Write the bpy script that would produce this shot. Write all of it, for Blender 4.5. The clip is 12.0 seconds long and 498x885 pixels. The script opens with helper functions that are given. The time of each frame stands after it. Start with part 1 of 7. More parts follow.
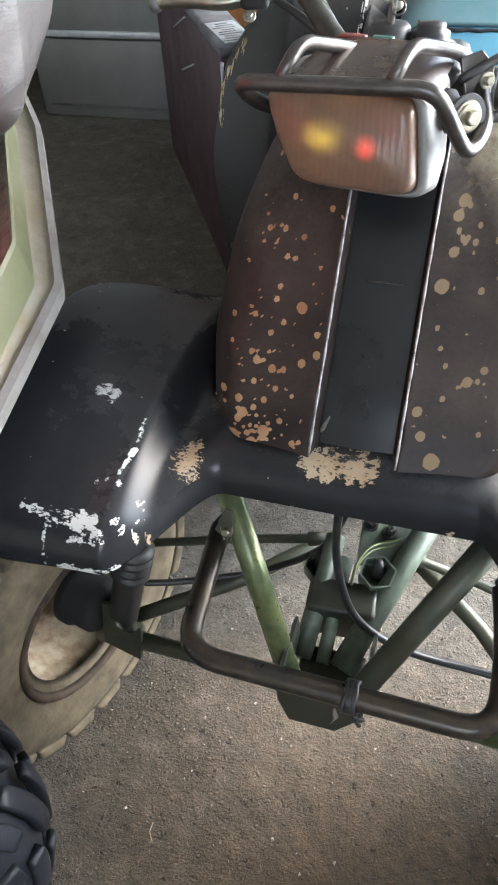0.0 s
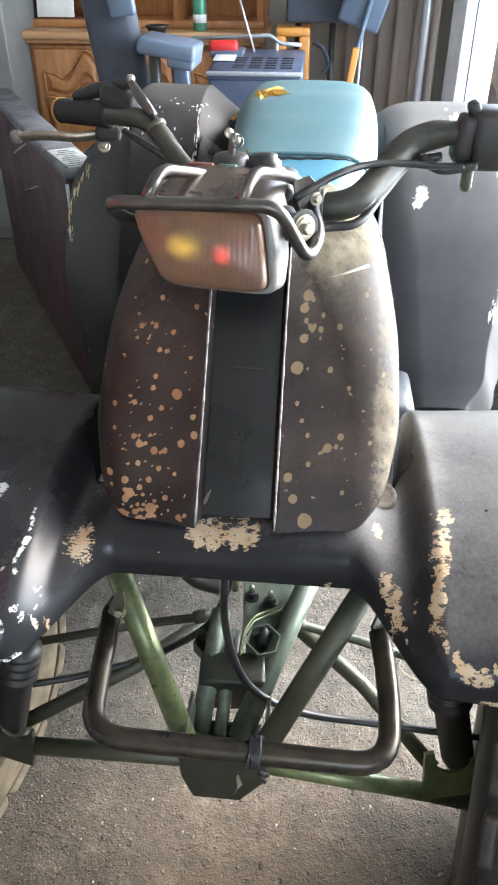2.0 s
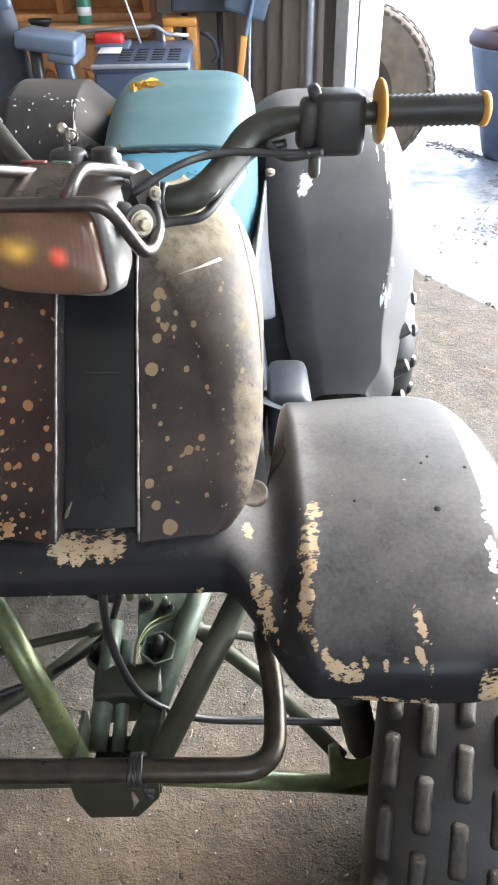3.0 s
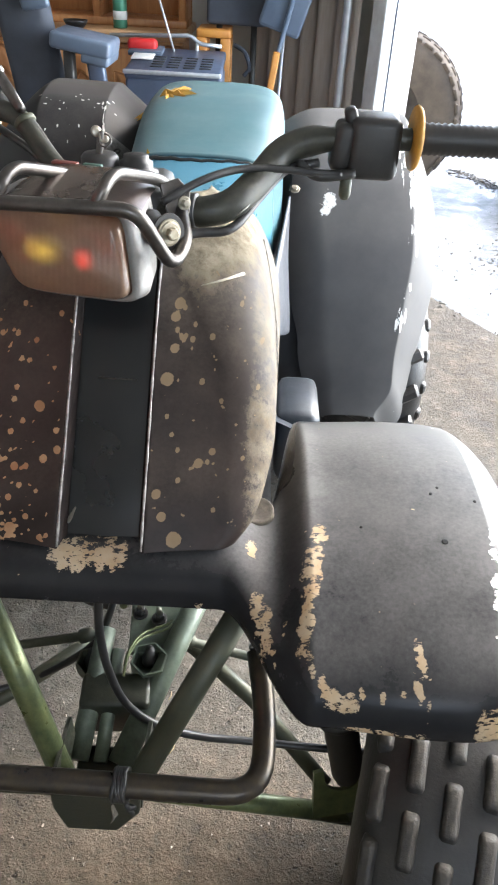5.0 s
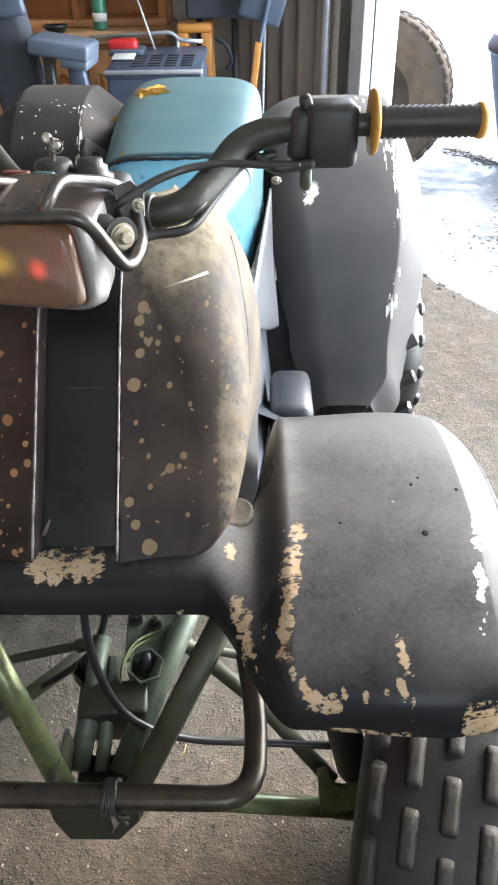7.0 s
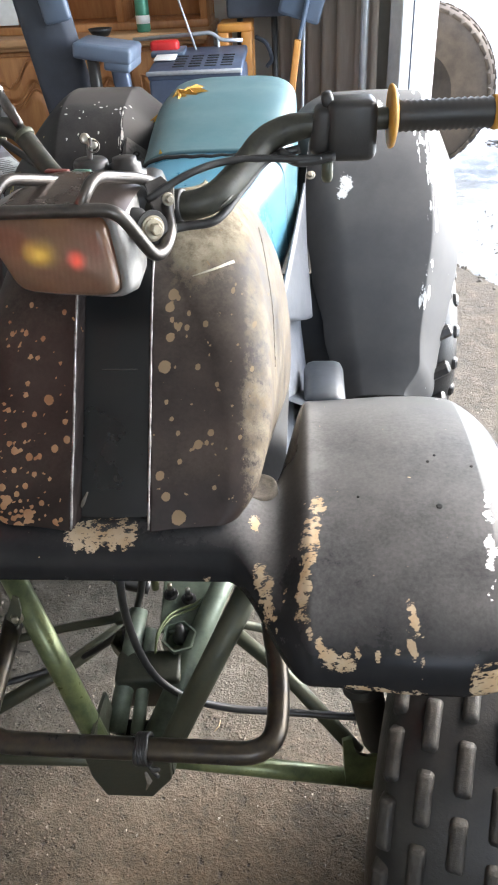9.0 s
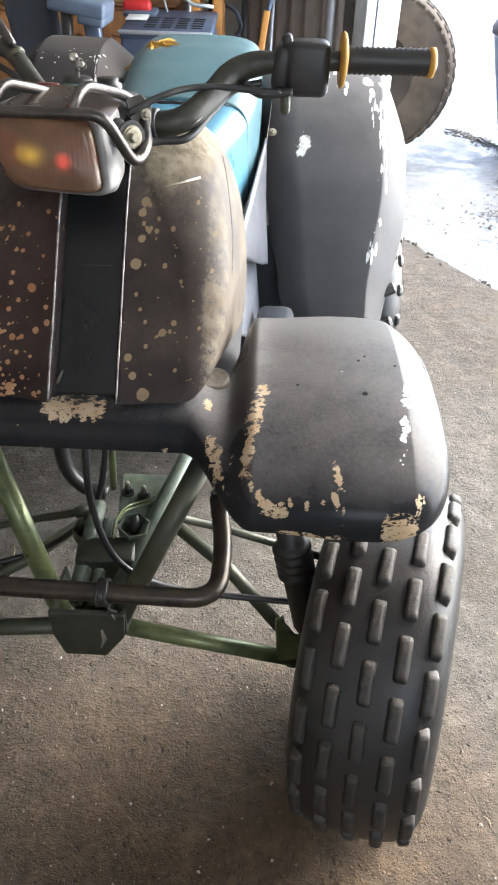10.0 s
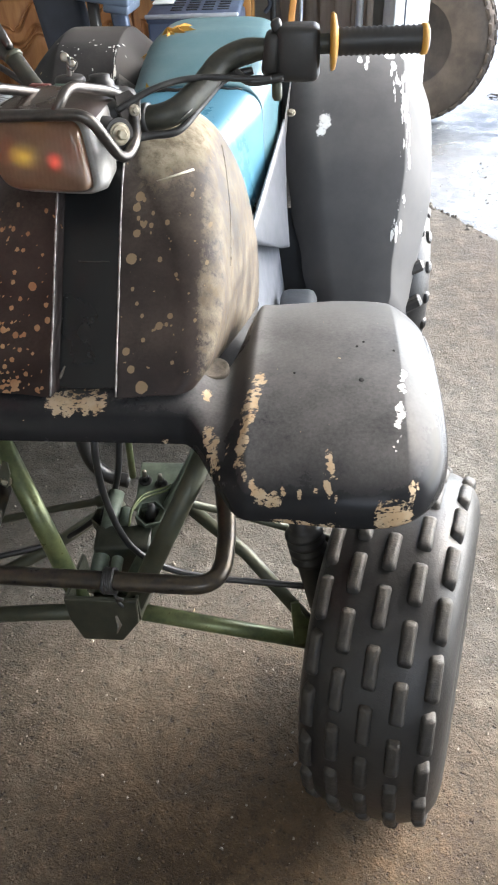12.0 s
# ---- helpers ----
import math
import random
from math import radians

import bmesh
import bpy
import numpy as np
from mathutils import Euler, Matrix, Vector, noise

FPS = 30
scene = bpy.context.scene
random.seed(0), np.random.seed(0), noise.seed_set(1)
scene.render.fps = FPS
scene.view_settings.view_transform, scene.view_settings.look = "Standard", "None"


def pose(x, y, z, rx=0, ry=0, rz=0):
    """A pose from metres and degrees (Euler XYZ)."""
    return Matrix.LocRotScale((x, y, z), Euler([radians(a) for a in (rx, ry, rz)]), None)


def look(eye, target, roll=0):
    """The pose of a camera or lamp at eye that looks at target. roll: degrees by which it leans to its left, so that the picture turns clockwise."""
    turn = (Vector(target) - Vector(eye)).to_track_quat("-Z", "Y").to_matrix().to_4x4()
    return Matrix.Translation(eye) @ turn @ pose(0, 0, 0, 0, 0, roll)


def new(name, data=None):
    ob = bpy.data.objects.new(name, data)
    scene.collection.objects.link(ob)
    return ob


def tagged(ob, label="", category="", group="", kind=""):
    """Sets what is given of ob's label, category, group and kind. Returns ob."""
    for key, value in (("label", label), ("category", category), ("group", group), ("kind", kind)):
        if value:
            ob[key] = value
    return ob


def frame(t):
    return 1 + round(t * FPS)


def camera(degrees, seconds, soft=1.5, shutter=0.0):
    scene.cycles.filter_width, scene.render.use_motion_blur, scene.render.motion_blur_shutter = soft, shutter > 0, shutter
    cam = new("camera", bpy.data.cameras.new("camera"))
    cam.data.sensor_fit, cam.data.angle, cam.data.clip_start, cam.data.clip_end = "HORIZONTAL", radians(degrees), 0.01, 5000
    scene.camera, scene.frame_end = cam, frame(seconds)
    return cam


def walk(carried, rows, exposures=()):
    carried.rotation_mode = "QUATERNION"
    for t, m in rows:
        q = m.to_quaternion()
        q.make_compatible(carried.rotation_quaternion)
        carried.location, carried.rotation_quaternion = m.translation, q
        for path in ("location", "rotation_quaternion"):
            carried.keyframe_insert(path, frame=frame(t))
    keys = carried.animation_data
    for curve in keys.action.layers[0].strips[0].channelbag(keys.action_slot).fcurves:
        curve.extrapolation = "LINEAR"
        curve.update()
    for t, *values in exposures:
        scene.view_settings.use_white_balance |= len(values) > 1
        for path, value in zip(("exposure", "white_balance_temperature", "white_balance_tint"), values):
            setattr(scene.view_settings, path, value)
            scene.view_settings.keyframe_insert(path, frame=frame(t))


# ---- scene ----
cam = camera(37.1, 12.0, soft=2.0)
PATH = [
    (0, (0.0431, -0.3459, 1.1264), (-0.3613, 0.7723, 0.0560), -3.9),
    (0.5, (-0.0406, -0.4215, 1.1256), (-0.4231, 0.7097, 0.0608), -1.6),
    (1, (-0.0476, -0.4406, 1.1400), (-0.3691, 0.7659, 0.1392), 0.1),
    (1.5, (-0.0016, -0.4257, 1.1488), (-0.2142, 0.8660, 0.2296), 0.2),
    (2, (0.0335, -0.4127, 1.1464), (-0.0937, 0.9003, 0.2400), -0.0),
    (2.5, (0.0613, -0.4003, 1.1456), (-0.0169, 0.9119, 0.2336), -1.1),
    (3, (0.1042, -0.3859, 1.1400), (0.1120, 0.9234, 0.2208), -1.0),
    (3.2, (0.0986, -0.3821, 1.1368), (0.1689, 0.9322, 0.2272), 2.1),
    (4.8, (0.0935, -0.3765, 1.1408), (0.1047, 0.9497, 0.2456), 3.4),
    (5, (0.0935, -0.3765, 1.1400), (0.1020, 0.9468, 0.2408), 3.4),
    (5.5, (0.0910, -0.3762, 1.1392), (0.0867, 0.9415, 0.2320), 3.2),
    (6, (0.0899, -0.3788, 1.1416), (0.0700, 0.9393, 0.2352), 2.4),
    (6.5, (0.0892, -0.3797, 1.1432), (0.0612, 0.9385, 0.2360), 0.8),
    (7, (0.1342, -0.3633, 1.1400), (0.1069, 0.9509, 0.2288), -1.0),
    (7.2, (0.1623, -0.3525, 1.1392), (0.1376, 0.9606, 0.2256), -1.6),
    (8.8, (0.2044, -0.3561, 1.1488), (0.0876, 0.9498, 0.2312), -3.7),
    (9, (0.1556, -0.4090, 1.1488), (0.0326, 0.8991, 0.2360), -3.3),
    (9.5, (0.1092, -0.5241, 1.1368), (0.0402, 0.7825, 0.2160), -0.7),
    (10, (0.1619, -0.5632, 1.1312), (0.1450, 0.7302, 0.1888), 2.0),
    (10.5, (0.2238, -0.5771, 1.1336), (0.1621, 0.6991, 0.1704), 0.3),
    (11, (0.2163, -0.5760, 1.1408), (0.0827, 0.6838, 0.1632), -1.8),
    (11.5, (0.2154, -0.5664, 1.1416), (0.0680, 0.6884, 0.1600), -2.5),
    (12, (0.2265, -0.5603, 1.1448), (0.0904, 0.6998, 0.1680), -2.7),
]
# the clip's camera opens up in the darker corner and closes down towards the doorway
STOPS = [(0, 3.27, 5900, 8), (1.0, 3.4, 5850, 8), (1.5, 3.48, 5850, 8), (2.0, 3.42, 5950, 8), (3.0, 3.12, 6080, 9), (5.0, 2.94, 6120, 9), (7.0, 2.89, 6150, 9), (9.0, 2.92, 6180, 10), (9.5, 2.96, 6200, 10), (10.0, 2.77, 6220, 10), (12.0, 2.72, 6250, 10)]
walk(cam, [(t, look(eye, target, roll)) for t, eye, target, roll in PATH], STOPS)

# ---- light ----
world = bpy.data.worlds.new("sky")
scene.world = world
world.use_nodes = True
wn = world.node_tree
sky = wn.nodes.new("ShaderNodeTexSky")
sky.sky_type = "NISHITA"
sky.sun_disc = False
sky.sun_elevation = radians(38)
sky.sun_rotation = radians(60)
sky.air_density, sky.dust_density = 1.0, 3.0
wn.links.new(sky.outputs[0], wn.nodes["Background"].inputs[0])
wn.nodes["Background"].inputs[1].default_value = 0.15


def lamp_area(name, m, sx, sy, power, color):
    data = bpy.data.lights.new(name, "AREA")
    data.shape, data.size, data.size_y, data.energy, data.color = "RECTANGLE", sx, sy, power, color
    ob = new(name, data)
    ob.matrix_world = m
    return ob


sun = new("sun", bpy.data.lights.new("sun", "SUN"))
sun.data.energy, sun.data.angle, sun.data.color = 0.6, radians(20), (1.0, 0.96, 0.9)
sun.matrix_world = look((6, 6, 7), (0.8, 2.2, 0))

# the wall with the doorway runs along DOOR_DIR through DOOR_JAMB
DOOR_JAMB = Vector((0.64, 2.66, 0))
DOOR_DIR = Vector((0.5, -0.866, 0))
DOOR_OUT = Vector((0.866, 0.5, 0))
DOOR_WIDTH, DOOR_HEIGHT = 3.2, 2.15
mid = DOOR_JAMB + DOOR_DIR * DOOR_WIDTH / 2 + Vector((0, 0, DOOR_HEIGHT / 2))
lamp_area("doorway_skylight", look(mid + DOOR_DIR * 0.25 + DOOR_OUT * 0.9 + Vector((0, 0, 0.15)), mid + DOOR_DIR * 0.25 - DOOR_OUT), 3.6, 2.5, 40, (0.92, 0.97, 1.0))
# unseen fill lamp added behind the camera to lift the dark fronts
lamp_area("front_fill", look((0.9, -2.42, 1.75), (0.3, 0.5, 0.2)), 1.1, 0.9, 2.8, (1.0, 0.97, 0.92))


# ---- materials ----
def nodes_of(name):
    m = bpy.data.materials.new(name)
    m.use_nodes = True
    return m, m.node_tree, m.node_tree.nodes["Principled BSDF"]


def noise_node(nt, scale, detail=5.0, rough=0.6, coords=None, stretch=None, turn=0.0):
    n = nt.nodes.new("ShaderNodeTexNoise")
    n.inputs["Scale"].default_value, n.inputs["Detail"].default_value, n.inputs["Roughness"].default_value = scale, detail, rough
    if coords is None:
        coords = nt.nodes.new("ShaderNodeTexCoord").outputs["Object"]
    if stretch:
        mp = nt.nodes.new("ShaderNodeMapping")
        mp.inputs["Scale"].default_value = stretch
        mp.inputs["Rotation"].default_value = (0, 0, radians(turn))
        nt.links.new(coords, mp.inputs[0])
        coords = mp.outputs[0]
    nt.links.new(coords, n.inputs["Vector"])
    return n.outputs["Fac"]


def ramp(nt, fac, lo, hi, a=0.0, b=1.0):
    n = nt.nodes.new("ShaderNodeMapRange")
    for key, value in zip(("From Min", "From Max", "To Min", "To Max"), (lo, hi, a, b)):
        n.inputs[key].default_value = value
    nt.links.new(fac, n.inputs["Value"])
    return n.outputs[0]


def mixc(nt, fac, a, b):
    n = nt.nodes.new("ShaderNodeMix")
    n.data_type = "RGBA"
    for sock, v in ((n.inputs[0], fac), (n.inputs[6], a), (n.inputs[7], b)):
        if hasattr(v, "links"):
            nt.links.new(v, sock)
        elif isinstance(v, (int, float)):
            sock.default_value = v
        else:
            sock.default_value = (*v, 1)
    return n.outputs[2]


def stained(nt, fac, col, tint):
    """Multiplies a tint for stains and painted shade into a surface and lets its grain show through."""
    n = nt.nodes.new("ShaderNodeMix")
    n.data_type, n.blend_type = "RGBA", "MULTIPLY"
    nt.links.new(fac, n.inputs[0])
    nt.links.new(col, n.inputs[6])
    n.inputs[7].default_value = (*tint, 1)
    return n.outputs[2]


def calc(nt, op, a, b):
    n = nt.nodes.new("ShaderNodeMath")
    n.operation = op
    for sock, v in zip(n.inputs, (a, b)):
        if hasattr(v, "links"):
            nt.links.new(v, sock)
        else:
            sock.default_value = v
    return n.outputs[0]


def bumped(nt, bsdf, fac, strength, distance):
    n = nt.nodes.new("ShaderNodeBump")
    n.inputs["Strength"].default_value, n.inputs["Distance"].default_value = strength, distance
    nt.links.new(fac, n.inputs["Height"])
    nt.links.new(n.outputs[0], bsdf.inputs["Normal"])


def surface(name, c1, c2, scale=12.0, rough=(0.4, 0.6), metal=0.0, bump=0.15, fine=180.0, dist=0.002, dust=None, stretch=None, coat=0.0, island=0.0):
    """A worn painted, plastic, metal or rubber surface: two colours blended by broad stains, fine grain in the relief, and dust."""
    m, nt, b = nodes_of(name)
    big = noise_node(nt, scale, 6.0, 0.65, stretch=stretch)
    small = noise_node(nt, fine, 4.0, 0.7, stretch=stretch)
    col = mixc(nt, ramp(nt, big, 0.35, 0.65), c1, c2)
    if island:
        rnd = nt.nodes.new("ShaderNodeObjectInfo").outputs["Random"]
        col = mixc(nt, ramp(nt, rnd, 0, 1, 0, island), col, (c1[0] * 0.35, c1[1] * 0.35, c1[2] * 0.35))
    if dust:
        amount, dcol = dust
        geo = nt.nodes.new("ShaderNodeNewGeometry")
        sep = nt.nodes.new("ShaderNodeSeparateXYZ")
        nt.links.new(geo.outputs["Normal"], sep.inputs[0])
        up = ramp(nt, sep.outputs[2], 0.2, 1.0)
        d = calc(nt, "MULTIPLY", calc(nt, "MULTIPLY", up, ramp(nt, noise_node(nt, scale * 2.3, 8.0, 0.7), 0.3, 0.75)), amount)
        col = mixc(nt, d, col, dcol)
    nt.links.new(col, b.inputs["Base Color"])
    nt.links.new(ramp(nt, big, 0.3, 0.7, *rough), b.inputs["Roughness"])
    b.inputs["Metallic"].default_value = metal
    b.inputs["Coat Weight"].default_value = coat
    bumped(nt, b, calc(nt, "ADD", small, calc(nt, "MULTIPLY", big, 0.6)), bump, dist)
    return m


def chipped(name, c1, c2, under, under2, pale=None, rough=(0.3, 0.5), dust=(0.5, (0.2, 0.18, 0.15)), ragged=0.5, freq=90.0, stretch=None, specks=0.78, worn=None, bump=0.12, pale2=None, dustmap=False, turn=0.0, spec=0.5, spread=(0.32, 0.66)):
    """Old paint that has flaked off where the mesh's own chip field is high, with ragged borders and stray specks."""
    m, nt, b = nodes_of(name)
    big = noise_node(nt, 9.0, 6.0, 0.65)
    fine = noise_node(nt, freq, 5.0, 0.75, stretch=stretch, turn=turn)
    b.inputs["Specular IOR Level"].default_value = spec
    attr = nt.nodes.new("ShaderNodeAttribute")
    attr.attribute_name = "chip"
    coarse = noise_node(nt, freq * 0.33, 6.0, 0.8, stretch=stretch, turn=turn)
    jag = calc(nt, "ADD", calc(nt, "MULTIPLY", calc(nt, "SUBTRACT", fine, 0.5), ragged), calc(nt, "MULTIPLY", calc(nt, "SUBTRACT", coarse, 0.5), ragged * 0.7))
    field = calc(nt, "ADD", attr.outputs["Fac"], calc(nt, "MULTIPLY", jag, ramp(nt, attr.outputs["Fac"], 0.05, 0.35)))
    chip = ramp(nt, field, 0.47, 0.52)
    stray = ramp(nt, noise_node(nt, freq * 0.9, 2.0, 0.5), specks, specks + 0.02)
    paint = mixc(nt, ramp(nt, big, 0.35, 0.65), c1, c2)
    geo = nt.nodes.new("ShaderNodeNewGeometry")
    sep = nt.nodes.new("ShaderNodeSeparateXYZ")
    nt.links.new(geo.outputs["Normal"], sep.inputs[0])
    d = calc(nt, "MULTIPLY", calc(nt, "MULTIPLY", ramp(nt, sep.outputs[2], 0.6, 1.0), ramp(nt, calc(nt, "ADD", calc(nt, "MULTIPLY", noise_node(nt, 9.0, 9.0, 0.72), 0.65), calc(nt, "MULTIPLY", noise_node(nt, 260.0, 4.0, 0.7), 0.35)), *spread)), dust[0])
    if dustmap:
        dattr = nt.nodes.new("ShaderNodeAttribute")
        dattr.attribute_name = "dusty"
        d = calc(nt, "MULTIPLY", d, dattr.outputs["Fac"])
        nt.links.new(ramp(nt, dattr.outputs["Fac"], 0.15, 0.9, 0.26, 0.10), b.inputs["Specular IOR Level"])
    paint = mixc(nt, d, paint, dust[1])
    if worn:
        wattr = nt.nodes.new("ShaderNodeAttribute")
        wattr.attribute_name = "worn"
        streak = calc(nt, "ADD", calc(nt, "MULTIPLY", noise_node(nt, 20.0, 10.0, 0.8, stretch=(1.0, 0.8, 0.6)), 0.52), calc(nt, "MULTIPLY", noise_node(nt, 110.0, 7.0, 0.8), 0.48))
        wf = ramp(nt, calc(nt, "ADD", calc(nt, "MULTIPLY", wattr.outputs["Fac"], 0.42), calc(nt, "SUBTRACT", streak, 0.5)), 0.33, 0.50, 0.0, 0.85)
        worn = mixc(nt, ramp(nt, noise_node(nt, 55.0, 8.0, 0.78), 0.38, 0.62), worn, (worn[0] * 0.42, worn[1] * 0.38, worn[2] * 0.33))
        paint = mixc(nt, wf, paint, worn)
    base = mixc(nt, ramp(nt, noise_node(nt, 40.0, 3.0, 0.6), 0.4, 0.6), under, under2)
    if pale:
        px = nt.nodes.new("ShaderNodeSeparateXYZ")
        nt.links.new(nt.nodes.new("ShaderNodeTexCoord").outputs["Object"], px.inputs[0])
        base = mixc(nt, ramp(nt, px.outputs[0], *pale[1]), base, pale[0])
        if pale2:
            base = mixc(nt, calc(nt, "MULTIPLY", ramp(nt, px.outputs[0], *pale2[1]), ramp(nt, px.outputs[1], 0.022, 0.034)), base, pale2[0])
    allchip = calc(nt, "MAXIMUM", chip, stray)
    nt.links.new(mixc(nt, allchip, paint, base), b.inputs["Base Color"])
    r = calc(nt, "ADD", ramp(nt, big, 0.3, 0.7, *rough), calc(nt, "MULTIPLY", calc(nt, "MAXIMUM", calc(nt, "MAXIMUM", allchip, wf) if worn else allchip, d), 0.45))
    nt.links.new(r, b.inputs["Roughness"])
    h = calc(nt, "SUBTRACT", calc(nt, "MULTIPLY", noise_node(nt, 160.0, 4.0, 0.7), 0.25), allchip)
    bumped(nt, b, h, bump, 0.0015)
    return m


def cells(nt, scale, coords):
    """Rounded stones set in cement: how near each place is to its stone's middle, and a value for each stone."""
    n = nt.nodes.new("ShaderNodeTexVoronoi")
    n.inputs["Scale"].default_value = scale
    nt.links.new(coords, n.inputs["Vector"])
    sep = nt.nodes.new("ShaderNodeSeparateColor")
    nt.links.new(n.outputs["Color"], sep.inputs[0])
    return n.outputs["Distance"], sep.outputs[0]


def concrete(name, c1, c2, stain, rough=(0.75, 0.95), wet=0.0, stain_shade=()):
    """Old concrete: broad stains, worn places where the stones show, trowelled ones between them, pits, and brown
    stains with painted-in shade.
    """
    m, nt, b = nodes_of(name)
    obj = nt.nodes.new("ShaderNodeTexCoord").outputs["Object"]
    broad = noise_node(nt, 1.5, 9.0, 0.68)
    patch = noise_node(nt, 5.5, 10.0, 0.74)
    blot = noise_node(nt, 16.0, 8.0, 0.7)
    fine = noise_node(nt, 120.0, 6.0, 0.72)
    pit = noise_node(nt, 62.0, 3.0, 0.6)
    shift = nt.nodes.new("ShaderNodeVectorMath")
    shift.operation = "MULTIPLY_ADD"
    jit = nt.nodes.new("ShaderNodeTexNoise")
    jit.inputs["Scale"].default_value = 45.0
    nt.links.new(jit.outputs["Color"], shift.inputs[0])
    shift.inputs[1].default_value = (0.012, 0.012, 0.012)
    nt.links.new(obj, shift.inputs[2])
    d1, r1 = cells(nt, 150.0, shift.outputs[0])
    d2, r2 = cells(nt, 340.0, shift.outputs[0])
    worn = ramp(nt, noise_node(nt, 2.3, 7.0, 0.66), 0.40, 0.60)
    col = mixc(nt, ramp(nt, patch, 0.38, 0.62), c1, c2)
    col = mixc(nt, ramp(nt, broad, 0.42, 0.60, 0, 0.8), col, stain)
    col = mixc(nt, ramp(nt, blot, 0.53, 0.66, 0, 0.65), col, tuple(v * 1.3 for v in c2))
    col = mixc(nt, ramp(nt, blot, 0.47, 0.33, 0, 0.75), col, tuple(v * 0.5 for v in c1))
    mott = noise_node(nt, 40.0, 7.0, 0.75)
    col = mixc(nt, ramp(nt, mott, 0.46, 0.30, 0, 0.75), col, tuple(v * 0.4 for v in c1))
    col = mixc(nt, ramp(nt, mott, 0.55, 0.70, 0, 0.5), col, tuple(v * 1.3 for v in c2))
    proud = calc(nt, "MULTIPLY", calc(nt, "MULTIPLY", ramp(nt, d1, 0.42, 0.22), ramp(nt, r1, 0.70, 0.86)), ramp(nt, worn, 0.0, 1.0, 0.2, 1.0))
    chips = calc(nt, "MULTIPLY", calc(nt, "MULTIPLY", ramp(nt, d2, 0.45, 0.25), ramp(nt, r2, 0.62, 0.80)), ramp(nt, worn, 0.0, 1.0, 0.2, 1.0))
    hole = calc(nt, "MULTIPLY", calc(nt, "MULTIPLY", ramp(nt, d1, 0.40, 0.25), ramp(nt, r1, 0.16, 0.06)), ramp(nt, worn, 0.0, 1.0, 0.3, 1.0))
    col = mixc(nt, calc(nt, "MULTIPLY", proud, 0.45), col, tuple(v * 1.5 for v in c2))
    col = mixc(nt, calc(nt, "MULTIPLY", chips, 0.5), col, tuple(v * 1.25 for v in c2))
    col = mixc(nt, calc(nt, "MULTIPLY", hole, 0.6), col, tuple(v * 0.3 for v in c1))
    col = mixc(nt, ramp(nt, pit, 0.36, 0.29, 0, 0.85), col, tuple(v * 0.25 for v in c1))
    col = mixc(nt, ramp(nt, fine, 0.42, 0.28, 0, 0.45), col, tuple(v * 0.35 for v in c1))
    col = mixc(nt, ramp(nt, fine, 0.60, 0.74, 0, 0.35), col, (0.4, 0.37, 0.33))
    for centre, size, colour in stain_shade:
        mp = nt.nodes.new("ShaderNodeMapping")
        mp.vector_type = "TEXTURE"
        mp.inputs["Location"].default_value, mp.inputs["Scale"].default_value = centre, size
        nt.links.new(obj, mp.inputs[0])
        dist = nt.nodes.new("ShaderNodeVectorMath")
        dist.operation = "LENGTH"
        nt.links.new(mp.outputs[0], dist.inputs[0])
        edge = calc(nt, "ADD", dist.outputs["Value"], calc(nt, "MULTIPLY", calc(nt, "SUBTRACT", patch, 0.5), 1.8))
        col = stained(nt, ramp(nt, edge, 0.30, 1.25, 0.95, 0.0), col, colour)
    nt.links.new(col, b.inputs["Base Color"])
    nt.links.new(ramp(nt, patch, 0.4, 0.6, *rough), b.inputs["Roughness"])
    h = calc(nt, "ADD", calc(nt, "MULTIPLY", blot, 1.5), calc(nt, "MULTIPLY", fine, 0.40))
    h = calc(nt, "ADD", h, calc(nt, "ADD", calc(nt, "MULTIPLY", proud, 0.30), calc(nt, "SUBTRACT", calc(nt, "MULTIPLY", chips, 0.16), calc(nt, "MULTIPLY", hole, 0.3))))
    h = calc(nt, "ADD", h, calc(nt, "MULTIPLY", ramp(nt, pit, 0.38, 0.28), -0.5))
    bumped(nt, b, h, 1.0 * (1 - wet), 0.010)
    return m


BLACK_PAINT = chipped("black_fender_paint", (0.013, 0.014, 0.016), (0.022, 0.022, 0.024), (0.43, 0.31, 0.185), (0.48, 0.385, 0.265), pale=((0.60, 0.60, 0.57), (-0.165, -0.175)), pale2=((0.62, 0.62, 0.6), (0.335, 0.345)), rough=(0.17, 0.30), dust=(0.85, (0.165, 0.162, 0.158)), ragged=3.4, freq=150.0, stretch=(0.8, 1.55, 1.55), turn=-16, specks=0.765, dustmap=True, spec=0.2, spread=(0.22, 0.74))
HOOD_PAINT = chipped("maroon_black_hood_paint", (0.014, 0.0100, 0.0092), (0.038, 0.027, 0.0235), (0.29, 0.155, 0.08), (0.37, 0.235, 0.13), pale=((0.19, 0.14, 0.085), (0.02, 0.03)), rough=(0.42, 0.58), dust=(0.6, (0.3, 0.26, 0.2)), ragged=0.32, freq=110.0, worn=(0.34, 0.295, 0.215), specks=0.715, spec=0.25)
# black paint lightened to grey, with the doorway's haze put into its colour
REAR_HAZED = chipped("haze_lifted_rear_fender_paint", (0.066, 0.066, 0.068), (0.086, 0.085, 0.084), (0.6, 0.6, 0.57), (0.66, 0.68, 0.68), rough=(0.6, 0.72), dust=(0.3, (0.15, 0.15, 0.148)), ragged=1.4, freq=110.0, spec=0.12)
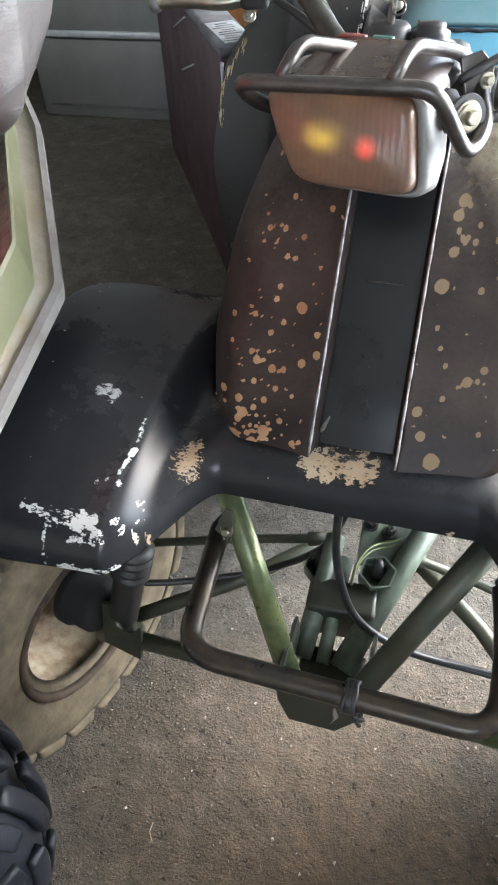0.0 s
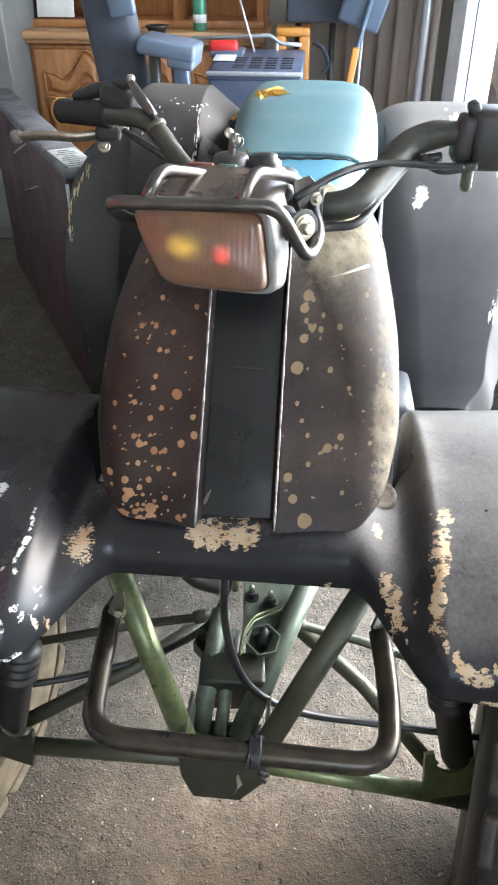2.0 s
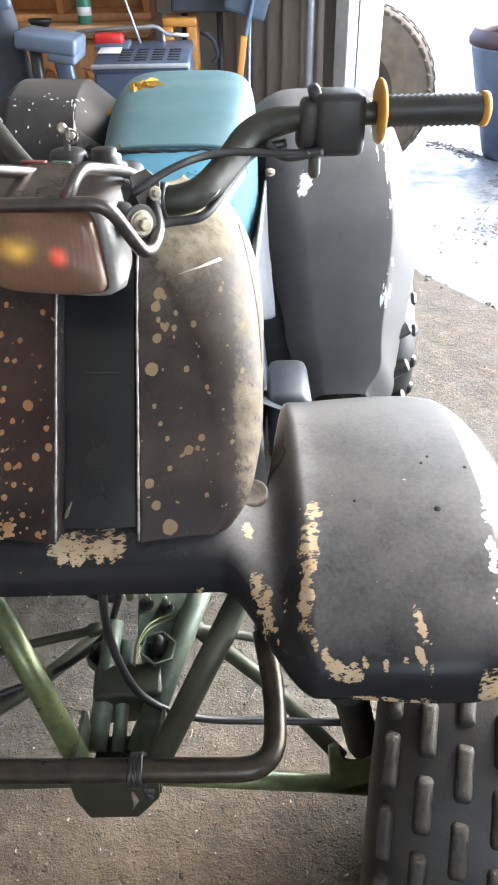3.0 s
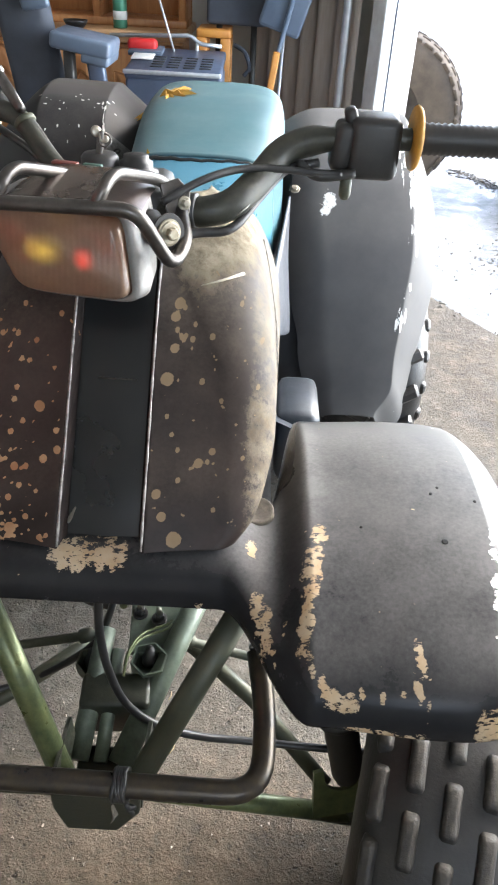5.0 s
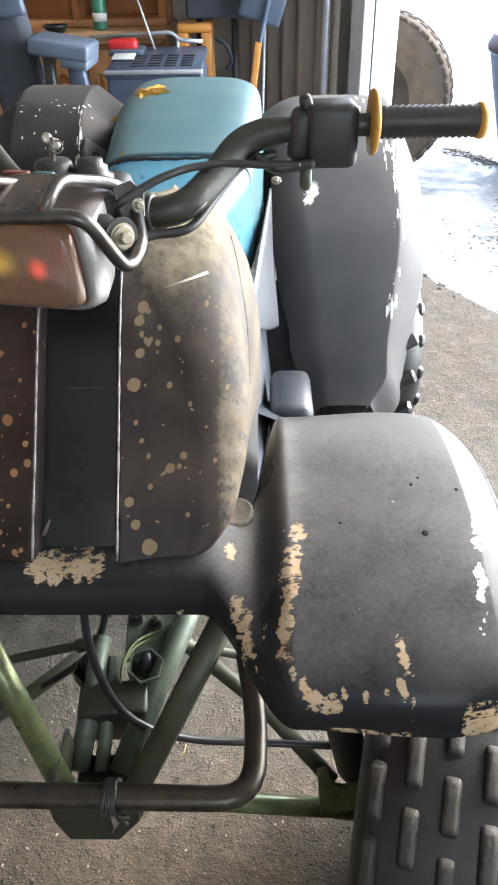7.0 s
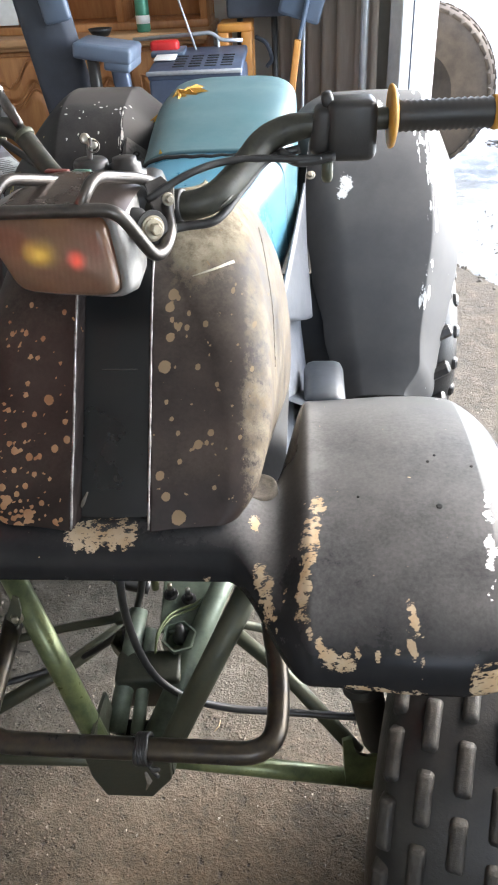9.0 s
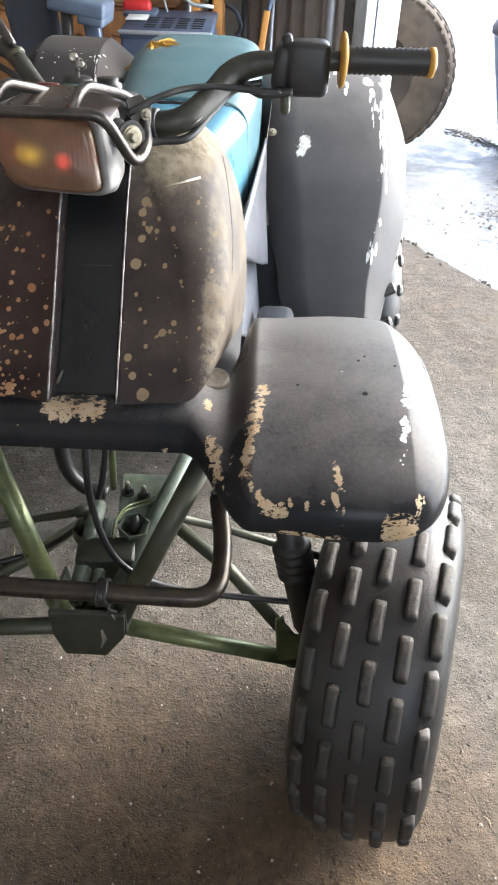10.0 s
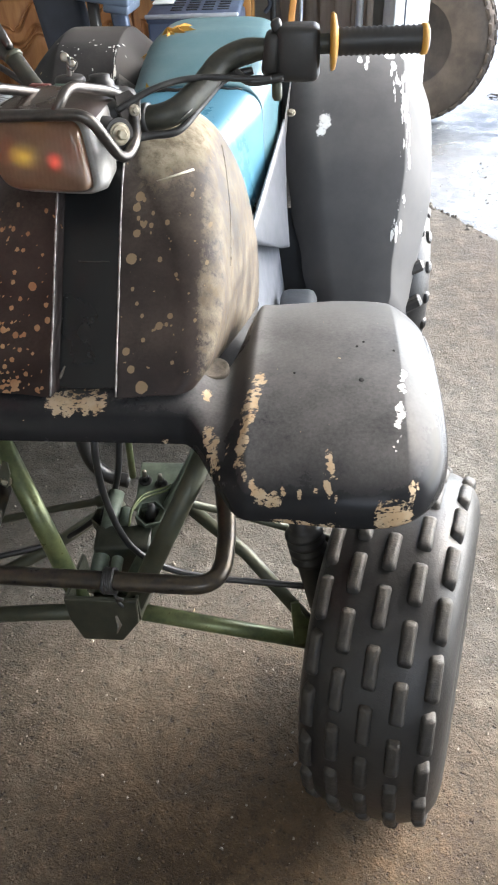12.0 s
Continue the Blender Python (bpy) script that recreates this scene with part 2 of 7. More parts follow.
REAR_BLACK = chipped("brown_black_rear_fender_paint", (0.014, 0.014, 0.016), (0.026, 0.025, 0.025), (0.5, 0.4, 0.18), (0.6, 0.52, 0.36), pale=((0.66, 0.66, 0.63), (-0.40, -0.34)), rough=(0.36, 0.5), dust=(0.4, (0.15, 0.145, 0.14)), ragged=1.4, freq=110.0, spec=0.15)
REAR_SCUFF = surface("scraped_dark_plastic", (0.035, 0.034, 0.033), (0.16, 0.155, 0.15), 45, (0.6, 0.8), 0, 0.4, 120, stretch=(1.5, 1.5, 0.4))
PANEL_BLACK = surface("glossy_black_panel", (0.006, 0.008, 0.010), (0.011, 0.013, 0.014), 6, (0.2, 0.36), 0, 0.02, 200, dust=(0.1, (0.1, 0.08, 0.06)))
SILVER_EDGE = surface("bare_worn_edge", (0.4, 0.39, 0.37), (0.12, 0.11, 0.1), 90, (0.35, 0.6), 0.6, 0.2)
GREEN_FRAME = surface("green_frame_paint", (0.185, 0.215, 0.095), (0.075, 0.10, 0.05), 34, (0.25, 0.45), 0.35, 0.16, 220, dust=(0.35, (0.13, 0.11, 0.07)))
TEAL_FRAME = surface("pale_green_frame_paint", (0.17, 0.205, 0.155), (0.075, 0.095, 0.072), 30, (0.35, 0.55), 0.2, 0.15, 220)
DARK_FRAME = surface("dark_olive_metal", (0.055, 0.062, 0.045), (0.085, 0.085, 0.055), 35, (0.4, 0.6), 0.3, 0.15, 220)
BUMPER_STEEL = surface("worn_dark_steel_tube", (0.024, 0.024, 0.026), (0.066, 0.052, 0.034), 45, (0.24, 0.42), 0.6, 0.12, 240)
GUARD_STEEL = surface("brushed_grey_steel", (0.06, 0.055, 0.052), (0.13, 0.12, 0.11), 30, (0.26, 0.42), 0.75, 0.1, 260)
LAMP_TOP = surface("browned_chrome", (0.13, 0.105, 0.09), (0.07, 0.055, 0.05), 14, (0.2, 0.38), 0.7, 0.08, 200)
FOOT_PLASTIC = surface("blue_black_plastic", (0.026, 0.033, 0.043), (0.018, 0.022, 0.028), 12, (0.35, 0.55), 0, 0.12, 220)
BARE_PLASTIC = surface("bare_scraped_plastic", (0.55, 0.5, 0.4), (0.42, 0.37, 0.28), 80, (0.6, 0.8), 0, 0.2)
CHROME = surface("dull_chrome", (0.25, 0.243, 0.235), (0.13, 0.123, 0.115), 20, (0.42, 0.6), 0.4, 0.06, 200)
BOLT_STEEL = surface("zinc_bolt", (0.42, 0.4, 0.34), (0.25, 0.22, 0.17), 60, (0.3, 0.5), 0.9, 0.1)
RUBBER = surface("black_tyre_rubber", (0.008, 0.008, 0.0085), (0.017, 0.017, 0.017), 16, (0.34, 0.52), 0, 0.3, 200, dust=(0.10, (0.2, 0.18, 0.15)))
RUBBER_DUSTY = surface("brown_dusty_sidewall", (0.14, 0.112, 0.070), (0.055, 0.044, 0.029), 22, (0.7, 0.9), 0, 0.35, 160, 0.003)
RUBBER_BLUE = surface("clean_black_rubber", (0.005, 0.007, 0.011), (0.010, 0.013, 0.019), 12, (0.42, 0.58), 0, 0.15, 240)
GREASE = surface("greasy_dark_green_paint", (0.022, 0.026, 0.019), (0.052, 0.052, 0.036), 40, (0.3, 0.55), 0.1, 0.2, 220)
LUG_WORN = surface("scuffed_tread_block", (0.011, 0.011, 0.011), (0.026, 0.025, 0.023), 40, (0.45, 0.7), 0, 0.6, 150, dust=(0.55, (0.13, 0.112, 0.085)))
PLUG_RUBBER = surface("dusty_rubber", (0.1, 0.09, 0.075), (0.2, 0.175, 0.14), 60, (0.75, 0.9), 0, 0.5, 200, 0.003)
BAR_PAINT = surface("chipped_dark_bar_paint", (0.022, 0.024, 0.02), (0.05, 0.049, 0.036), 60, (0.35, 0.55), 0.2, 0.15, 240)
RIM_DIRTY = surface("rusty_cream_rim", (0.36, 0.31, 0.22), (0.16, 0.10, 0.05), 26, (0.5, 0.75), 0.2, 0.3, 200)
DULL_BLACK = surface("dull_black_plastic", (0.008, 0.008, 0.008), (0.017, 0.016, 0.015), 20, (0.8, 0.95), 0, 0.2)
RUST = surface("dark_rust", (0.055, 0.036, 0.020), (0.028, 0.019, 0.012), 60, (0.7, 0.9), 0, 0.3)
RIM_TAN = surface("dusty_cream_rim", (0.38, 0.32, 0.22), (0.2, 0.15, 0.09), 18, (0.45, 0.7), 0.2, 0.2, 200)
BLACK_PLASTIC = surface("black_plastic", (0.014, 0.014, 0.014), (0.03, 0.029, 0.028), 25, (0.35, 0.55), 0, 0.12, 260)
BLACK_CABLE = surface("black_cable_sheath", (0.012, 0.012, 0.013), (0.025, 0.025, 0.025), 40, (0.3, 0.45), 0, 0.08)
YELLOW_RUBBER = surface("orange_yellow_rubber", (0.5, 0.26, 0.03), (0.36, 0.18, 0.03), 40, (0.5, 0.7))
TEAL_VINYL = surface("turquoise_vinyl", (0.042, 0.105, 0.13), (0.055, 0.125, 0.15), 7, (0.3, 0.46), 0, 0.12, 300, dust=(0.18, (0.3, 0.3, 0.28)))
BLUE_VINYL = surface("blue_vinyl", (0.048, 0.145, 0.21), (0.065, 0.175, 0.25), 7, (0.22, 0.36), 0, 0.1, 300)
FOAM = surface("yellow_seat_foam", (0.5, 0.3, 0.05), (0.4, 0.2, 0.04), 70, (0.8, 0.95), 0, 0.5, 300, 0.004)
GREY_PLASTIC = surface("grey_side_plastic", (0.105, 0.115, 0.135), (0.08, 0.088, 0.105), 12, (0.35, 0.55), 0, 0.12, 220)
PALE_SIDE = surface("pale_side_plastic", (0.062, 0.068, 0.080), (0.048, 0.053, 0.064), 12, (0.32, 0.5), 0, 0.1, 220)
# first tint: brown stain plus near-side shade; second tones down the brightly lit doorway floor
FLOOR = concrete("garage_concrete", (0.060, 0.055, 0.045), (0.122, 0.111, 0.092), (0.052, 0.041, 0.027), stain_shade=(((0.14, -0.06, 0.0), (0.56, 0.42, 1.0), (0.92, 0.62, 0.32)), ((0.95, 1.75, 0.0), (0.48, 1.1, 1.0), (0.60, 0.50, 0.38))))
WET_DIRT = surface("wet_dark_dirt", (0.045, 0.038, 0.028), (0.09, 0.078, 0.06), 40, (0.6, 0.9), 0, 0.4)
YARD = concrete("wet_yard_concrete", (0.12, 0.127, 0.135), (0.16, 0.166, 0.172), (0.09, 0.094, 0.1), (0.12, 0.7), 0.6)


# ---- mesh helpers ----
def part(name, bm, material, parent=None, label="", smooth=True, m=None):
    """Links a bmesh as one mesh object under a thing or under a part."""
    me = bpy.data.meshes.new(name)
    bmesh.ops.recalc_face_normals(bm, faces=bm.faces)
    bm.to_mesh(me)
    bm.free()
    for f in me.polygons:
        f.use_smooth = smooth
    me.materials.append(material)
    ob = new(name, me)
    ob.parent = parent
    if m is not None:
        ob.matrix_basis = m
    if label:
        ob["label"] = label
    return ob


def thing(name, label, category, x=0.0, y=0.0, z=0.0, rz=0.0, group="", kind=""):
    ob = new(name)
    ob.empty_display_size = 0.1
    ob.matrix_basis = pose(x, y, z, 0, 0, rz)
    return tagged(ob, label, category, group, kind)


def fillet(pts, r, n=6):
    """A path with its inner corners rounded."""
    pts = [Vector(p) for p in pts]
    out = [pts[0]]
    for a, b, c in zip(pts, pts[1:], pts[2:]):
        d1, d2 = (a - b), (c - b)
        k = min(r, d1.length * 0.48, d2.length * 0.48)
        p, q = b + d1.normalized() * k, b + d2.normalized() * k
        for i in range(n + 1):
            t = i / n
            out.append(p * (1 - t) ** 2 + b * 2 * t * (1 - t) + q * t * t)
    out.append(pts[-1])
    return out


def smooth_path(pts, n=8):
    """A flowing curve through the points."""
    pts = [Vector(p) for p in pts]
    p = [pts[0] * 2 - pts[1]] + pts + [pts[-1] * 2 - pts[-2]]
    out = []
    for i in range(1, len(p) - 2):
        for k in range(n):
            t = k / n
            out.append(0.5 * (2 * p[i] + (p[i + 1] - p[i - 1]) * t + (2 * p[i - 1] - 5 * p[i] + 4 * p[i + 1] - p[i + 2]) * t * t
                              + (3 * p[i] - p[i - 1] - 3 * p[i + 1] + p[i + 2]) * t ** 3))
    out.append(pts[-1])
    return out


def tube(path, r, seg=14, bm=None, flat=1.0):
    """A round bar along a path; r is one radius or one for each point."""
    bm = bm or bmesh.new()
    path = [Vector(p) for p in path]
    rs = r if isinstance(r, (list, tuple)) else [r] * len(path)
    up = None
    rings = []
    for i, p in enumerate(path):
        d = (path[min(i + 1, len(path) - 1)] - path[max(i - 1, 0)]).normalized()
        if up is None:
            up = d.orthogonal().normalized()
        up = (up - d * up.dot(d)).normalized()
        side = d.cross(up)
        rings.append([bm.verts.new(p + (up * math.cos(a) + side * math.sin(a) * flat) * rs[i]) for a in (2 * math.pi * k / seg for k in range(seg))])
    for a, b in zip(rings, rings[1:]):
        for k in range(seg):
            bm.faces.new((a[k], a[(k + 1) % seg], b[(k + 1) % seg], b[k]))
    bm.faces.new(rings[0][::-1])
    bm.faces.new(rings[-1])
    return bm


def lathe(profile, seg=32, bm=None, m=None, closed=False):
    """A turned body: (radius, height) pairs round the local z axis."""
    bm = bm or bmesh.new()
    m = m or Matrix()
    rings = []
    for r, h in profile:
        rings.append([bm.verts.new(m @ Vector((r * math.cos(a), r * math.sin(a), h))) for a in (2 * math.pi * k / seg for k in range(seg))])
    pairs = list(zip(rings, rings[1:])) + ([(rings[-1], rings[0])] if closed else [])
    for a, b in pairs:
        for k in range(seg):
            bm.faces.new((a[k], a[(k + 1) % seg], b[(k + 1) % seg], b[k]))
    if not closed:
        bm.faces.new(rings[0][::-1])
        bm.faces.new(rings[-1])
    return bm


def block(sx, sy, sz, bevel=0.004, m=None, bm=None, seg=2, taper=1.0):
    """A box about its middle with rounded edges; taper narrows its top."""
    own = bmesh.new()
    bmesh.ops.create_cube(own, size=1)
    for v in own.verts:
        k = taper if v.co.z > 0 else 1.0
        v.co = Vector((v.co.x * sx * k, v.co.y * sy * k, v.co.z * sz))
    if bevel:
        bmesh.ops.bevel(own, geom=list(own.edges), offset=bevel, segments=seg, affect="EDGES", profile=0.5)
    if m is not None:
        own.transform(m)
    if bm is None:
        return own
    me = bpy.data.meshes.new("tmp")
    own.to_mesh(me)
    own.free()
    bm.from_mesh(me)
    bpy.data.meshes.remove(me)
    return bm


def sheet(fn, nu, nv, bm=None, close_u=False):
    """A surface from a function of u and v in 0..1."""
    bm = bm or bmesh.new()
    g = [[bm.verts.new(fn(i / (nu - 1), j / (nv - 1))) for j in range(nv)] for i in range(nu)]
    for i in range(nu - 1):
        for j in range(nv - 1):
            bm.faces.new((g[i][j], g[i + 1][j], g[i + 1][j + 1], g[i][j + 1]))
    return bm


def slab(poly, z0, z1, bm=None, bevel=0.0, m=None):
    """An upright prism over a plan outline."""
    own = bmesh.new()
    low = [own.verts.new((x, y, z0)) for x, y in poly]
    high = [own.verts.new((x, y, z1)) for x, y in poly]
    own.faces.new(low[::-1])
    own.faces.new(high)
    n = len(poly)
    for k in range(n):
        own.faces.new((low[k], low[(k + 1) % n], high[(k + 1) % n], high[k]))
    if bevel:
        bmesh.ops.bevel(own, geom=list(own.edges), offset=bevel, segments=2, affect="EDGES", profile=0.5)
    if m is not None:
        own.transform(m)
    if bm is None:
        return own
    me = bpy.data.meshes.new("tmp")
    own.to_mesh(me)
    own.free()
    bm.from_mesh(me)
    bpy.data.meshes.remove(me)
    return bm


def rod(a, b, r, seg=14, bm=None):
    return tube([a, b], r, seg, bm)


def bolt_head(p, d, r, h, bm=None):
    """A hexagon bolt head with its washer, at p, facing along d."""
    m = Matrix.Translation(p) @ Vector(d).to_track_quat("Z", "Y").to_matrix().to_4x4()
    bm = lathe([(r * 1.7, 0), (r * 1.7, h * 0.25), (r * 1.6, h * 0.3)], 18, bm, m)
    return lathe([(r, h * 0.3), (r, h * 0.9), (r * 0.8, h)], 6, bm, m)


def solid(ob, thickness, offset=-1.0):
    mod = ob.modifiers.new("thickness", "SOLIDIFY")
    mod.thickness, mod.offset = thickness, offset
    return ob


def interp(x, xs, ys):
    """A smooth curve through the pairs xs, ys."""
    if x <= xs[0]:
        return ys[0]
    for a, b, p, q in zip(xs, xs[1:], ys, ys[1:]):
        if x <= b:
            t = (x - a) / (b - a)
            return p + (q - p) * t * t * (3 - 2 * t)
    return ys[-1]


def line(x, xs, ys):
    return float(np.interp(x, xs, ys))


def curve(x, xs, ys):
    """A monotone flowing curve through the pairs xs, ys, with no corners."""
    n = len(xs)
    d = [(ys[i + 1] - ys[i]) / (xs[i + 1] - xs[i]) for i in range(n - 1)]
    m = [d[0]] + [0.0 if d[i - 1] * d[i] <= 0 else 2 * d[i - 1] * d[i] / (d[i - 1] + d[i]) for i in range(1, n - 1)] + [d[-1]]
    x = min(max(x, xs[0]), xs[-1])
    i = 0
    while i < n - 2 and x > xs[i + 1]:
        i += 1
    h = xs[i + 1] - xs[i]
    t = (x - xs[i]) / h
    return ((1 + 2 * t) * (1 - t) ** 2 * ys[i] + t * (1 - t) ** 2 * h * m[i] + t * t * (3 - 2 * t) * ys[i + 1] + t * t * (t - 1) * h * m[i + 1])


def put_field(ob, name, fn):
    """Stores a value for each vertex of a mesh, worked out from the array of their places."""
    me = ob.data
    co = np.empty(len(me.vertices) * 3, dtype=np.float32)
    me.vertices.foreach_get("co", co)
    at = me.attributes.new(name, "FLOAT", "POINT")
    at.data.foreach_set("value", np.ascontiguousarray(fn(co.reshape(-1, 3)), dtype=np.float32))


def blobs(p, spots):
    """How far inside the nearest of some round or oval spots each point lies: 1 at its middle, 0.5 at its rim."""
    best = np.zeros(len(p), dtype=np.float32)
    for c, r in spots:
        d = (((p - np.array(c, dtype=np.float32)) / np.array(r, dtype=np.float32)) ** 2).sum(axis=1)
        best = np.maximum(best, 1 - 0.5 * np.sqrt(d))
    return best


# ---- the room ----
def wall_between(name, a, b, thick, height, z0=0.0, mat=None):
    a, b = Vector((*a, 0)), Vector((*b, 0))
    d = (b - a).normalized()
    n = Vector((-d.y, d.x, 0)) * thick
    bm = slab([(a.x, a.y), (b.x, b.y), ((b + n).x, (b + n).y), ((a + n).x, (a + n).y)], z0, height)
    ob = part(name, bm, mat, smooth=False)
    return tagged(ob, "rough plastered garage wall, grey and stained", "wall", kind="structure")


# plaster and the unseen ceiling are paled to bounce fill light into the shadows
PLASTER = surface("grey_plaster", (0.6, 0.58, 0.54), (0.48, 0.46, 0.42), 3, (0.8, 0.95), 0, 0.3, 60, 0.006)
JAMB_WHITE = surface("white_door_frame_paint", (0.62, 0.63, 0.62), (0.45, 0.45, 0.44), 9, (0.45, 0.6), 0, 0.15, 120)
CEIL = surface("pale_bounce_ceiling", (0.5, 0.48, 0.44), (0.38, 0.36, 0.33), 2, (0.85, 0.95), 0, 0.2, 60)

door_end = DOOR_JAMB + DOOR_DIR * DOOR_WIDTH
XL, YB, YF, H = -2.4, 3.55, -2.5, 2.6
back_corner = DOOR_JAMB - DOOR_DIR * ((YB - DOOR_JAMB.y) / 0.866)
front_corner = DOOR_JAMB + DOOR_DIR * ((DOOR_JAMB.y - YF) / 0.866)

bm = slab([(XL - 0.2, YF - 0.2), (front_corner.x, YF - 0.2), (front_corner.x, front_corner.y), (DOOR_JAMB.x, DOOR_JAMB.y), (back_corner.x, YB + 0.2), (XL - 0.2, YB + 0.2)], -0.12, 0.0)
floor = tagged(part("floor", bm, FLOOR, smooth=False), "worn rough concrete garage floor with brown stains and painted shade", "floor", kind="structure")
part("crack", tube(smooth_path([(0.40, 0.21, 0), (0.449, 0.172, 0), (0.497, 0.134, 0), (0.523, 0.076, 0), (0.552, -0.002, 0), (0.60, -0.10, 0), (0.61, -0.3, 0)], 5), 0.0007, 6, flat=0.5), surface("crack_dirt", (0.04, 0.033, 0.026), (0.07, 0.058, 0.045), 60, (0.9, 0.95)), floor, "thin dark crack")
bm = bmesh.new()
bmesh.ops.create_grid(bm, x_segments=40, y_segments=40, size=60)
for v in bm.verts:
    v.co.z = -0.035
tagged(part("ground", bm, YARD), "pale wet concrete yard outside the doorway", "ground", kind="structure")

wall_between("wall_back", (XL, YB), (back_corner.x, YB), 0.2, H, mat=PLASTER)
wall_between("wall_left", (XL, YF), (XL, YB), 0.2, H, mat=PLASTER)
# the unseen front wall has an added opening behind the camera for fill light
bm = slab([(XL, YF - 0.2), (0.3, YF - 0.2), (0.3, YF), (XL, YF)], 0, H)
slab([(1.5, YF - 0.2), (front_corner.x, YF - 0.2), (front_corner.x, YF), (1.5, YF)], 0, H, bm)
slab([(0.3, YF - 0.2), (1.5, YF - 0.2), (1.5, YF), (0.3, YF)], 0, 1.2, bm)
slab([(0.3, YF - 0.2), (1.5, YF - 0.2), (1.5, YF), (0.3, YF)], 2.3, H, bm)
tagged(part("wall_front", bm, PLASTER, smooth=False), "rough plastered garage wall with an added opening for fill light", "wall", kind="structure")
jamb_in = DOOR_JAMB - DOOR_DIR * 0.12
wall_between("wall_right_rear", (jamb_in.x, jamb_in.y), (back_corner.x, back_corner.y), 0.06, H, mat=PLASTER)
wall_between("wall_right_front", (front_corner.x, front_corner.y), (door_end.x, door_end.y), 0.2, H, mat=PLASTER)
wall_between("wall_lintel", (door_end.x, door_end.y), (jamb_in.x, jamb_in.y), 0.2, H, DOOR_HEIGHT, mat=PLASTER)
bm = slab([(XL - 0.2, YF - 0.2), (front_corner.x + 0.25, YF - 0.2), (back_corner.x + 0.25, YB + 0.2), (XL - 0.2, YB + 0.2)], H, H + 0.15)
tagged(part("ceiling", bm, CEIL, smooth=False), "unseen garage ceiling, kept pale to bounce light", "ceiling", kind="structure")

# ---- the quad bike ----
CX = -0.034
quad = thing("quad_bike", "old black quad bike with flaking paint, turquoise seat and green frame", "quad bike", CX, 0, 0)


# front mudguards and the bar that joins them: one moulding
def mud_profile(a):
    """Front edge, crest and rear edge of the front moulding at a distance a from its middle."""
    t = max(0.0, (a - 0.305) / (0.409 - 0.305))
    arc = 1 - max(0.0, 1 - t ** 2.6) ** (1 / 2.6)
    yf = interp(a, (0.112, 0.195, 0.30), (0.100, -0.008, -0.013)) + 0.13 * arc
    zf = interp(a, (0.112, 0.185, 0.33), (0.629, 0.615, 0.612)) + 0.022 * arc
    zc = interp(a, (0.108, 0.158, 0.194, 0.30), (0.679, 0.667, 0.695, 0.703)) - 0.024 * max(0.0, min(1, (a - 0.358) / 0.045)) ** 1.2 - 0.028 * arc
    yc = interp(a, (0.122, 0.192), (0.152, 0.225))
    yb = interp(a, (0.152, 0.188), (0.20, 0.44)) - 0.13 * arc
    zb = interp(a, (0.152, 0.188), (0.66, 0.56)) + 0.06 * arc
    return yf, zf, yc, zc, yb, zb


def mud_fn(u, v):
    w = u * 2 - 1
    x = math.copysign(0.409 * math.sin(abs(w) * math.pi / 2) ** 1.0, w)
    yf, zf, yc, zc, yb, zb = mud_profile(abs(x))
    if v < 0.6:
        t = v / 0.6 * math.pi / 2
        s, c = math.sin(t), math.cos(t)
        return Vector((x, yc - (yc - yf) * c, zf + (zc - zf) * s ** 0.82))
    t = (v - 0.6) / 0.4 * math.pi / 2
    return Vector((x, yc + (yb - yc) * math.sin(t), zb + (zc - zb) * math.cos(t) ** 0.8))


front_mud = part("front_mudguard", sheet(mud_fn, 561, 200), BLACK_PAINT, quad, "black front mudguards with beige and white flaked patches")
rng = random.Random(5)
spots = []


def trail(x0, y0, x1, y1, z, n, r, jitter=0.003, rz=0.2, ry=0.0):
    """Flakes along a line on the moulding."""
    for k in range(n):
        t = k / max(n - 1, 1)
        rr = r * rng.uniform(0.5, 1.0)
        spots.append(((x0 + (x1 - x0) * t + rng.uniform(-jitter, jitter) - CX, y0 + (y1 - y0) * t + rng.uniform(-jitter, jitter), z), (rr, ry or rr * 1.3, rz)))


# beside the plug and down the inner edge of the right guard
trail(0.165, 0.142, 0.158, 0.10, 0.69, 9, 0.0062, 0.004)
trail(0.159, 0.10, 0.152, 0.055, 0.68, 12, 0.0052, 0.0025)
trail(0.151, 0.055, 0.152, 0.03, 0.66, 7, 0.0034, 0.003)
trail(0.153, 0.028, 0.166, 0.006, 0.65, 6, 0.003, 0.002)
trail(0.172, 0.001, 0.187, -0.004, 0.64, 5, 0.0055, 0.003, 0.007)
trail(0.106, 0.143, 0.104, 0.134, 0.66, 3, 0.0048, 0.002)
trail(0.112, 0.088, 0.121, 0.052, 0.645, 9, 0.005, 0.0035)
trail(0.135, 0.06, 0.128, 0.035, 0.64, 4, 0.002, 0.003)
# front edge and corner
trail(0.190, -0.006, 0.250, -0.013, 0.6115, 24, 0.005, 0.001, 0.0055, 0.02)
trail(0.294, -0.004, 0.324, 0.002, 0.624, 14, 0.0068, 0.004, 0.013, 0.02)
trail(0.326, 0.010, 0.333, 0.014, 0.633, 3, 0.003, 0.002)
trail(0.243, 0.033, 0.246, 0.018, 0.67, 5, 0.0036, 0.002)
trail(0.240, 0.013, 0.244, 0.001, 0.655, 4, 0.0026, 0.002)
trail(0.199, 0.004, 0.252, -0.003, 0.645, 4, 0.0022, 0.004, 0.006)
# along the outer crease
trail(0.326, 0.152, 0.322, 0.12, 0.688, 5, 0.0036, 0.0015)
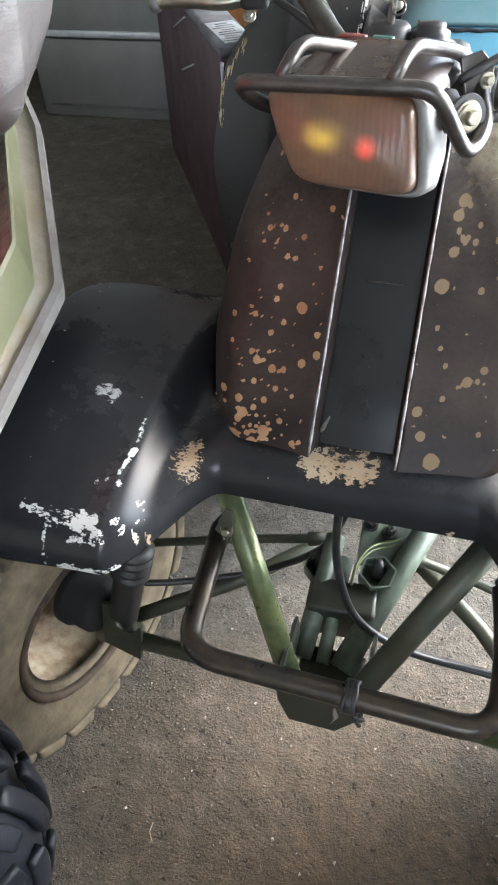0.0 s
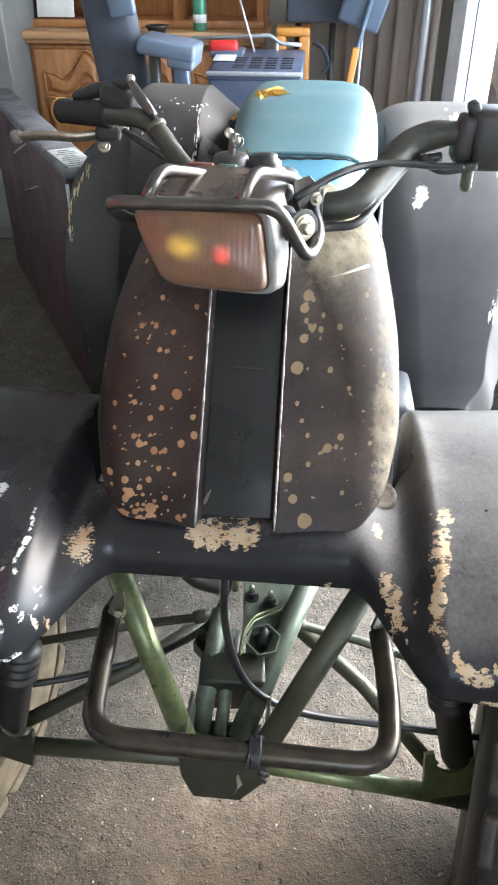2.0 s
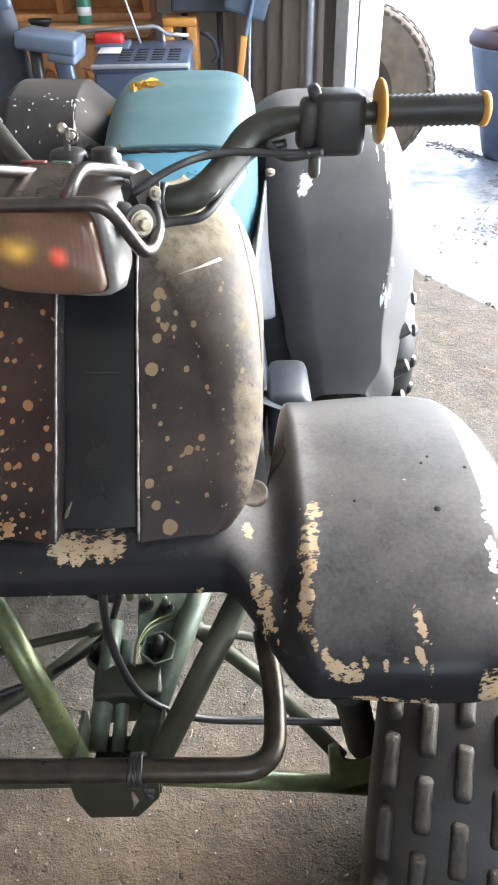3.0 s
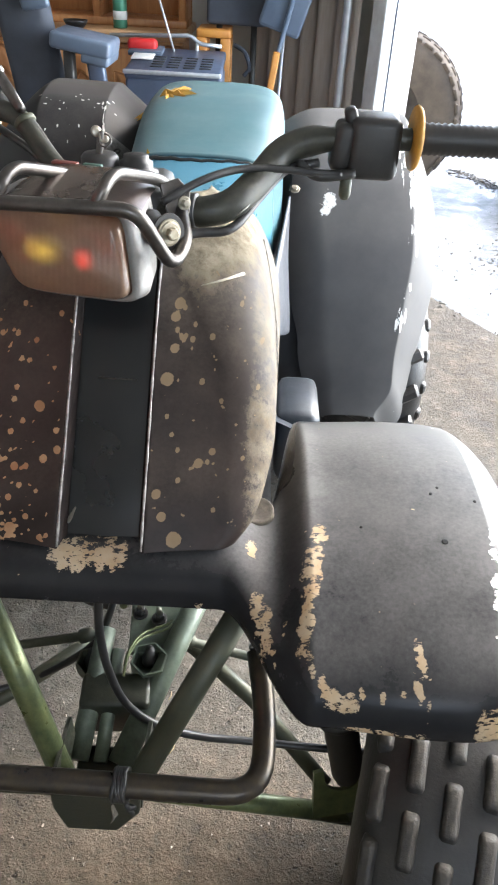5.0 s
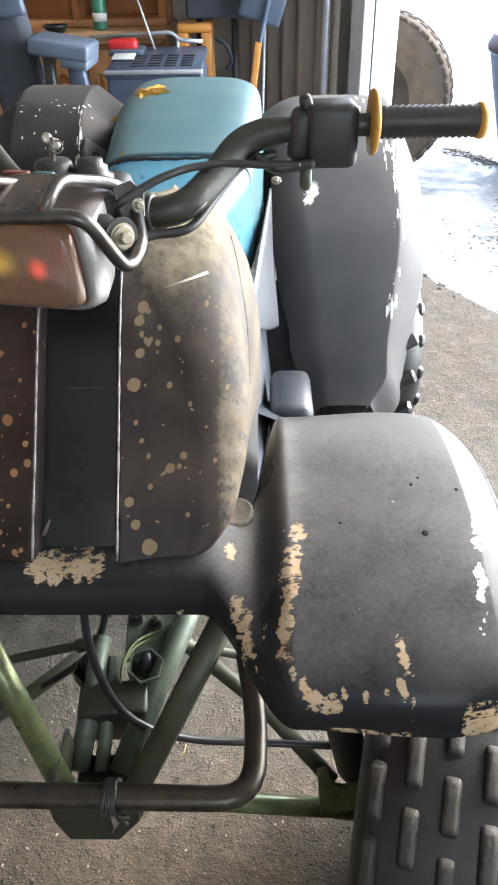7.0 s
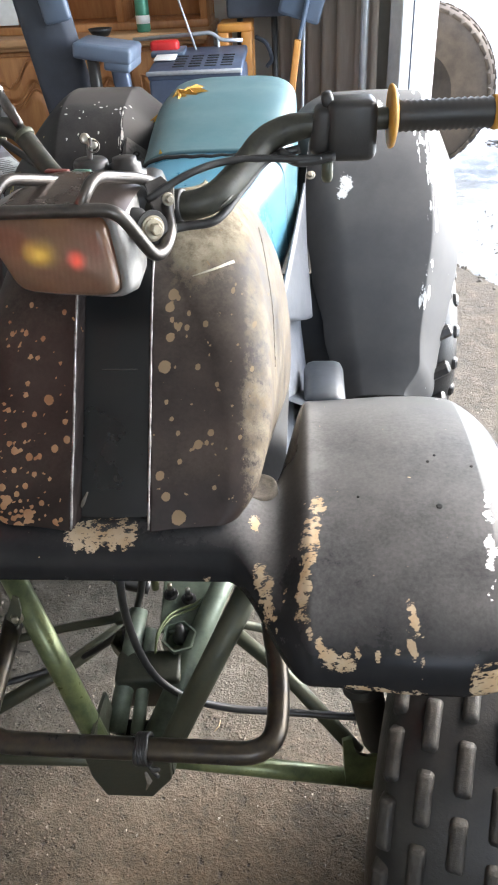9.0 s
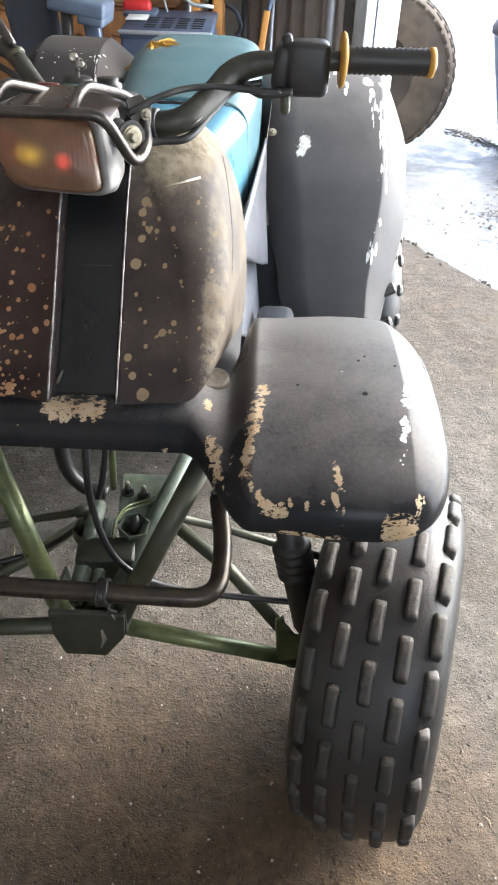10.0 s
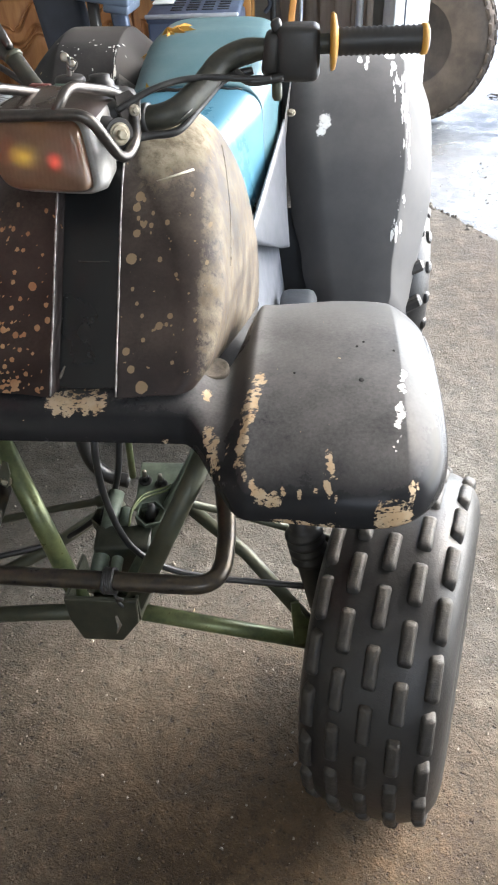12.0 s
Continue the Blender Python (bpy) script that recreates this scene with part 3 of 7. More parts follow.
trail(0.319, 0.098, 0.316, 0.07, 0.68, 8, 0.0038, 0.002)
trail(0.316, 0.055, 0.311, 0.040, 0.67, 5, 0.0018, 0.003)
trail(0.352, 0.215, 0.356, 0.16, 0.67, 7, 0.0048, 0.005)
# the bar between the guards
trail(-0.072, 0.115, -0.014, 0.116, 0.6705, 14, 0.0062, 0.003, 0.0055, 0.03)
trail(-0.070, 0.11, -0.050, 0.11, 0.664, 6, 0.0045, 0.003, 0.0045, 0.03)
trail(-0.036, 0.11, -0.020, 0.11, 0.665, 4, 0.0035, 0.003, 0.004, 0.03)
spots.append(((0.059 - CX, 0.109, 0.632), (0.0035, 0.01, 0.004)))
# left guard
for x, y, w in ((-0.186, 0.102, 0.0085), (-0.178, 0.112, 0.008), (-0.176, 0.100, 0.007)):
    spots.append(((x - CX, y, 0.655), (w, w * 1.5, 0.02)))
trail(-0.276, 0.146, -0.266, 0.140, 0.697, 4, 0.0062, 0.003)
trail(-0.226, 0.120, -0.222, 0.087, 0.684, 12, 0.0018, 0.0006)
trail(-0.222, 0.087, -0.227, 0.060, 0.678, 11, 0.0022, 0.0006)
trail(-0.223, 0.052, -0.243, 0.050, 0.672, 3, 0.0028, 0.002)
trail(-0.302, 0.014, -0.276, 0.013, 0.66, 8, 0.0026, 0.001, 0.004)
trail(-0.270, 0.012, -0.262, 0.012, 0.657, 3, 0.0055, 0.002, 0.006)
trail(-0.252, 0.014, -0.240, 0.012, 0.656, 5, 0.0068, 0.003, 0.008)
trail(-0.234, 0.010, -0.228, 0.006, 0.65, 4, 0.0035, 0.003, 0.006)
trail(-0.252, 0.001, -0.224, 0.002, 0.644, 7, 0.0026, 0.001, 0.003)
spots.append(((-0.277 - CX, 0.004, 0.636), (0.0012, 0.03, 0.022)))
trail(-0.262, -0.009, -0.216, -0.001, 0.614, 16, 0.0045, 0.001, 0.0055, 0.02)
trail(-0.306, -0.012, -0.292, 0.002, 0.63, 4, 0.0022, 0.006, 0.006)
trail(-0.217, 0.020, -0.203, 0.024, 0.642, 6, 0.0018, 0.004)
trail(-0.205, 0.052, -0.198, 0.030, 0.645, 6, 0.0018, 0.004)
put_field(front_mud, "chip", lambda p: blobs(p, spots))
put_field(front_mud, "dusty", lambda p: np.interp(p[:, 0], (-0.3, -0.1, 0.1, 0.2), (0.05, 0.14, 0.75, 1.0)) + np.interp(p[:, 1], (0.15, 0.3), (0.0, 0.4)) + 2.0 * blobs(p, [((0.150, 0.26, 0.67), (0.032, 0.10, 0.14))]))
solid(front_mud, 0.004)

# small dark pits in the right guard
for x, y, r in ((0.279, 0.133, 0.0030), (0.276, 0.196, 0.0016), (0.284, 0.206, 0.0014), (0.318, 0.190, 0.0016), (0.205, 0.150, 0.0014)):
    yf, zf, yc, zc, yb, zb = mud_profile(x - CX)
    z = zf + (zc - zf) * math.sqrt(max(0.0, 1 - ((yc - y) / (yc - yf)) ** 2)) ** 0.82
    part("pit", lathe([(r, -0.0012), (r, 0.0006), (r * 0.6, 0.0010), (r * 0.2, 0.0008)], 14, m=Matrix.Translation((x - CX, y, z)) @ Euler((radians(18), 0, 0)).to_matrix().to_4x4()), DULL_BLACK, front_mud, "small dark pit")

# rubber plug on the mudguard beside the hood
for s in (1,):
    m = Matrix.Translation((s * 0.143, 0.192, 0.6695)) @ Euler((radians(16), radians(-s * 4), 0)).to_matrix().to_4x4()
    part("plug", lathe([(0.0175, -0.004), (0.0172, 0.004), (0.0155, 0.0062), (0.0128, 0.0048), (0.004, 0.0042)], 28, m=m), PLUG_RUBBER, quad, "round dusty rubber plug")


# hood: rounded shell whose slices narrow towards the headlight
HZ = (0.681, 0.692, 0.715, 0.75, 0.80, 0.85, 0.885, 0.903, 0.912)
HY = (0.122, 0.131, 0.149, 0.180, 0.221, 0.264, 0.302, 0.347, 0.43)
HW = (0.128, 0.138, 0.149, 0.156, 0.153, 0.141, 0.124, 0.104, 0.074)
STRIP_L, STRIP_R = -0.035, 0.040
# the left wing is a little narrower than the right one
LEAN = 0.008


def corner(z, w):
    """Radius of the hood's front corners: tight below, swelling into round shoulders."""
    return max(0.02, min(interp(z, (0.69, 0.73, 0.80, 0.87), (0.028, 0.042, 0.052, 0.072)), w - 0.05))


def face(x, y, z, w, r):
    """Depth of the hood's front: two wings that rise towards a sunken middle channel."""
    side = (x - STRIP_R) / (w - r - STRIP_R) if x > 0 else (STRIP_L - x) / (w - LEAN - r + STRIP_L)
    rise = 0.009 * max(0.0, 1 - max(0.0, side)) ** 1.5
    inside = min(x - STRIP_L, STRIP_R - x)
    dip = 0.022 * max(0.0, min(1.0, inside / 0.004)) if z < 0.9 else 0.0
    return y - rise + dip


def flank(z, d):
    """A place on the hood's right flank, d behind the rounded corner."""
    y, w = curve(z, HZ, HY), curve(z, HZ, HW)
    flare = interp(z, (0.67, 0.76, 0.86), (0.065, 0.03, 0.015))
    fall = interp(z, (0.676, 0.73, 0.85), (0.34, 0.15, 0.06))
    return Vector((w + flare * d, y + corner(z, w) + d, z - fall * d))


def hood_fn(u, v):
    k = v * (len(HZ) - 1)
    z, y, w = (curve(k, range(len(HZ)), a) for a in (HZ, HY, HW))
    r = corner(z, w)
    flare = interp(z, (0.67, 0.76, 0.86), (0.065, 0.03, 0.015))
    fall = interp(z, (0.676, 0.73, 0.85), (0.34, 0.15, 0.06))
    # along a slice: back along one side, round the corner, across the front and back again
    back = max(r + 0.01, line(z, (0.655, 0.80, 0.90), (0.62, 0.51, 0.45)) - y)
    lens = [back - r, r * math.pi / 2, 2 * (w - r) - LEAN, r * math.pi / 2, back - r]
    d = u * sum(lens)
    if d <= lens[0]:
        q = back - r - d
        return Vector((-w + LEAN - flare * q, y + r + q, z - fall * q))
    d -= lens[0]
    if d <= lens[1]:
        a = d / r
        return Vector((-w + LEAN + r - r * math.cos(a), y + r - r * math.sin(a), z))
    d -= lens[1]
    if d <= lens[2]:
        x = -w + LEAN + r + d
        return Vector((x, face(x, y, z, w, r), z))
    d -= lens[2]
    if d <= lens[3]:
        a = d / r
        return Vector((w - r + r * math.sin(a), y + r - r * math.cos(a), z))
    d -= lens[3]
    return Vector((w + flare * d, y + r + d, z - fall * d))


hood = part("hood", sheet(hood_fn, 421, 170), HOOD_PAINT, quad, "maroon-black hood with round orange paint spots and worn flanks")
rng = random.Random(11)
hspots = []
taken = []
for k in range(900):
    # thick on the lower wing, thinning out upwards; round drops that seldom touch
    t = rng.random() ** 1.5
    z = 0.684 + 0.165 * t
    x = rng.uniform(-0.126, -0.042) if rng.random() < 0.45 else rng.gauss(-0.088, 0.018)
    r = rng.choice((0.0009, 0.0012, 0.0016, 0.0021, 0.0028, 0.0036)) * (1.0 if t < 0.5 else 0.75)
    if x < -0.128 or len(taken) > 120 or any(math.hypot(x - a, z - b) < (r + c) * 0.95 for a, b, c in taken):
        continue
    taken.append((x, z, r))
    hspots.append(((x, 0.2, z), (r, 1.0, r * 0.85)))
for x, z, r in ((0.068, 0.689, 0.0068), (0.056, 0.706, 0.0042), (0.050, 0.722, 0.0042), (0.086, 0.742, 0.0042), (0.098, 0.75, 0.0034), (0.053, 0.802, 0.0058), (0.058, 0.824, 0.0042),
                (0.057, 0.846, 0.0044), (0.060, 0.855, 0.0048), (0.074, 0.83, 0.0028), (0.092, 0.832, 0.003), (0.085, 0.80, 0.003),
                (-0.108, 0.681, 0.0066), (-0.090, 0.679, 0.0058), (-0.080, 0.69, 0.005), (-0.062, 0.777, 0.005), (-0.102, 0.70, 0.0045)):
    hspots.append(((x, 0.2, z), (r, 1.0, r * 0.85)))
rng = random.Random(77)
for k in range(46):
    r = rng.choice((0.0009, 0.0012, 0.0016, 0.0022))
    hspots.append(((rng.uniform(0.05, 0.14), 0.2, rng.uniform(0.70, 0.86)), (r, 1.0, r)))
put_field(hood, "chip", lambda p: np.where((p[:, 1] < 0.30) & ((p[:, 0] < STRIP_L - 0.002) | (p[:, 0] > STRIP_R + 0.002)), blobs(p, hspots), 0.0))
put_field(hood, "worn", lambda p: np.maximum(np.interp(p[:, 0], (0.108, 0.132), (0.0, 0.93)), np.interp(p[:, 2], (0.825, 0.87, 0.895), (0.0, 0.95, 1.5)) * np.interp(p[:, 0], (0.04, 0.06), (0, 1))))
solid(hood, 0.003)


def on_hood(x, z, out=0.0):
    y, w = curve(z, HZ, HY), curve(z, HZ, HW)
    return Vector((x, face(x, y, z, w, corner(z, w)) - out, z))


# black centre panel sunk between two raised edges
part("centre_panel", sheet(lambda u, v: on_hood(STRIP_L + 0.005 + (STRIP_R - STRIP_L - 0.010) * u, 0.683 + 0.21 * v, 0.003 + 0.002 * math.sin(u * math.pi)), 12, 40), PANEL_BLACK, quad, "smooth black centre strip of the hood")
for x in (STRIP_L, STRIP_R):
    part("edge_strip", tube([on_hood(x, 0.683 + 0.207 * k / 30, 0.001) for k in range(31)], [0.0010 + 0.0005 * math.sin(k * 2.3) ** 2 for k in range(31)], 8), SILVER_EDGE, quad, "raised edge worn to bare metal")
part("hood_crease", tube([on_hood(-0.012 + 0.036 * k / 6, 0.795, 0.0052) for k in range(7)], 0.0008, 6), GUARD_STEEL, quad, "fine scratch across the centre strip")
part("hood_mark", tube([on_hood(-0.030 + 0.006 * k / 6, 0.690 + 0.012 * k / 6, 0.004) for k in range(7)], [0.001, 0.0025, 0.003, 0.0025, 0.002, 0.0015, 0.001], 8, flat=0.5), PLUG_RUBBER, quad, "dirt caught at the foot of the strip")
# scratch across the hood's shoulder
part("scratch", tube([(0.078, 0.281, 0.868), (0.097, 0.289, 0.871), (0.118, 0.305, 0.873)], [0.0004, 0.0012, 0.0018], 8, flat=0.5), BARE_PLASTIC, quad, "pale scratch")
# stitched seam down the flank, with its beads of dirt
part("flank_seam", tube([flank(0.868 - 0.10 * k / 48, 0.082 - 0.040 * k / 48 + 0.001 * math.sin(k * 2.1)) + Vector((0.0004, 0, 0)) for k in range(49)], [0.0003 + 0.0008 * (k % 2) * (0.5 + 0.5 * math.sin(k * 1.7)) for k in range(49)], 6), PLUG_RUBBER, quad, "seam beaded with dirt")


# ---- headlight and its guard ----
def squircle(cx, cz, wt, wb, h, n=56, p=7.0):
    out = []
    for k in range(n):
        a = 2 * math.pi * k / n
        c, s = math.cos(a), math.sin(a)
        x, z = math.copysign(abs(c) ** (2 / p), c), math.copysign(abs(s) ** (2 / p), s)
        w = wb + (wt - wb) * (z + 1) / 2
        out.append((cx + x * w / 2 - 0.006 * z + (0.0065 * (1 - z) * (1.0 if z > -0.5 else 1.3) if x < -0.5 else 0.0), cz + z * h / 2))
    return out


LX, LY, LZ = -0.066 - CX, 0.222, 0.915


def loops(sections, mat, name, parent, label="", cap_first=True, cap_last=True):
    bm = bmesh.new()
    rings = [[bm.verts.new(p) for p in s] for s in sections]
    n = len(rings[0])
    for a, b in zip(rings, rings[1:]):
        for k in range(n):
            bm.faces.new((a[k], a[(k + 1) % n], b[(k + 1) % n], b[k]))
    if cap_first:
        bm.faces.new(rings[0])
    if cap_last:
        bm.faces.new(rings[-1])
    return part(name, bm, mat, parent, label)


def lamp_ring(y, wt, wb, h, dz=0.0, dx=0.0):
    return [(x, y + 0.14 * (z - LZ), z + dz) for x, z in squircle(LX + dx, LZ, wt, wb, h)]


m, nt, b = nodes_of("dusty_orange_lens")
trans = nt.nodes.new("ShaderNodeBsdfRefraction")
trans.inputs["Color"].default_value = (1.0, 0.86, 0.7, 1)
trans.inputs["Roughness"].default_value = 0.55
trans.inputs["IOR"].default_value = 1.12
mix = nt.nodes.new("ShaderNodeMixShader")
nt.links.new(ramp(nt, noise_node(nt, 25.0, 5.0, 0.7), 0.3, 0.7, 0.66, 0.82), mix.inputs[0])
nt.links.new(trans.outputs[0], mix.inputs[1])
nt.links.new(b.outputs[0], mix.inputs[2])
nt.links.new(mix.outputs[0], nt.nodes["Material Output"].inputs[0])
b.inputs["Base Color"].default_value = (0.25, 0.175, 0.125, 1)
b.inputs["Roughness"].default_value = 0.28
wave = nt.nodes.new("ShaderNodeTexWave")
wave.inputs["Scale"].default_value = 60.0
nt.links.new(nt.nodes.new("ShaderNodeTexCoord").outputs["Object"], wave.inputs[0])
bumped(nt, b, wave.outputs["Fac"], 0.09, 0.0012)
ribs = mixc(nt, ramp(nt, wave.outputs["Fac"], 0.2, 0.9), (0.20, 0.132, 0.09), (0.235, 0.158, 0.11))
nt.links.new(mixc(nt, ramp(nt, noise_node(nt, 30.0, 6.0, 0.7), 0.4, 0.7, 0, 0.7), ribs, (0.13, 0.085, 0.06)), b.inputs["Base Color"])
LENS = m


def glowing(name, base, colour, power, centre, size):
    """A glow for the bulb and the reflector behind the lens: brightest at its middle and fading to its rim."""
    m, nt, b = nodes_of(name)
    mp = nt.nodes.new("ShaderNodeMapping")
    mp.vector_type = "TEXTURE"
    mp.inputs["Location"].default_value, mp.inputs["Scale"].default_value = centre, size
    nt.links.new(nt.nodes.new("ShaderNodeTexCoord").outputs["Object"], mp.inputs[0])
    dist = nt.nodes.new("ShaderNodeVectorMath")
    dist.operation = "LENGTH"
    nt.links.new(mp.outputs[0], dist.inputs[0])
    fall = calc(nt, "POWER", ramp(nt, dist.outputs["Value"], 0.0, 1.0, 1.0, 0.0), 1.8)
    fall = calc(nt, "MULTIPLY", fall, ramp(nt, noise_node(nt, 120.0, 3.0, 0.6), 0.3, 0.7, 0.6, 1.3))
    b.inputs["Base Color"].default_value = (*base, 1)
    b.inputs["Roughness"].default_value = 0.5
    b.inputs["Emission Color"].default_value = colour
    nt.links.new(calc(nt, "MULTIPLY", fall, power), b.inputs["Emission Strength"])
    return m


LENS_RED = glowing("lit_red_bulb", (0.5, 0.32, 0.24), (1.0, 0.05, 0.03, 1), 0.48, (LX + 0.012, 0.236, LZ - 0.010), (0.013, 0.05, 0.013))
# the yellow reflector gets a glow of its own to show through the lens
LENS_YELLOW = glowing("glowing_yellow_reflector", (0.5, 0.36, 0.2), (0.85, 0.62, 0.06, 1), 0.42, (LX - 0.024, 0.236, LZ - 0.006), (0.024, 0.05, 0.018))
REFLECTOR = surface("tarnished_reflector", (0.6, 0.45, 0.34), (0.42, 0.27, 0.2), 18, (0.3, 0.5), 0.3)

lamp_housing = loops([lamp_ring(0.232, 0.120, 0.119, 0.070, dx=-0.0035), lamp_ring(0.224, 0.122, 0.121, 0.073, dx=-0.0035), lamp_ring(0.229, 0.130, 0.129, 0.078, dx=-0.001), lamp_ring(0.244, 0.136, 0.133, 0.081, dx=0.001), lamp_ring(0.275, 0.130, 0.120, 0.078, 0.003, dx=0.002), lamp_ring(0.300, 0.112, 0.098, 0.066, 0.005, dx=0.002), lamp_ring(0.325, 0.07, 0.06, 0.045, 0.006)],
                     CHROME, "headlight", quad, "rectangular headlight in a dull chrome shell", cap_first=False)
# it is turned a little to one side on its pivot
lamp_housing.matrix_basis = Matrix.Translation((LX, 0.235, 0)) @ Matrix.Rotation(radians(-10), 4, "Z") @ Matrix.Translation((-LX, -0.235, 0))
loops([lamp_ring(0.214, 0.109, 0.108, 0.060, dx=-0.0035), lamp_ring(0.217, 0.116, 0.115, 0.066, dx=-0.0035), lamp_ring(0.223, 0.119, 0.118, 0.069, dx=-0.0035), lamp_ring(0.233, 0.119, 0.118, 0.069, dx=-0.0035)], LENS, "lens", lamp_housing, "dusty orange ribbed lens", cap_last=False)
loops([lamp_ring(0.234, 0.122, 0.120, 0.068), lamp_ring(0.262, 0.08, 0.07, 0.045), lamp_ring(0.268, 0.03, 0.03, 0.02)], REFLECTOR, "reflector", lamp_housing, cap_first=False)
part("bulb", lathe([(0.001, 0), (0.009, 0.001), (0.014, 0.004), (0.012, 0.012), (0.004, 0.016)], 24, m=Matrix.Translation((LX + 0.012, 0.236, LZ - 0.010)) @ Euler((radians(-90), 0, 0)).to_matrix().to_4x4()), LENS_RED, lamp_housing, "small red bulb")
part("side_reflector", lathe([(0.001, 0), (0.014, 0.001), (0.024, 0.005), (0.018, 0.014), (0.003, 0.018)], 24, m=Matrix.Translation((LX - 0.026, 0.237, LZ - 0.006)) @ Euler((radians(-90), 0, 0)).to_matrix().to_4x4() @ Matrix.Diagonal((1, 0.8, 1, 1))), LENS_YELLOW, lamp_housing, "yellow reflector with an added glow")
# dark shade plate over the lamp
part("lamp_cover", sheet(lambda u, v: Vector((LX + (u - 0.5) * (0.130 - 0.018 * v), 0.222 + 0.085 * v, LZ + 0.0425 + 0.008 * math.sin(v * 1.9) - 0.014 * abs(2 * u - 1) ** 4)), 24, 12), LAMP_TOP, lamp_housing, "scuffed dark top of the lamp shell")
part("indicator_strip", block(0.024, 0.008, 0.003, 0.0012, Matrix.Translation((LX - 0.030, 0.310, LZ + 0.049))), surface("red_plastic", (0.19, 0.05, 0.04), (0.14, 0.05, 0.042), 30, (0.3, 0.5)), lamp_housing, "small red plastic strip")
part("indicator_strip", block(0.018, 0.008, 0.003, 0.0012, Matrix.Translation((LX - 0.004, 0.310, LZ + 0.049))), surface("green_plastic", (0.045, 0.12, 0.095), (0.04, 0.09, 0.07), 30, (0.3, 0.5)), lamp_housing, "small green plastic strip")

GZ = LZ + 0.044
BRONZED = surface("browned_zinc", (0.42, 0.39, 0.31), (0.26, 0.23, 0.17), 80, (0.35, 0.55), 0.8, 0.1)
guard = part("lamp_guard", tube(fillet([(LX - 0.058, 0.30, GZ - 0.055), (LX - 0.078, 0.235, GZ - 0.022), (LX - 0.081, 0.205, GZ), (LX + 0.064, 0.205, GZ), (LX + 0.090, 0.222, GZ - 0.052), (LX + 0.100, 0.25, GZ - 0.038), (LX + 0.088, 0.30, GZ - 0.02)], 0.016), 0.0060, 12), GUARD_STEEL, quad, "bent steel tube guard round the headlight")
for dx in (-0.048, 0.032):
    part("hoop", tube(fillet([(LX + dx, 0.206, GZ + 0.002), (LX + dx + 0.010, 0.228, GZ + 0.022), (LX + dx + 0.036, 0.285, GZ + 0.004), (LX + dx + 0.046, 0.315, GZ - 0.010)], 0.014), 0.0054, 12), GUARD_STEEL, guard, "small steel hoop")
part("pivot_boss", lathe([(0.016, 0), (0.016, 0.006), (0.012, 0.010), (0.012, 0.02)], 28, m=Matrix.Translation((0.015 - CX - 0.016, 0.252, 0.93)) @ Euler((0, radians(90), radians(-25))).to_matrix().to_4x4()), BLACK_PLASTIC, quad, "lamp pivot")
part("pivot_washer", lathe([(0.006, 0), (0.0155, 0), (0.016, 0.0012), (0.0155, 0.0024), (0.006, 0.0024)], 32, m=Matrix.Translation((0.018 - CX, 0.240, 0.931)) @ Vector((0.62, -0.76, 0.1)).to_track_quat("Z", "Y").to_matrix().to_4x4()), BLACK_PLASTIC, quad, "black rubber washer", smooth=False)
pivot = part("pivot_bolt", bolt_head((0.0200 - CX, 0.2379, 0.931), (0.62, -0.76, 0.1), 0.0056, 0.008), BRONZED, quad, "yellowed zinc hexagon bolt", smooth=False)
part("washer", lathe([(0.003, 0), (0.0112, 0), (0.0116, 0.0007), (0.0112, 0.0016), (0.003, 0.0016)], 28, m=Matrix.Translation((0.0194 - CX, 0.2383, 0.9312)) @ Vector((0.62, -0.76, 0.1)).to_track_quat("Z", "Y").to_matrix().to_4x4()), BRONZED, pivot, "yellowed zinc washer", smooth=False)

# ---- front frame ----
bumper = part("front_bumper", tube(fillet([(-0.175 - CX, 0.150, 0.518), (-0.172 - CX, 0.10, 0.512), (-0.160 - CX, -0.004, 0.515), (0.126 - CX, -0.004, 0.507), (0.128 - CX, 0.072, 0.518), (0.118 - CX, 0.125, 0.545)], 0.035), 0.0110, 18), BUMPER_STEEL, quad, "bent dark steel tube bumper, worn to metal")
for x, y, z in ((-0.176, 0.152, 0.518), (0.117, 0.128, 0.546)):
    part("flattened_end", block(0.018, 0.024, 0.004, 0.0015, Matrix.Translation((x - CX, y + 0.006, z)) @ Euler((radians(25), radians(70), 0)).to_matrix().to_4x4()), BLACK_PLASTIC, bumper)
    part("bolt", bolt_head((x - CX + 0.006, y, z), (0.4, -0.9, 0.2), 0.0048, 0.008), BOLT_STEEL, bumper, smooth=False)

part("frame_tube", rod((-0.173 - CX, 0.16, 0.605), (-0.083 - CX, 0.088, 0.355), 0.0135, 20), GREEN_FRAME, quad, "green painted diagonal frame tube")
# clip and bolt on the green tube
for x, y, z in ((-0.155, 0.1455, 0.553),):
    clip = part("clip", slab([(-0.009, -0.016), (0.008, -0.018), (0.010, 0.004), (0.004, 0.018), (-0.004, 0.017)], -0.001, 0.001, bevel=0.0006, m=Matrix.Translation((x - CX - 0.006, y - 0.016, z)) @ Euler((radians(72), radians(8), radians(-24))).to_matrix().to_4x4()), DARK_FRAME, quad, "small folded metal clip", smooth=False)
    part("bolt", bolt_head((x - CX - 0.004, y - 0.017, z - 0.010), (-0.1, -0.95, 0.3), 0.0044, 0.008), BRONZED, clip, smooth=False)
part("frame_tube", rod((0.106 - CX, 0.140, 0.605), (-0.006 - CX, 0.070, 0.380), 0.0135, 20), DARK_FRAME, quad, "dark olive diagonal frame tube")
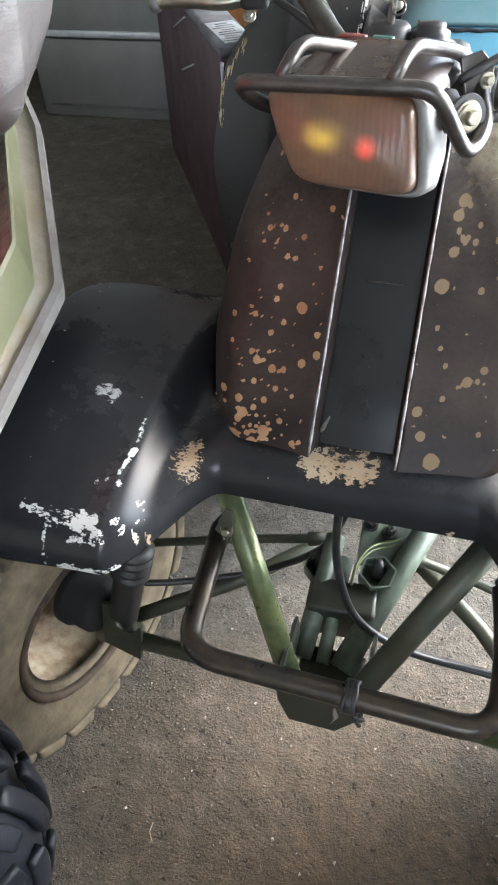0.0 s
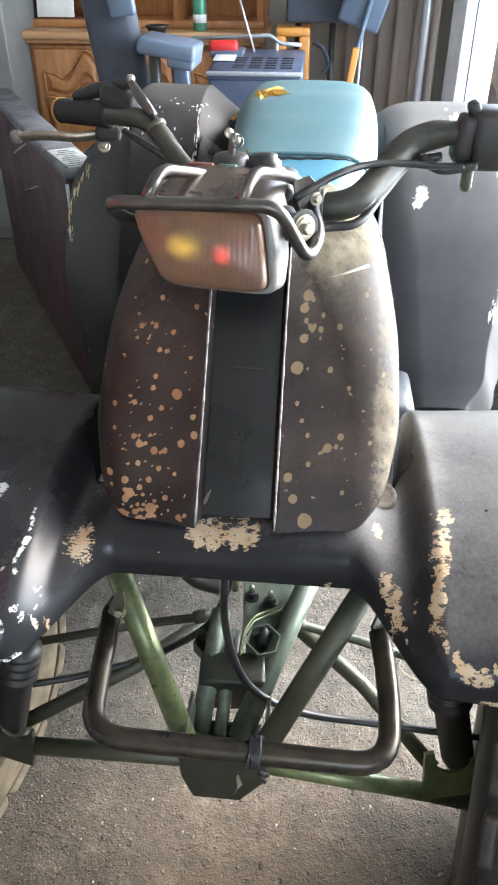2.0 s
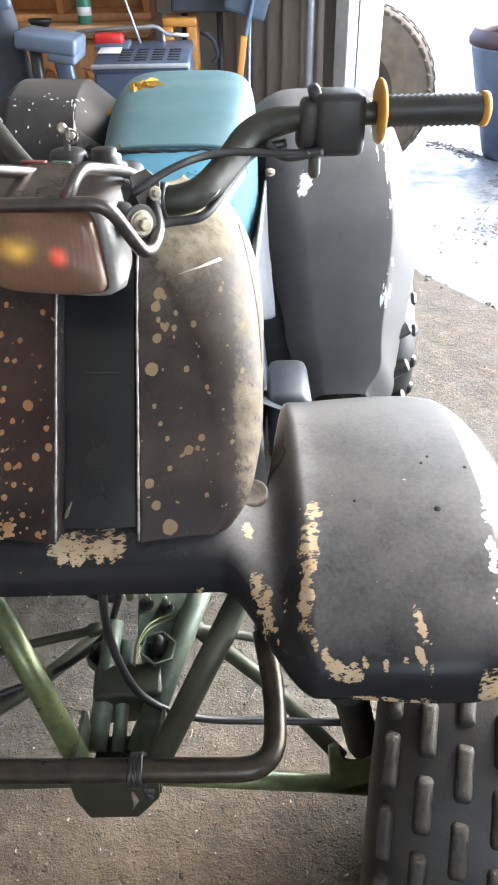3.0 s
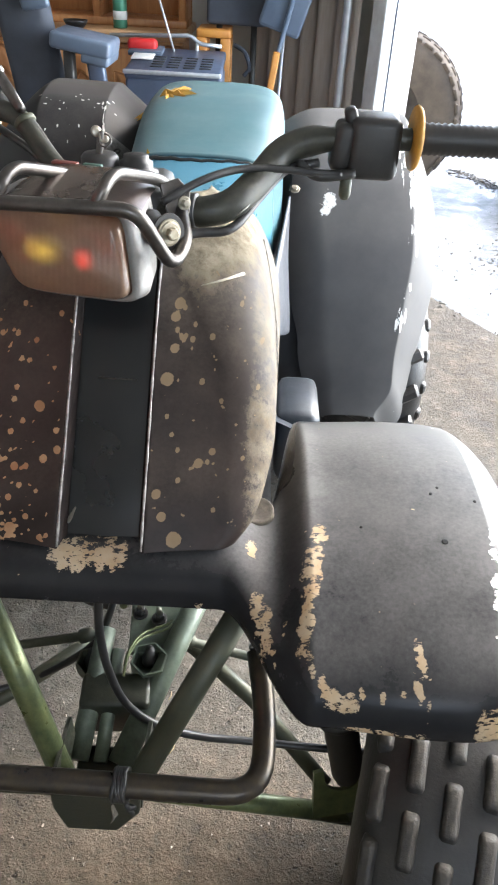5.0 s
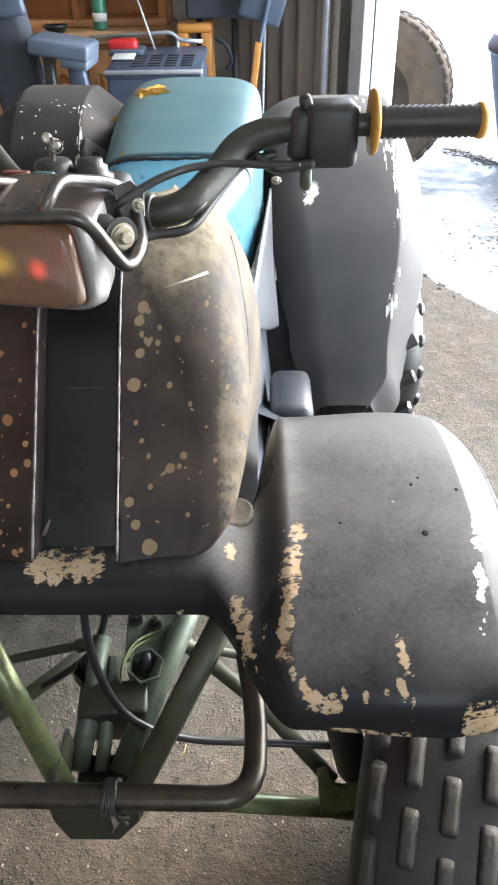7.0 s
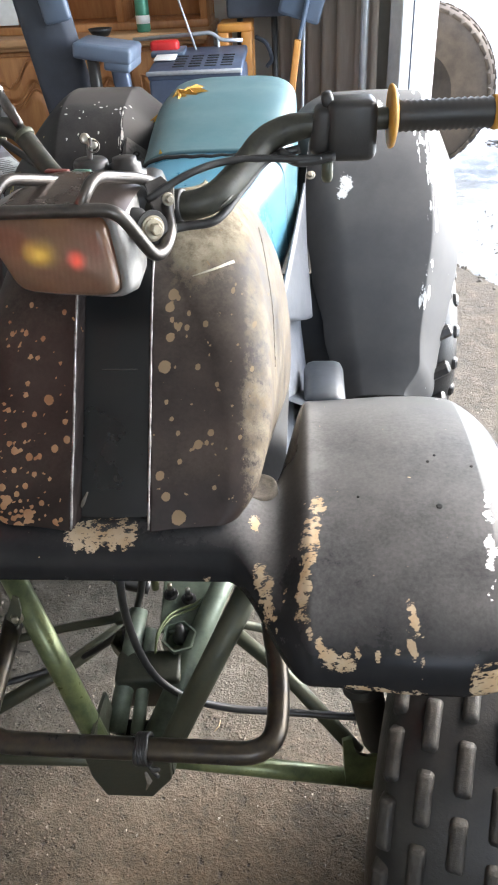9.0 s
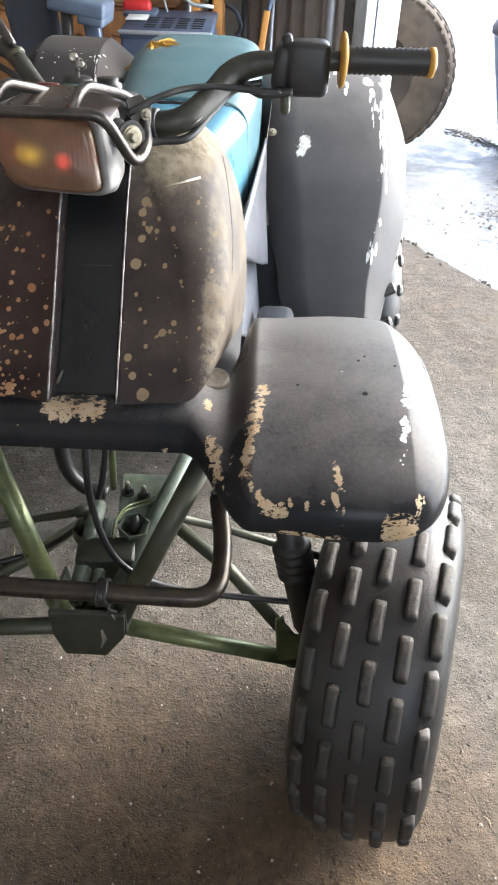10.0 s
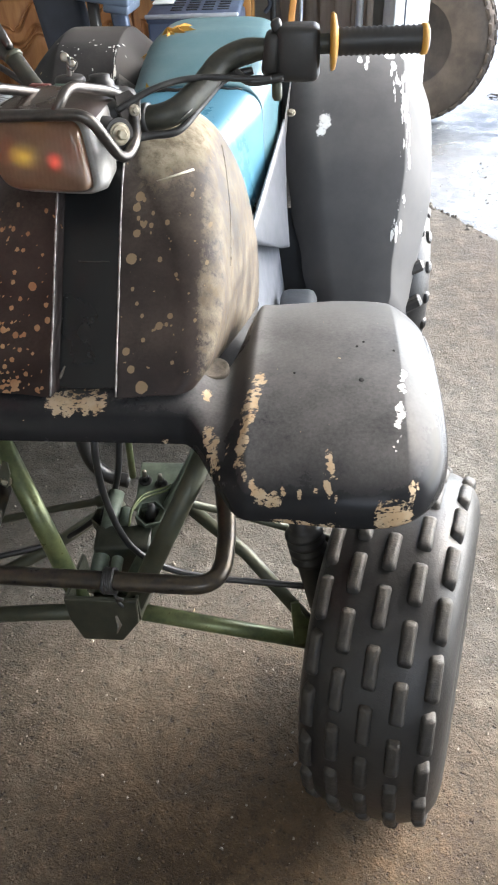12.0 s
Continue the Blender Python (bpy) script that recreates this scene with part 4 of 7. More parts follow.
# folded plate that carries the lower arms
XZ = Matrix(((1, 0, 0, 0), (0, 0, -1, 0), (0, 1, 0, 0), (0, 0, 0, 1)))
nose = part("nose_plate", slab([(-0.042, 0.330), (0.012, 0.330), (0.038, 0.368), (0.040, 0.410), (-0.056, 0.410), (-0.054, 0.368)], -0.058, -0.050, bevel=0.002, m=XZ), GREASE, quad, "grubby folded plate under the nose", smooth=False)
part("nose_floor", slab([(-0.042, 0.056), (0.012, 0.056), (0.030, 0.15), (-0.050, 0.15)], 0.326, 0.333, bevel=0.002), GREASE, nose, smooth=False)
for x in (-0.054, 0.038):
    part("nose_cheek", slab([(0.056, 0.368), (0.056, 0.408), (0.14, 0.400), (0.15, 0.335)], x - 0.002, x + 0.002, m=Matrix(((0, 0, 1, 0), (1, 0, 0, 0), (0, 1, 0, 0), (0, 0, 0, 1)))), GREASE, nose, smooth=False)
part("rust_run", tube([(0.010, 0.0495, 0.382), (0.013, 0.0495, 0.364), (0.006, 0.0495, 0.346)], [0.002, 0.005, 0.001], 8, flat=0.3), PLUG_RUBBER, nose, "pale scraped streak")
part("upright_tube", rod((-0.046, 0.125, 0.340), (-0.036, 0.27, 0.400), 0.0125, 18), TEAL_FRAME, quad, "pale green frame tube")
part("upright_tube", rod((-0.020, 0.125, 0.338), (-0.018, 0.25, 0.385), 0.0085, 16), TEAL_FRAME, quad, "pale green frame tube")
part("upper_tube", rod((0.002, 0.125, 0.334), (0.106, 0.385, 0.449), 0.0150, 18), TEAL_FRAME, quad, "pale green frame tube")
part("steering_box", block(0.084, 0.045, 0.070, 0.006, Matrix.Translation((-0.012, 0.198, 0.350)) @ Euler((radians(8), 0, radians(3))).to_matrix().to_4x4()), GREASE, quad, "greasy dark green steering stop")
part("thin_stay", rod((-0.020, 0.34, 0.62), (-0.024, 0.325, 0.385), 0.0055, 12), GREEN_FRAME, quad, "thin pale green stay")
part("bent_pipe", tube(smooth_path([(-0.125, 0.40, 0.60), (-0.122, 0.40, 0.46), (-0.120, 0.40, 0.37), (-0.095, 0.40, 0.325), (-0.055, 0.40, 0.31)]), 0.0125, 14), BLACK_CABLE, quad, "black bent pipe")
part("steering_column", tube([(-0.02, 0.38, 0.88), (-0.018, 0.40, 0.70), (-0.010, 0.44, 0.56)], 0.011, 16), BLACK_PLASTIC, quad, "black steering column")
bracket = part("steering_bracket", slab([(-0.004, 0.240), (0.030, 0.243), (0.062, 0.285), (0.098, 0.352), (-0.014, 0.352)], 0.388, 0.394, bevel=0.002), TEAL_FRAME, quad, "pale green steering bracket", smooth=False)
for x, y in ((0.002, 0.304), (0.028, 0.296)):
    b_ = part("bolt", bolt_head((x, y, 0.394), (0.1, -0.1, 1), 0.0060, 0.012), BLACK_PLASTIC, bracket, "greasy black bolt", smooth=False)
    part("stud", lathe([(0.0036, 0.010), (0.0036, 0.020), (0.003, 0.022)], 10, m=Matrix.Translation((x, y, 0.394))), BOLT_STEEL, b_)
# open six-sided cups round the rod ends
for x, y, z, r, mat in ((0.0215, 0.236, 0.366, 0.0225, TEAL_FRAME), (-0.052, 0.240, 0.352, 0.0185, DARK_FRAME)):
    cup = part("rod_cup", lathe([(r * 0.75, 0), (r * 0.98, 0.008), (r * 1.05, 0.034), (r * 0.93, 0.034), (r * 0.86, 0.010), (r * 0.3, 0.006)], 6, m=Matrix.Translation((x, y, z)) @ Euler((radians(14), 0, radians(20))).to_matrix().to_4x4()), mat, bracket, "open six-sided metal cup", smooth=False)
    part("rod_end", lathe([(0.004, 0), (0.010, 0.004), (0.011, 0.012), (0.007, 0.020), (0.005, 0.030)], 16, m=Matrix.Translation((x + 0.002, y + 0.004, z + 0.008))), BLACK_PLASTIC, cup, "greasy black rod end")
strap = smooth_path([(-0.004, 0.205, 0.392), (-0.002, 0.222, 0.404), (0.008, 0.246, 0.408), (0.022, 0.262, 0.404), (0.040, 0.272, 0.404), (0.046, 0.282, 0.402)])
for dy, dz in ((0.0, 0.0), (0.005, 0.003)):
    part("hose_clip", tube([(p.x, p.y + dy, p.z + dz) for p in strap], 0.0017, 8), GREEN_FRAME, bracket, "thin bent wire clip")

# ---- front suspension, mirrored ----
for s in (1, -1):
    x_out = 0.275 - CX if s > 0 else -0.372 - CX
    z_out = 0.188 if s > 0 else 0.222
    part("lower_arm", tube([(s * 0.030, 0.100, 0.330), (x_out, 0.162, z_out)], 0.0118, 16), GREEN_FRAME if s > 0 else DARK_FRAME, quad, "green tubular suspension arm")
    part("lower_arm_rear", tube([(s * 0.05, 0.33, 0.33), (s * 0.16, 0.26, 0.285), (x_out - s * (0.05 if s > 0 else 0.02), 0.185, z_out + (0.03 if s > 0 else 0.008))], 0.0105, 16), DARK_FRAME, quad, "rear tube of the suspension arm")
    # upright plate at the arm's end, cut out round the foot of the shock absorber
    notch = [(-0.028, -0.030), (0.034, -0.030), (0.036, 0.030)] + [(0.008 + 0.024 * math.cos(a), 0.034 + 0.024 * math.sin(a)) for a in (-0.2 - 0.27 * k for k in range(11))] + [(-0.018, 0.046), (-0.030, 0.044)]
    part("arm_bracket", slab(notch, -0.003, 0.003, m=Matrix.Translation((x_out - s * (0.044 if s > 0 else 0.03), 0.148, z_out + (0.068 if s > 0 else 0.03))) @ Euler((radians(78), 0, radians(s * 12))).to_matrix().to_4x4()), GREEN_FRAME if s > 0 else GREASE, quad, "plate with a round notch", smooth=False)
    part("arm_sleeve", tube([(x_out - s * 0.05, 0.158, z_out + 0.021), (x_out + s * 0.012, 0.166, z_out - 0.004)], 0.0165, 18), DARK_FRAME if s > 0 else GREASE, quad, "dark sleeve at the arm's end")
    part("tie_rod", tube([(s * 0.035, 0.285, 0.378), (s * 0.058, 0.285, 0.372), (s * 0.059, 0.285, 0.372), (s * 0.075, 0.283, 0.368), (s * 0.076, 0.283, 0.368), (s * 0.15, 0.275, 0.356), (s * 0.30, 0.245, 0.335)], [0.006, 0.006, 0.0095, 0.0095, 0.006, 0.006, 0.006], 12), DARK_FRAME, quad, "steel steering tie rod")
    boot = [(0.008, 0), (0.018, 0.004), (0.021, 0.014), (0.0215, 0.10)]
    for k in range(4):
        boot += [(0.022, 0.104 + 0.014 * k), (0.0275, 0.108 + 0.014 * k), (0.0275, 0.113 + 0.014 * k), (0.022, 0.117 + 0.014 * k)]
    part("shock_absorber", lathe(boot + [(0.018, 0.165), (0.018, 0.30)], 32,
         m=Matrix.Translation((x_out - s * (0.024 if s > 0 else 0.018), 0.172, 0.255 if s > 0 else 0.24)) @ Euler((radians(-8), radians(-s * 13), 0)).to_matrix().to_4x4()), BLACK_PLASTIC, quad, "black boot over the shock absorber")
    part("brake_drum", lathe([(0.02, -0.030), (0.036, -0.026), (0.041, -0.018), (0.041, 0.012), (0.046, 0.016), (0.046, 0.03), (0.03, 0.034)], 32, m=Matrix.Translation((x_out + s * 0.030, 0.182, 0.262)) @ Euler((0, radians(s * 90), radians(-14))).to_matrix().to_4x4()), DULL_BLACK, quad, "greasy black brake drum")
    hose_path = [(-0.018, 0.24, 0.66), (-0.014, 0.165, 0.585), (-0.015, 0.16, 0.50), (0.002, 0.158, 0.417), (0.035, 0.162, 0.366), (0.088, 0.17, 0.332), (0.155, 0.18, 0.312), (0.25, 0.18, 0.305), (0.31, 0.18, 0.30)]
    if s < 0:
        hose_path = [(-0.012, 0.32, 0.62), (-0.017, 0.27, 0.50), (-0.034, 0.27, 0.417), (-0.063, 0.27, 0.36), (-0.141, 0.27, 0.295), (-0.24, 0.22, 0.30), (-0.32, 0.18, 0.32)]
    part("brake_hose", tube(smooth_path(hose_path), 0.0048, 10), BLACK_CABLE, quad, "black brake hose")


# ---- wheels ----
def tyre_profile(R, W, side, n=40):
    """Cross-section of a tyre as (radius, offset) pairs, from bead to bead."""
    pts = []
    for k in range(n):
        a = math.pi * (1.18 - 1.36 * k / (n - 1))
        c, s_ = math.cos(a), math.sin(a)
        pts.append((R - side + math.copysign(abs(s_) ** 0.75, s_) * side, math.copysign(abs(c) ** 0.62, c) * W / 2))
    return pts


AX = Euler((0, radians(90), 0)).to_matrix().to_4x4()
block_mesh = {}


def shared_block(key, bm, mat):
    if key not in block_mesh:
        me = bpy.data.meshes.new("tread_block")
        bm.to_mesh(me)
        me.materials.append(mat)
        block_mesh[key] = me
    bm.free()
    return block_mesh[key]


def wheel_disc(t, R, W, disc, flange, rim_mat):
    """Rim and hub of a wheel, under its tyre."""
    part("rim", lathe([(R * 0.50, -W * (0.43 + flange)), (R * (0.53 + flange / 2), -W * (0.44 + flange)), (R * (0.53 + flange / 2), -W * (0.42 + flange)), (R * 0.53, -W * 0.38), (R * 0.47, -W * 0.32), (R * 0.45, disc - 0.012), (R * 0.3, disc - 0.006), (R * 0.1, disc), (R * 0.1, disc + 0.006), (R * 0.3, disc), (R * 0.45, disc - 0.004), (R * 0.47, W * 0.30), (R * 0.53, W * 0.38), (R * (0.53 + flange / 2), W * (0.42 + flange)), (R * (0.53 + flange / 2), W * (0.44 + flange)), (R * 0.50, W * (0.43 + flange))], 48, m=AX, closed=True), rim_mat, t, "dusty wheel rim")
    part("hub", lathe([(R * 0.19, disc - 0.03), (R * 0.19, disc + 0.02), (R * 0.15, disc + 0.05), (R * 0.08, disc + 0.055)], 24, m=AX), BLACK_PLASTIC, t, "dark greasy hub")
    if flange:
        for s_ in (-1, 1):
            part("bead_ring", lathe([(R * 0.455, s_ * W * 0.44), (R * 0.475, s_ * W * 0.50), (R * 0.505, s_ * W * 0.505), (R * 0.52, s_ * W * 0.46)], 48, m=AX, closed=True), RUST, t, "dark rusty edge of the rim")


def rib_tyre(parent, pos, yaw, camber, R, W, mat, label, rim_mat, disc=0.02, rows=(-0.070, -0.036, 0.0, 0.036, 0.070), count=22, side=0.075, lug=LUG_WORN, flange=0.0, cover=False):
    m = Matrix.Translation(pos) @ Euler((0, radians(camber), radians(yaw))).to_matrix().to_4x4()
    prof = tyre_profile(R - 0.008, W, side)
    t = part("tyre", lathe(prof + [(p[0] - 0.012, p[1] * 0.9) for p in prof[::-1]], 72, m=AX, closed=True), mat, parent, label, m=m)
    if cover:
        part("cover", lathe([(R * 0.70, W * 0.46), (R * 0.62, W * 0.47), (R * 0.40, W * 0.40), (R * 0.06, W * 0.36), (R * 0.06, W * 0.30), (R * 0.60, W * 0.36)], 48, m=AX), rim_mat, t)
        part("cover", lathe([(R * 0.70, -W * 0.46), (R * 0.62, -W * 0.47), (R * 0.40, -W * 0.40), (R * 0.06, -W * 0.36), (R * 0.06, -W * 0.30), (R * 0.60, -W * 0.36)], 48, m=AX), rim_mat, t)
    else:
        wheel_disc(t, R, W, disc, flange, rim_mat)
    me = shared_block("rib%.3f" % R, block(0.0205, 0.062, 0.017, 0.0046, seg=3, taper=0.74), lug)
    for f in me.polygons:
        f.use_smooth = True
    for i, x in enumerate(rows):
        for k in range(count):
            a = 2 * math.pi * (k + 0.5 * (i % 2)) / count
            drop = 0.012 * (abs(x) / (W / 2)) ** 3 + (0.006 if abs(x) > 0.05 else 0.0)
            ob = new("tread_block", me)
            ob.parent = t
            ob.matrix_basis = Euler((a, 0, 0)).to_matrix().to_4x4() @ Matrix.Translation((x, 0, R - 0.0105 - drop)) @ Euler((0, radians(math.copysign(abs(x / (W / 2)) ** 2, x) * 34), 0)).to_matrix().to_4x4()
    return t


rib_tyre(quad, (0.355 - CX, 0.142, 0.252), -15, -3, 0.255, 0.184, RUBBER, "black ribbed front tyre with scuffed tread blocks", RIM_TAN)
rib_tyre(quad, (-0.478 - CX, 0.182, 0.25), -15, 2, 0.252, 0.165, RUBBER_DUSTY, "front tyre with a brown dusty sidewall", RIM_DIRTY, disc=-0.062, flange=0.04, side=0.080, lug=RUBBER_DUSTY)


def arc_lug(R, x, tilt, span, wide, deep):
    """A tread block that curves with the tyre: a rounded bar bent round the axle."""
    bm = bmesh.new()
    ct, st = math.cos(radians(tilt)), math.sin(radians(tilt))
    rings = []
    n = 10
    for k in range(n + 1):
        a = span * (k / n - 0.5)
        end = 0.82 if k in (0, n) else 1.0
        ring = []
        for w, h in ((-0.5, -0.6), (-0.5, 0.2), (-0.40, 0.36), (0.40, 0.36), (0.5, 0.2), (0.5, -0.6)):
            wx, hz = w * wide * end, h * deep * (end if h > 0 else 1.0)
            rr, xx = R + hz * ct - wx * st, x + hz * st + wx * ct
            ring.append(bm.verts.new((xx, -rr * math.sin(a), rr * math.cos(a))))
        rings.append(ring)
    for p, q in zip(rings, rings[1:]):
        for k in range(6):
            bm.faces.new((p[k], p[(k + 1) % 6], q[(k + 1) % 6], q[k]))
    bm.faces.new(rings[0][::-1])
    bm.faces.new(rings[-1])
    bmesh.ops.recalc_face_normals(bm, faces=bm.faces)
    for f in bm.faces:
        f.smooth = True
    return bm


def knobby_tyre(parent, pos, yaw, R, W, mat, lugmat, label, count=18, name="tyre", rim_mat=None, roll=0.0, arc=False):
    m = Matrix.Translation(pos) @ Euler((0, radians(roll), radians(yaw))).to_matrix().to_4x4()
    prof = tyre_profile(R - 0.016, W, R * 0.36)
    t = part(name, lathe(prof + [(p[0] - 0.014, p[1] * 0.9) for p in prof[::-1]], 72, m=AX, closed=True), mat, parent, label, m=m)
    if rim_mat:
        part("rim", lathe([(R * 0.42, -W * 0.36), (R * 0.48, -W * 0.38), (R * 0.46, -W * 0.3), (R * 0.40, -W * 0.05), (R * 0.1, 0.0), (R * 0.1, 0.03), (R * 0.40, 0.05), (R * 0.46, W * 0.3), (R * 0.48, W * 0.38), (R * 0.42, W * 0.36)], 40, m=AX), rim_mat, t)
    if arc:
        for row, (off, tilt, span, wide, drop) in enumerate(((0.13, 8, 0.50, 0.022, 0.002), (0.31, 28, 0.46, 0.024, 0.013), (0.44, 56, 0.40, 0.024, 0.036), (0.50, 78, 0.2, 0.03, 0.068))):
            for s in (-1, 1):
                me = shared_block("arc%.3f%d%d" % (R, row, s), arc_lug(R - drop, s * off * W, s * tilt, span, wide, 0.012), lugmat)
                for k in range(count):
                    ob = new("tread_block", me)
                    ob.parent = t
                    ob.matrix_basis = Euler((2 * math.pi * (k + 0.37 * row + (0.5 if s > 0 else 0.0)) / count, 0, 0)).to_matrix().to_4x4()
        return t
    me = shared_block("knob%.3f%.3f" % (R, W), block(W * 0.40, R * 0.115, 0.030, 0.006, seg=1, taper=0.86), lugmat)
    me2 = shared_block("shoulder%.3f%.3f" % (R, W), block(0.026, R * 0.13, 0.045, 0.009, seg=2, taper=0.9), lugmat)
    for k in range(count):
        for s in (-1, 1):
            a = 2 * math.pi * (k + (0.25 if s > 0 else -0.25)) / count
            rot = Euler((a, 0, 0)).to_matrix().to_4x4()
            for mesh, mm in ((me, Matrix.Translation((s * W * 0.22, 0, R - 0.014)) @ Euler((0, radians(s * 9), radians(s * 24))).to_matrix().to_4x4()),
                             (me2, Matrix.Translation((s * W * 0.40, R * 0.04, R - 0.06)) @ Euler((0, radians(s * 62), 0)).to_matrix().to_4x4())):
                ob = new("tread_block", mesh)
                ob.parent = t
                ob.matrix_basis = rot @ mm
    return t


for s in (1, -1):
    knobby_tyre(quad, (0.425 if s > 0 else -0.375, 1.35, 0.262), 0, 0.264, 0.24 if s > 0 else 0.215, RUBBER, RUBBER, "wide knobby rear tyre", rim_mat=RIM_TAN)


# ---- rear mudguards ----
RY = (0.985, 1.0, 1.03, 1.08, 1.15, 1.25, 1.36, 1.48, 1.62, 1.74)
RZ = (0.30, 0.35, 0.46, 0.57, 0.665, 0.757, 0.818, 0.842, 0.81, 0.70)
for s in (1, -1):
    def rear_fn(u, v, s=s):
        k = v * (len(RY) - 1)
        y, z = curve(k, range(len(RY)), RY), curve(k, range(len(RY)), RZ)
        if s > 0:
            z -= interp(y, (1.2, 1.45), (0.0, 0.02))
        else:
            z += interp(y, (1.08, 1.33, 1.50, 1.70), (0.0, 0.025, 0.01, 0.0))
        wi = interp(v, (0.0, 0.11, 0.22, 0.33, 0.5), (0.275, 0.254, 0.228, 0.202, 0.172)) if s > 0 else interp(v, (0.0, 0.15, 0.5), (0.262, 0.214, 0.130))
        wo = interp(v, (0.0, 0.15, 0.45, 0.8, 1.0), (0.437, 0.484, 0.528, 0.533, 0.505)) if s > 0 else interp(v, (0.0, 0.15, 0.45, 0.8, 1.0), (0.403, 0.468, 0.528, 0.528, 0.478))
        a = u * 2 - 1
        mid_w = (wi + wo) / 2
        x = mid_w + (wo - wi) / 2 * math.copysign(min(1.0, abs(a) * 1.0), a)
        side = max(0.0, (a - 0.1) / 0.9)
        inner = max(0.0, (-a - 0.5) / 0.5)
        n = Vector((0, -0.6 * interp(v, (0.3, 0.75), (1.0, 0.0)), 0.8)).normalized()
        # a crease sets off the outer flank
        drop = 0.012 * side ** 2 + 0.13 * max(0.0, (a - 0.56) / 0.44) ** 1.25 + 0.035 * inner ** 2 + 0.008 * a * a
        if s < 0:
            # flat-topped, with a hard fold towards the seat
            drop = 0.18 * side ** 1.3 + 0.062 * max(0.0, (-a - 0.61) / 0.39) + 0.004 * abs(a)
        return Vector((s * x, y - n.y * drop * 0.9, z - n.z * drop))

    # the doorway side takes the haze-lightened copy of the black paint
    rear = part("rear_mudguard", sheet(rear_fn, 180, 260), REAR_HAZED if s > 0 else REAR_BLACK, quad, "dusty black rear mudguard with bare flaked patches")
    rs = []
    rng = random.Random(21 + s)
    if s > 0:
        for x, y, z in ((0.237, 1.205, 0.69), (0.243, 1.20, 0.70), (0.233, 1.19, 0.68)):
            rs.append(((x - CX, y, z), (0.011, 0.04, 0.013)))
        for k in range(80):
            t = rng.random()
            r = 0.0008 + 0.0024 * rng.random() ** 2
            rs.append(((line(t, (0, 0.55, 1), (0.405, 0.420, 0.402)) - CX + rng.gauss(0, 0.009), line(t, (0, 0.55, 1), (1.045, 1.20, 1.287)), line(t, (0, 0.55, 1), (0.48, 0.705, 0.773))), (r, 0.014, 0.014)))
        for k in range(24):
            r = 0.003 + 0.008 * rng.random() ** 2
            rs.append(((0.36 - CX + rng.uniform(-0.08, 0.10), 1.38 + rng.uniform(-0.08, 0.1), 0.8), (r, 0.012, 0.05)))
    else:
        # bare strip down the outer contour
        for k in range(90):
            t = rng.random()
            r = 0.0008 + 0.0016 * rng.random() ** 2
            rs.append(((interp(t, (0, 0.45, 0.75, 1), (-0.508, -0.549, -0.560, -0.545)) - CX + rng.gauss(0, 0.006), 1.32 - 0.075 * t * t, 0.703 - 0.147 * t), (r, 0.03, r * 4)))
        # scratches along the front of the flat top and on the fold
        for k in range(40):
            r = 0.0006 + 0.0012 * rng.random() ** 2
            rs.append(((-0.27 - CX + rng.uniform(-0.12, 0.05), 1.335 + rng.gauss(0, 0.012), 0.84), (r * 2.2, r * 1.0, 0.05)))
        for k in range(22):
            t = rng.random()
            r = 0.0006 + 0.0016 * rng.random() ** 2
            rs.append(((-0.243 - CX + rng.gauss(0, 0.004), 1.22 + 0.12 * t, 0.80), (r, 0.012, 0.06)))
        for k in range(26):
            r = 0.0004 + 0.0008 * rng.random()
            rs.append(((-0.36 - CX + rng.uniform(-0.09, 0.1), 1.22 + rng.uniform(-0.06, 0.1), 0.80), (r * 1.5, r * 3, 0.06)))
    put_field(rear, "chip", lambda p: blobs(p, rs))
    solid(rear, 0.004)
    if s < 0:
        def fold(u, v):
            q = [rear_fn(a, b) for a, b in ((0.06 + 0.11 * u, 0.47 + 0.11 * v), (0.07 + 0.11 * u, 0.47 + 0.11 * v), (0.06 + 0.11 * u, 0.48 + 0.11 * v))]
            n = (q[1] - q[0]).cross(q[2] - q[0]).normalized()
            return q[0] + n * (0.0016 if n.z > 0 else -0.0016)
        part("recess", sheet(fold, 10, 14), REAR_SCUFF, rear, "dark recess scraped to grey")
        part("hole", lathe([(0.0095, -0.002), (0.0095, 0.0012), (0.006, 0.0008), (0.001, -0.001)], 20, m=Matrix.Translation(fold(0.55, 0.80)) @ Vector((0.62, -0.42, 0.66)).to_track_quat("Z", "Y").to_matrix().to_4x4() @ Matrix.Diagonal((1, 0.6, 1, 1))), DULL_BLACK, rear, "round dark hole")
    # inner wall down to the side panel
    part("inner_wall", sheet(lambda u, v, s=s: Vector((s * (0.19 - 0.02 * v + 0.01 * math.sin(u * 3)), 1.10 + 0.5 * u, 0.73 - 0.30 * v + 0.06 * math.sin(u * math.pi))), 20, 10), REAR_HAZED, quad)
    part("rear_bolt", bolt_head((s * 0.20, 1.17, 0.72), (0, -0.6, 0.8), 0.006, 0.006), BOLT_STEEL, quad, smooth=False)

# ---- seat ----
SY = (0.50, 0.60, 0.75, 0.90, 1.00, 1.12, 1.25, 1.38, 1.50, 1.56)
SZ = (0.76, 0.795, 0.80, 0.81, 0.828, 0.853, 0.871, 0.873, 0.852, 0.79)
SW = (0.06, 0.085, 0.105, 0.122, 0.136, 0.143, 0.145, 0.143, 0.14, 0.11)


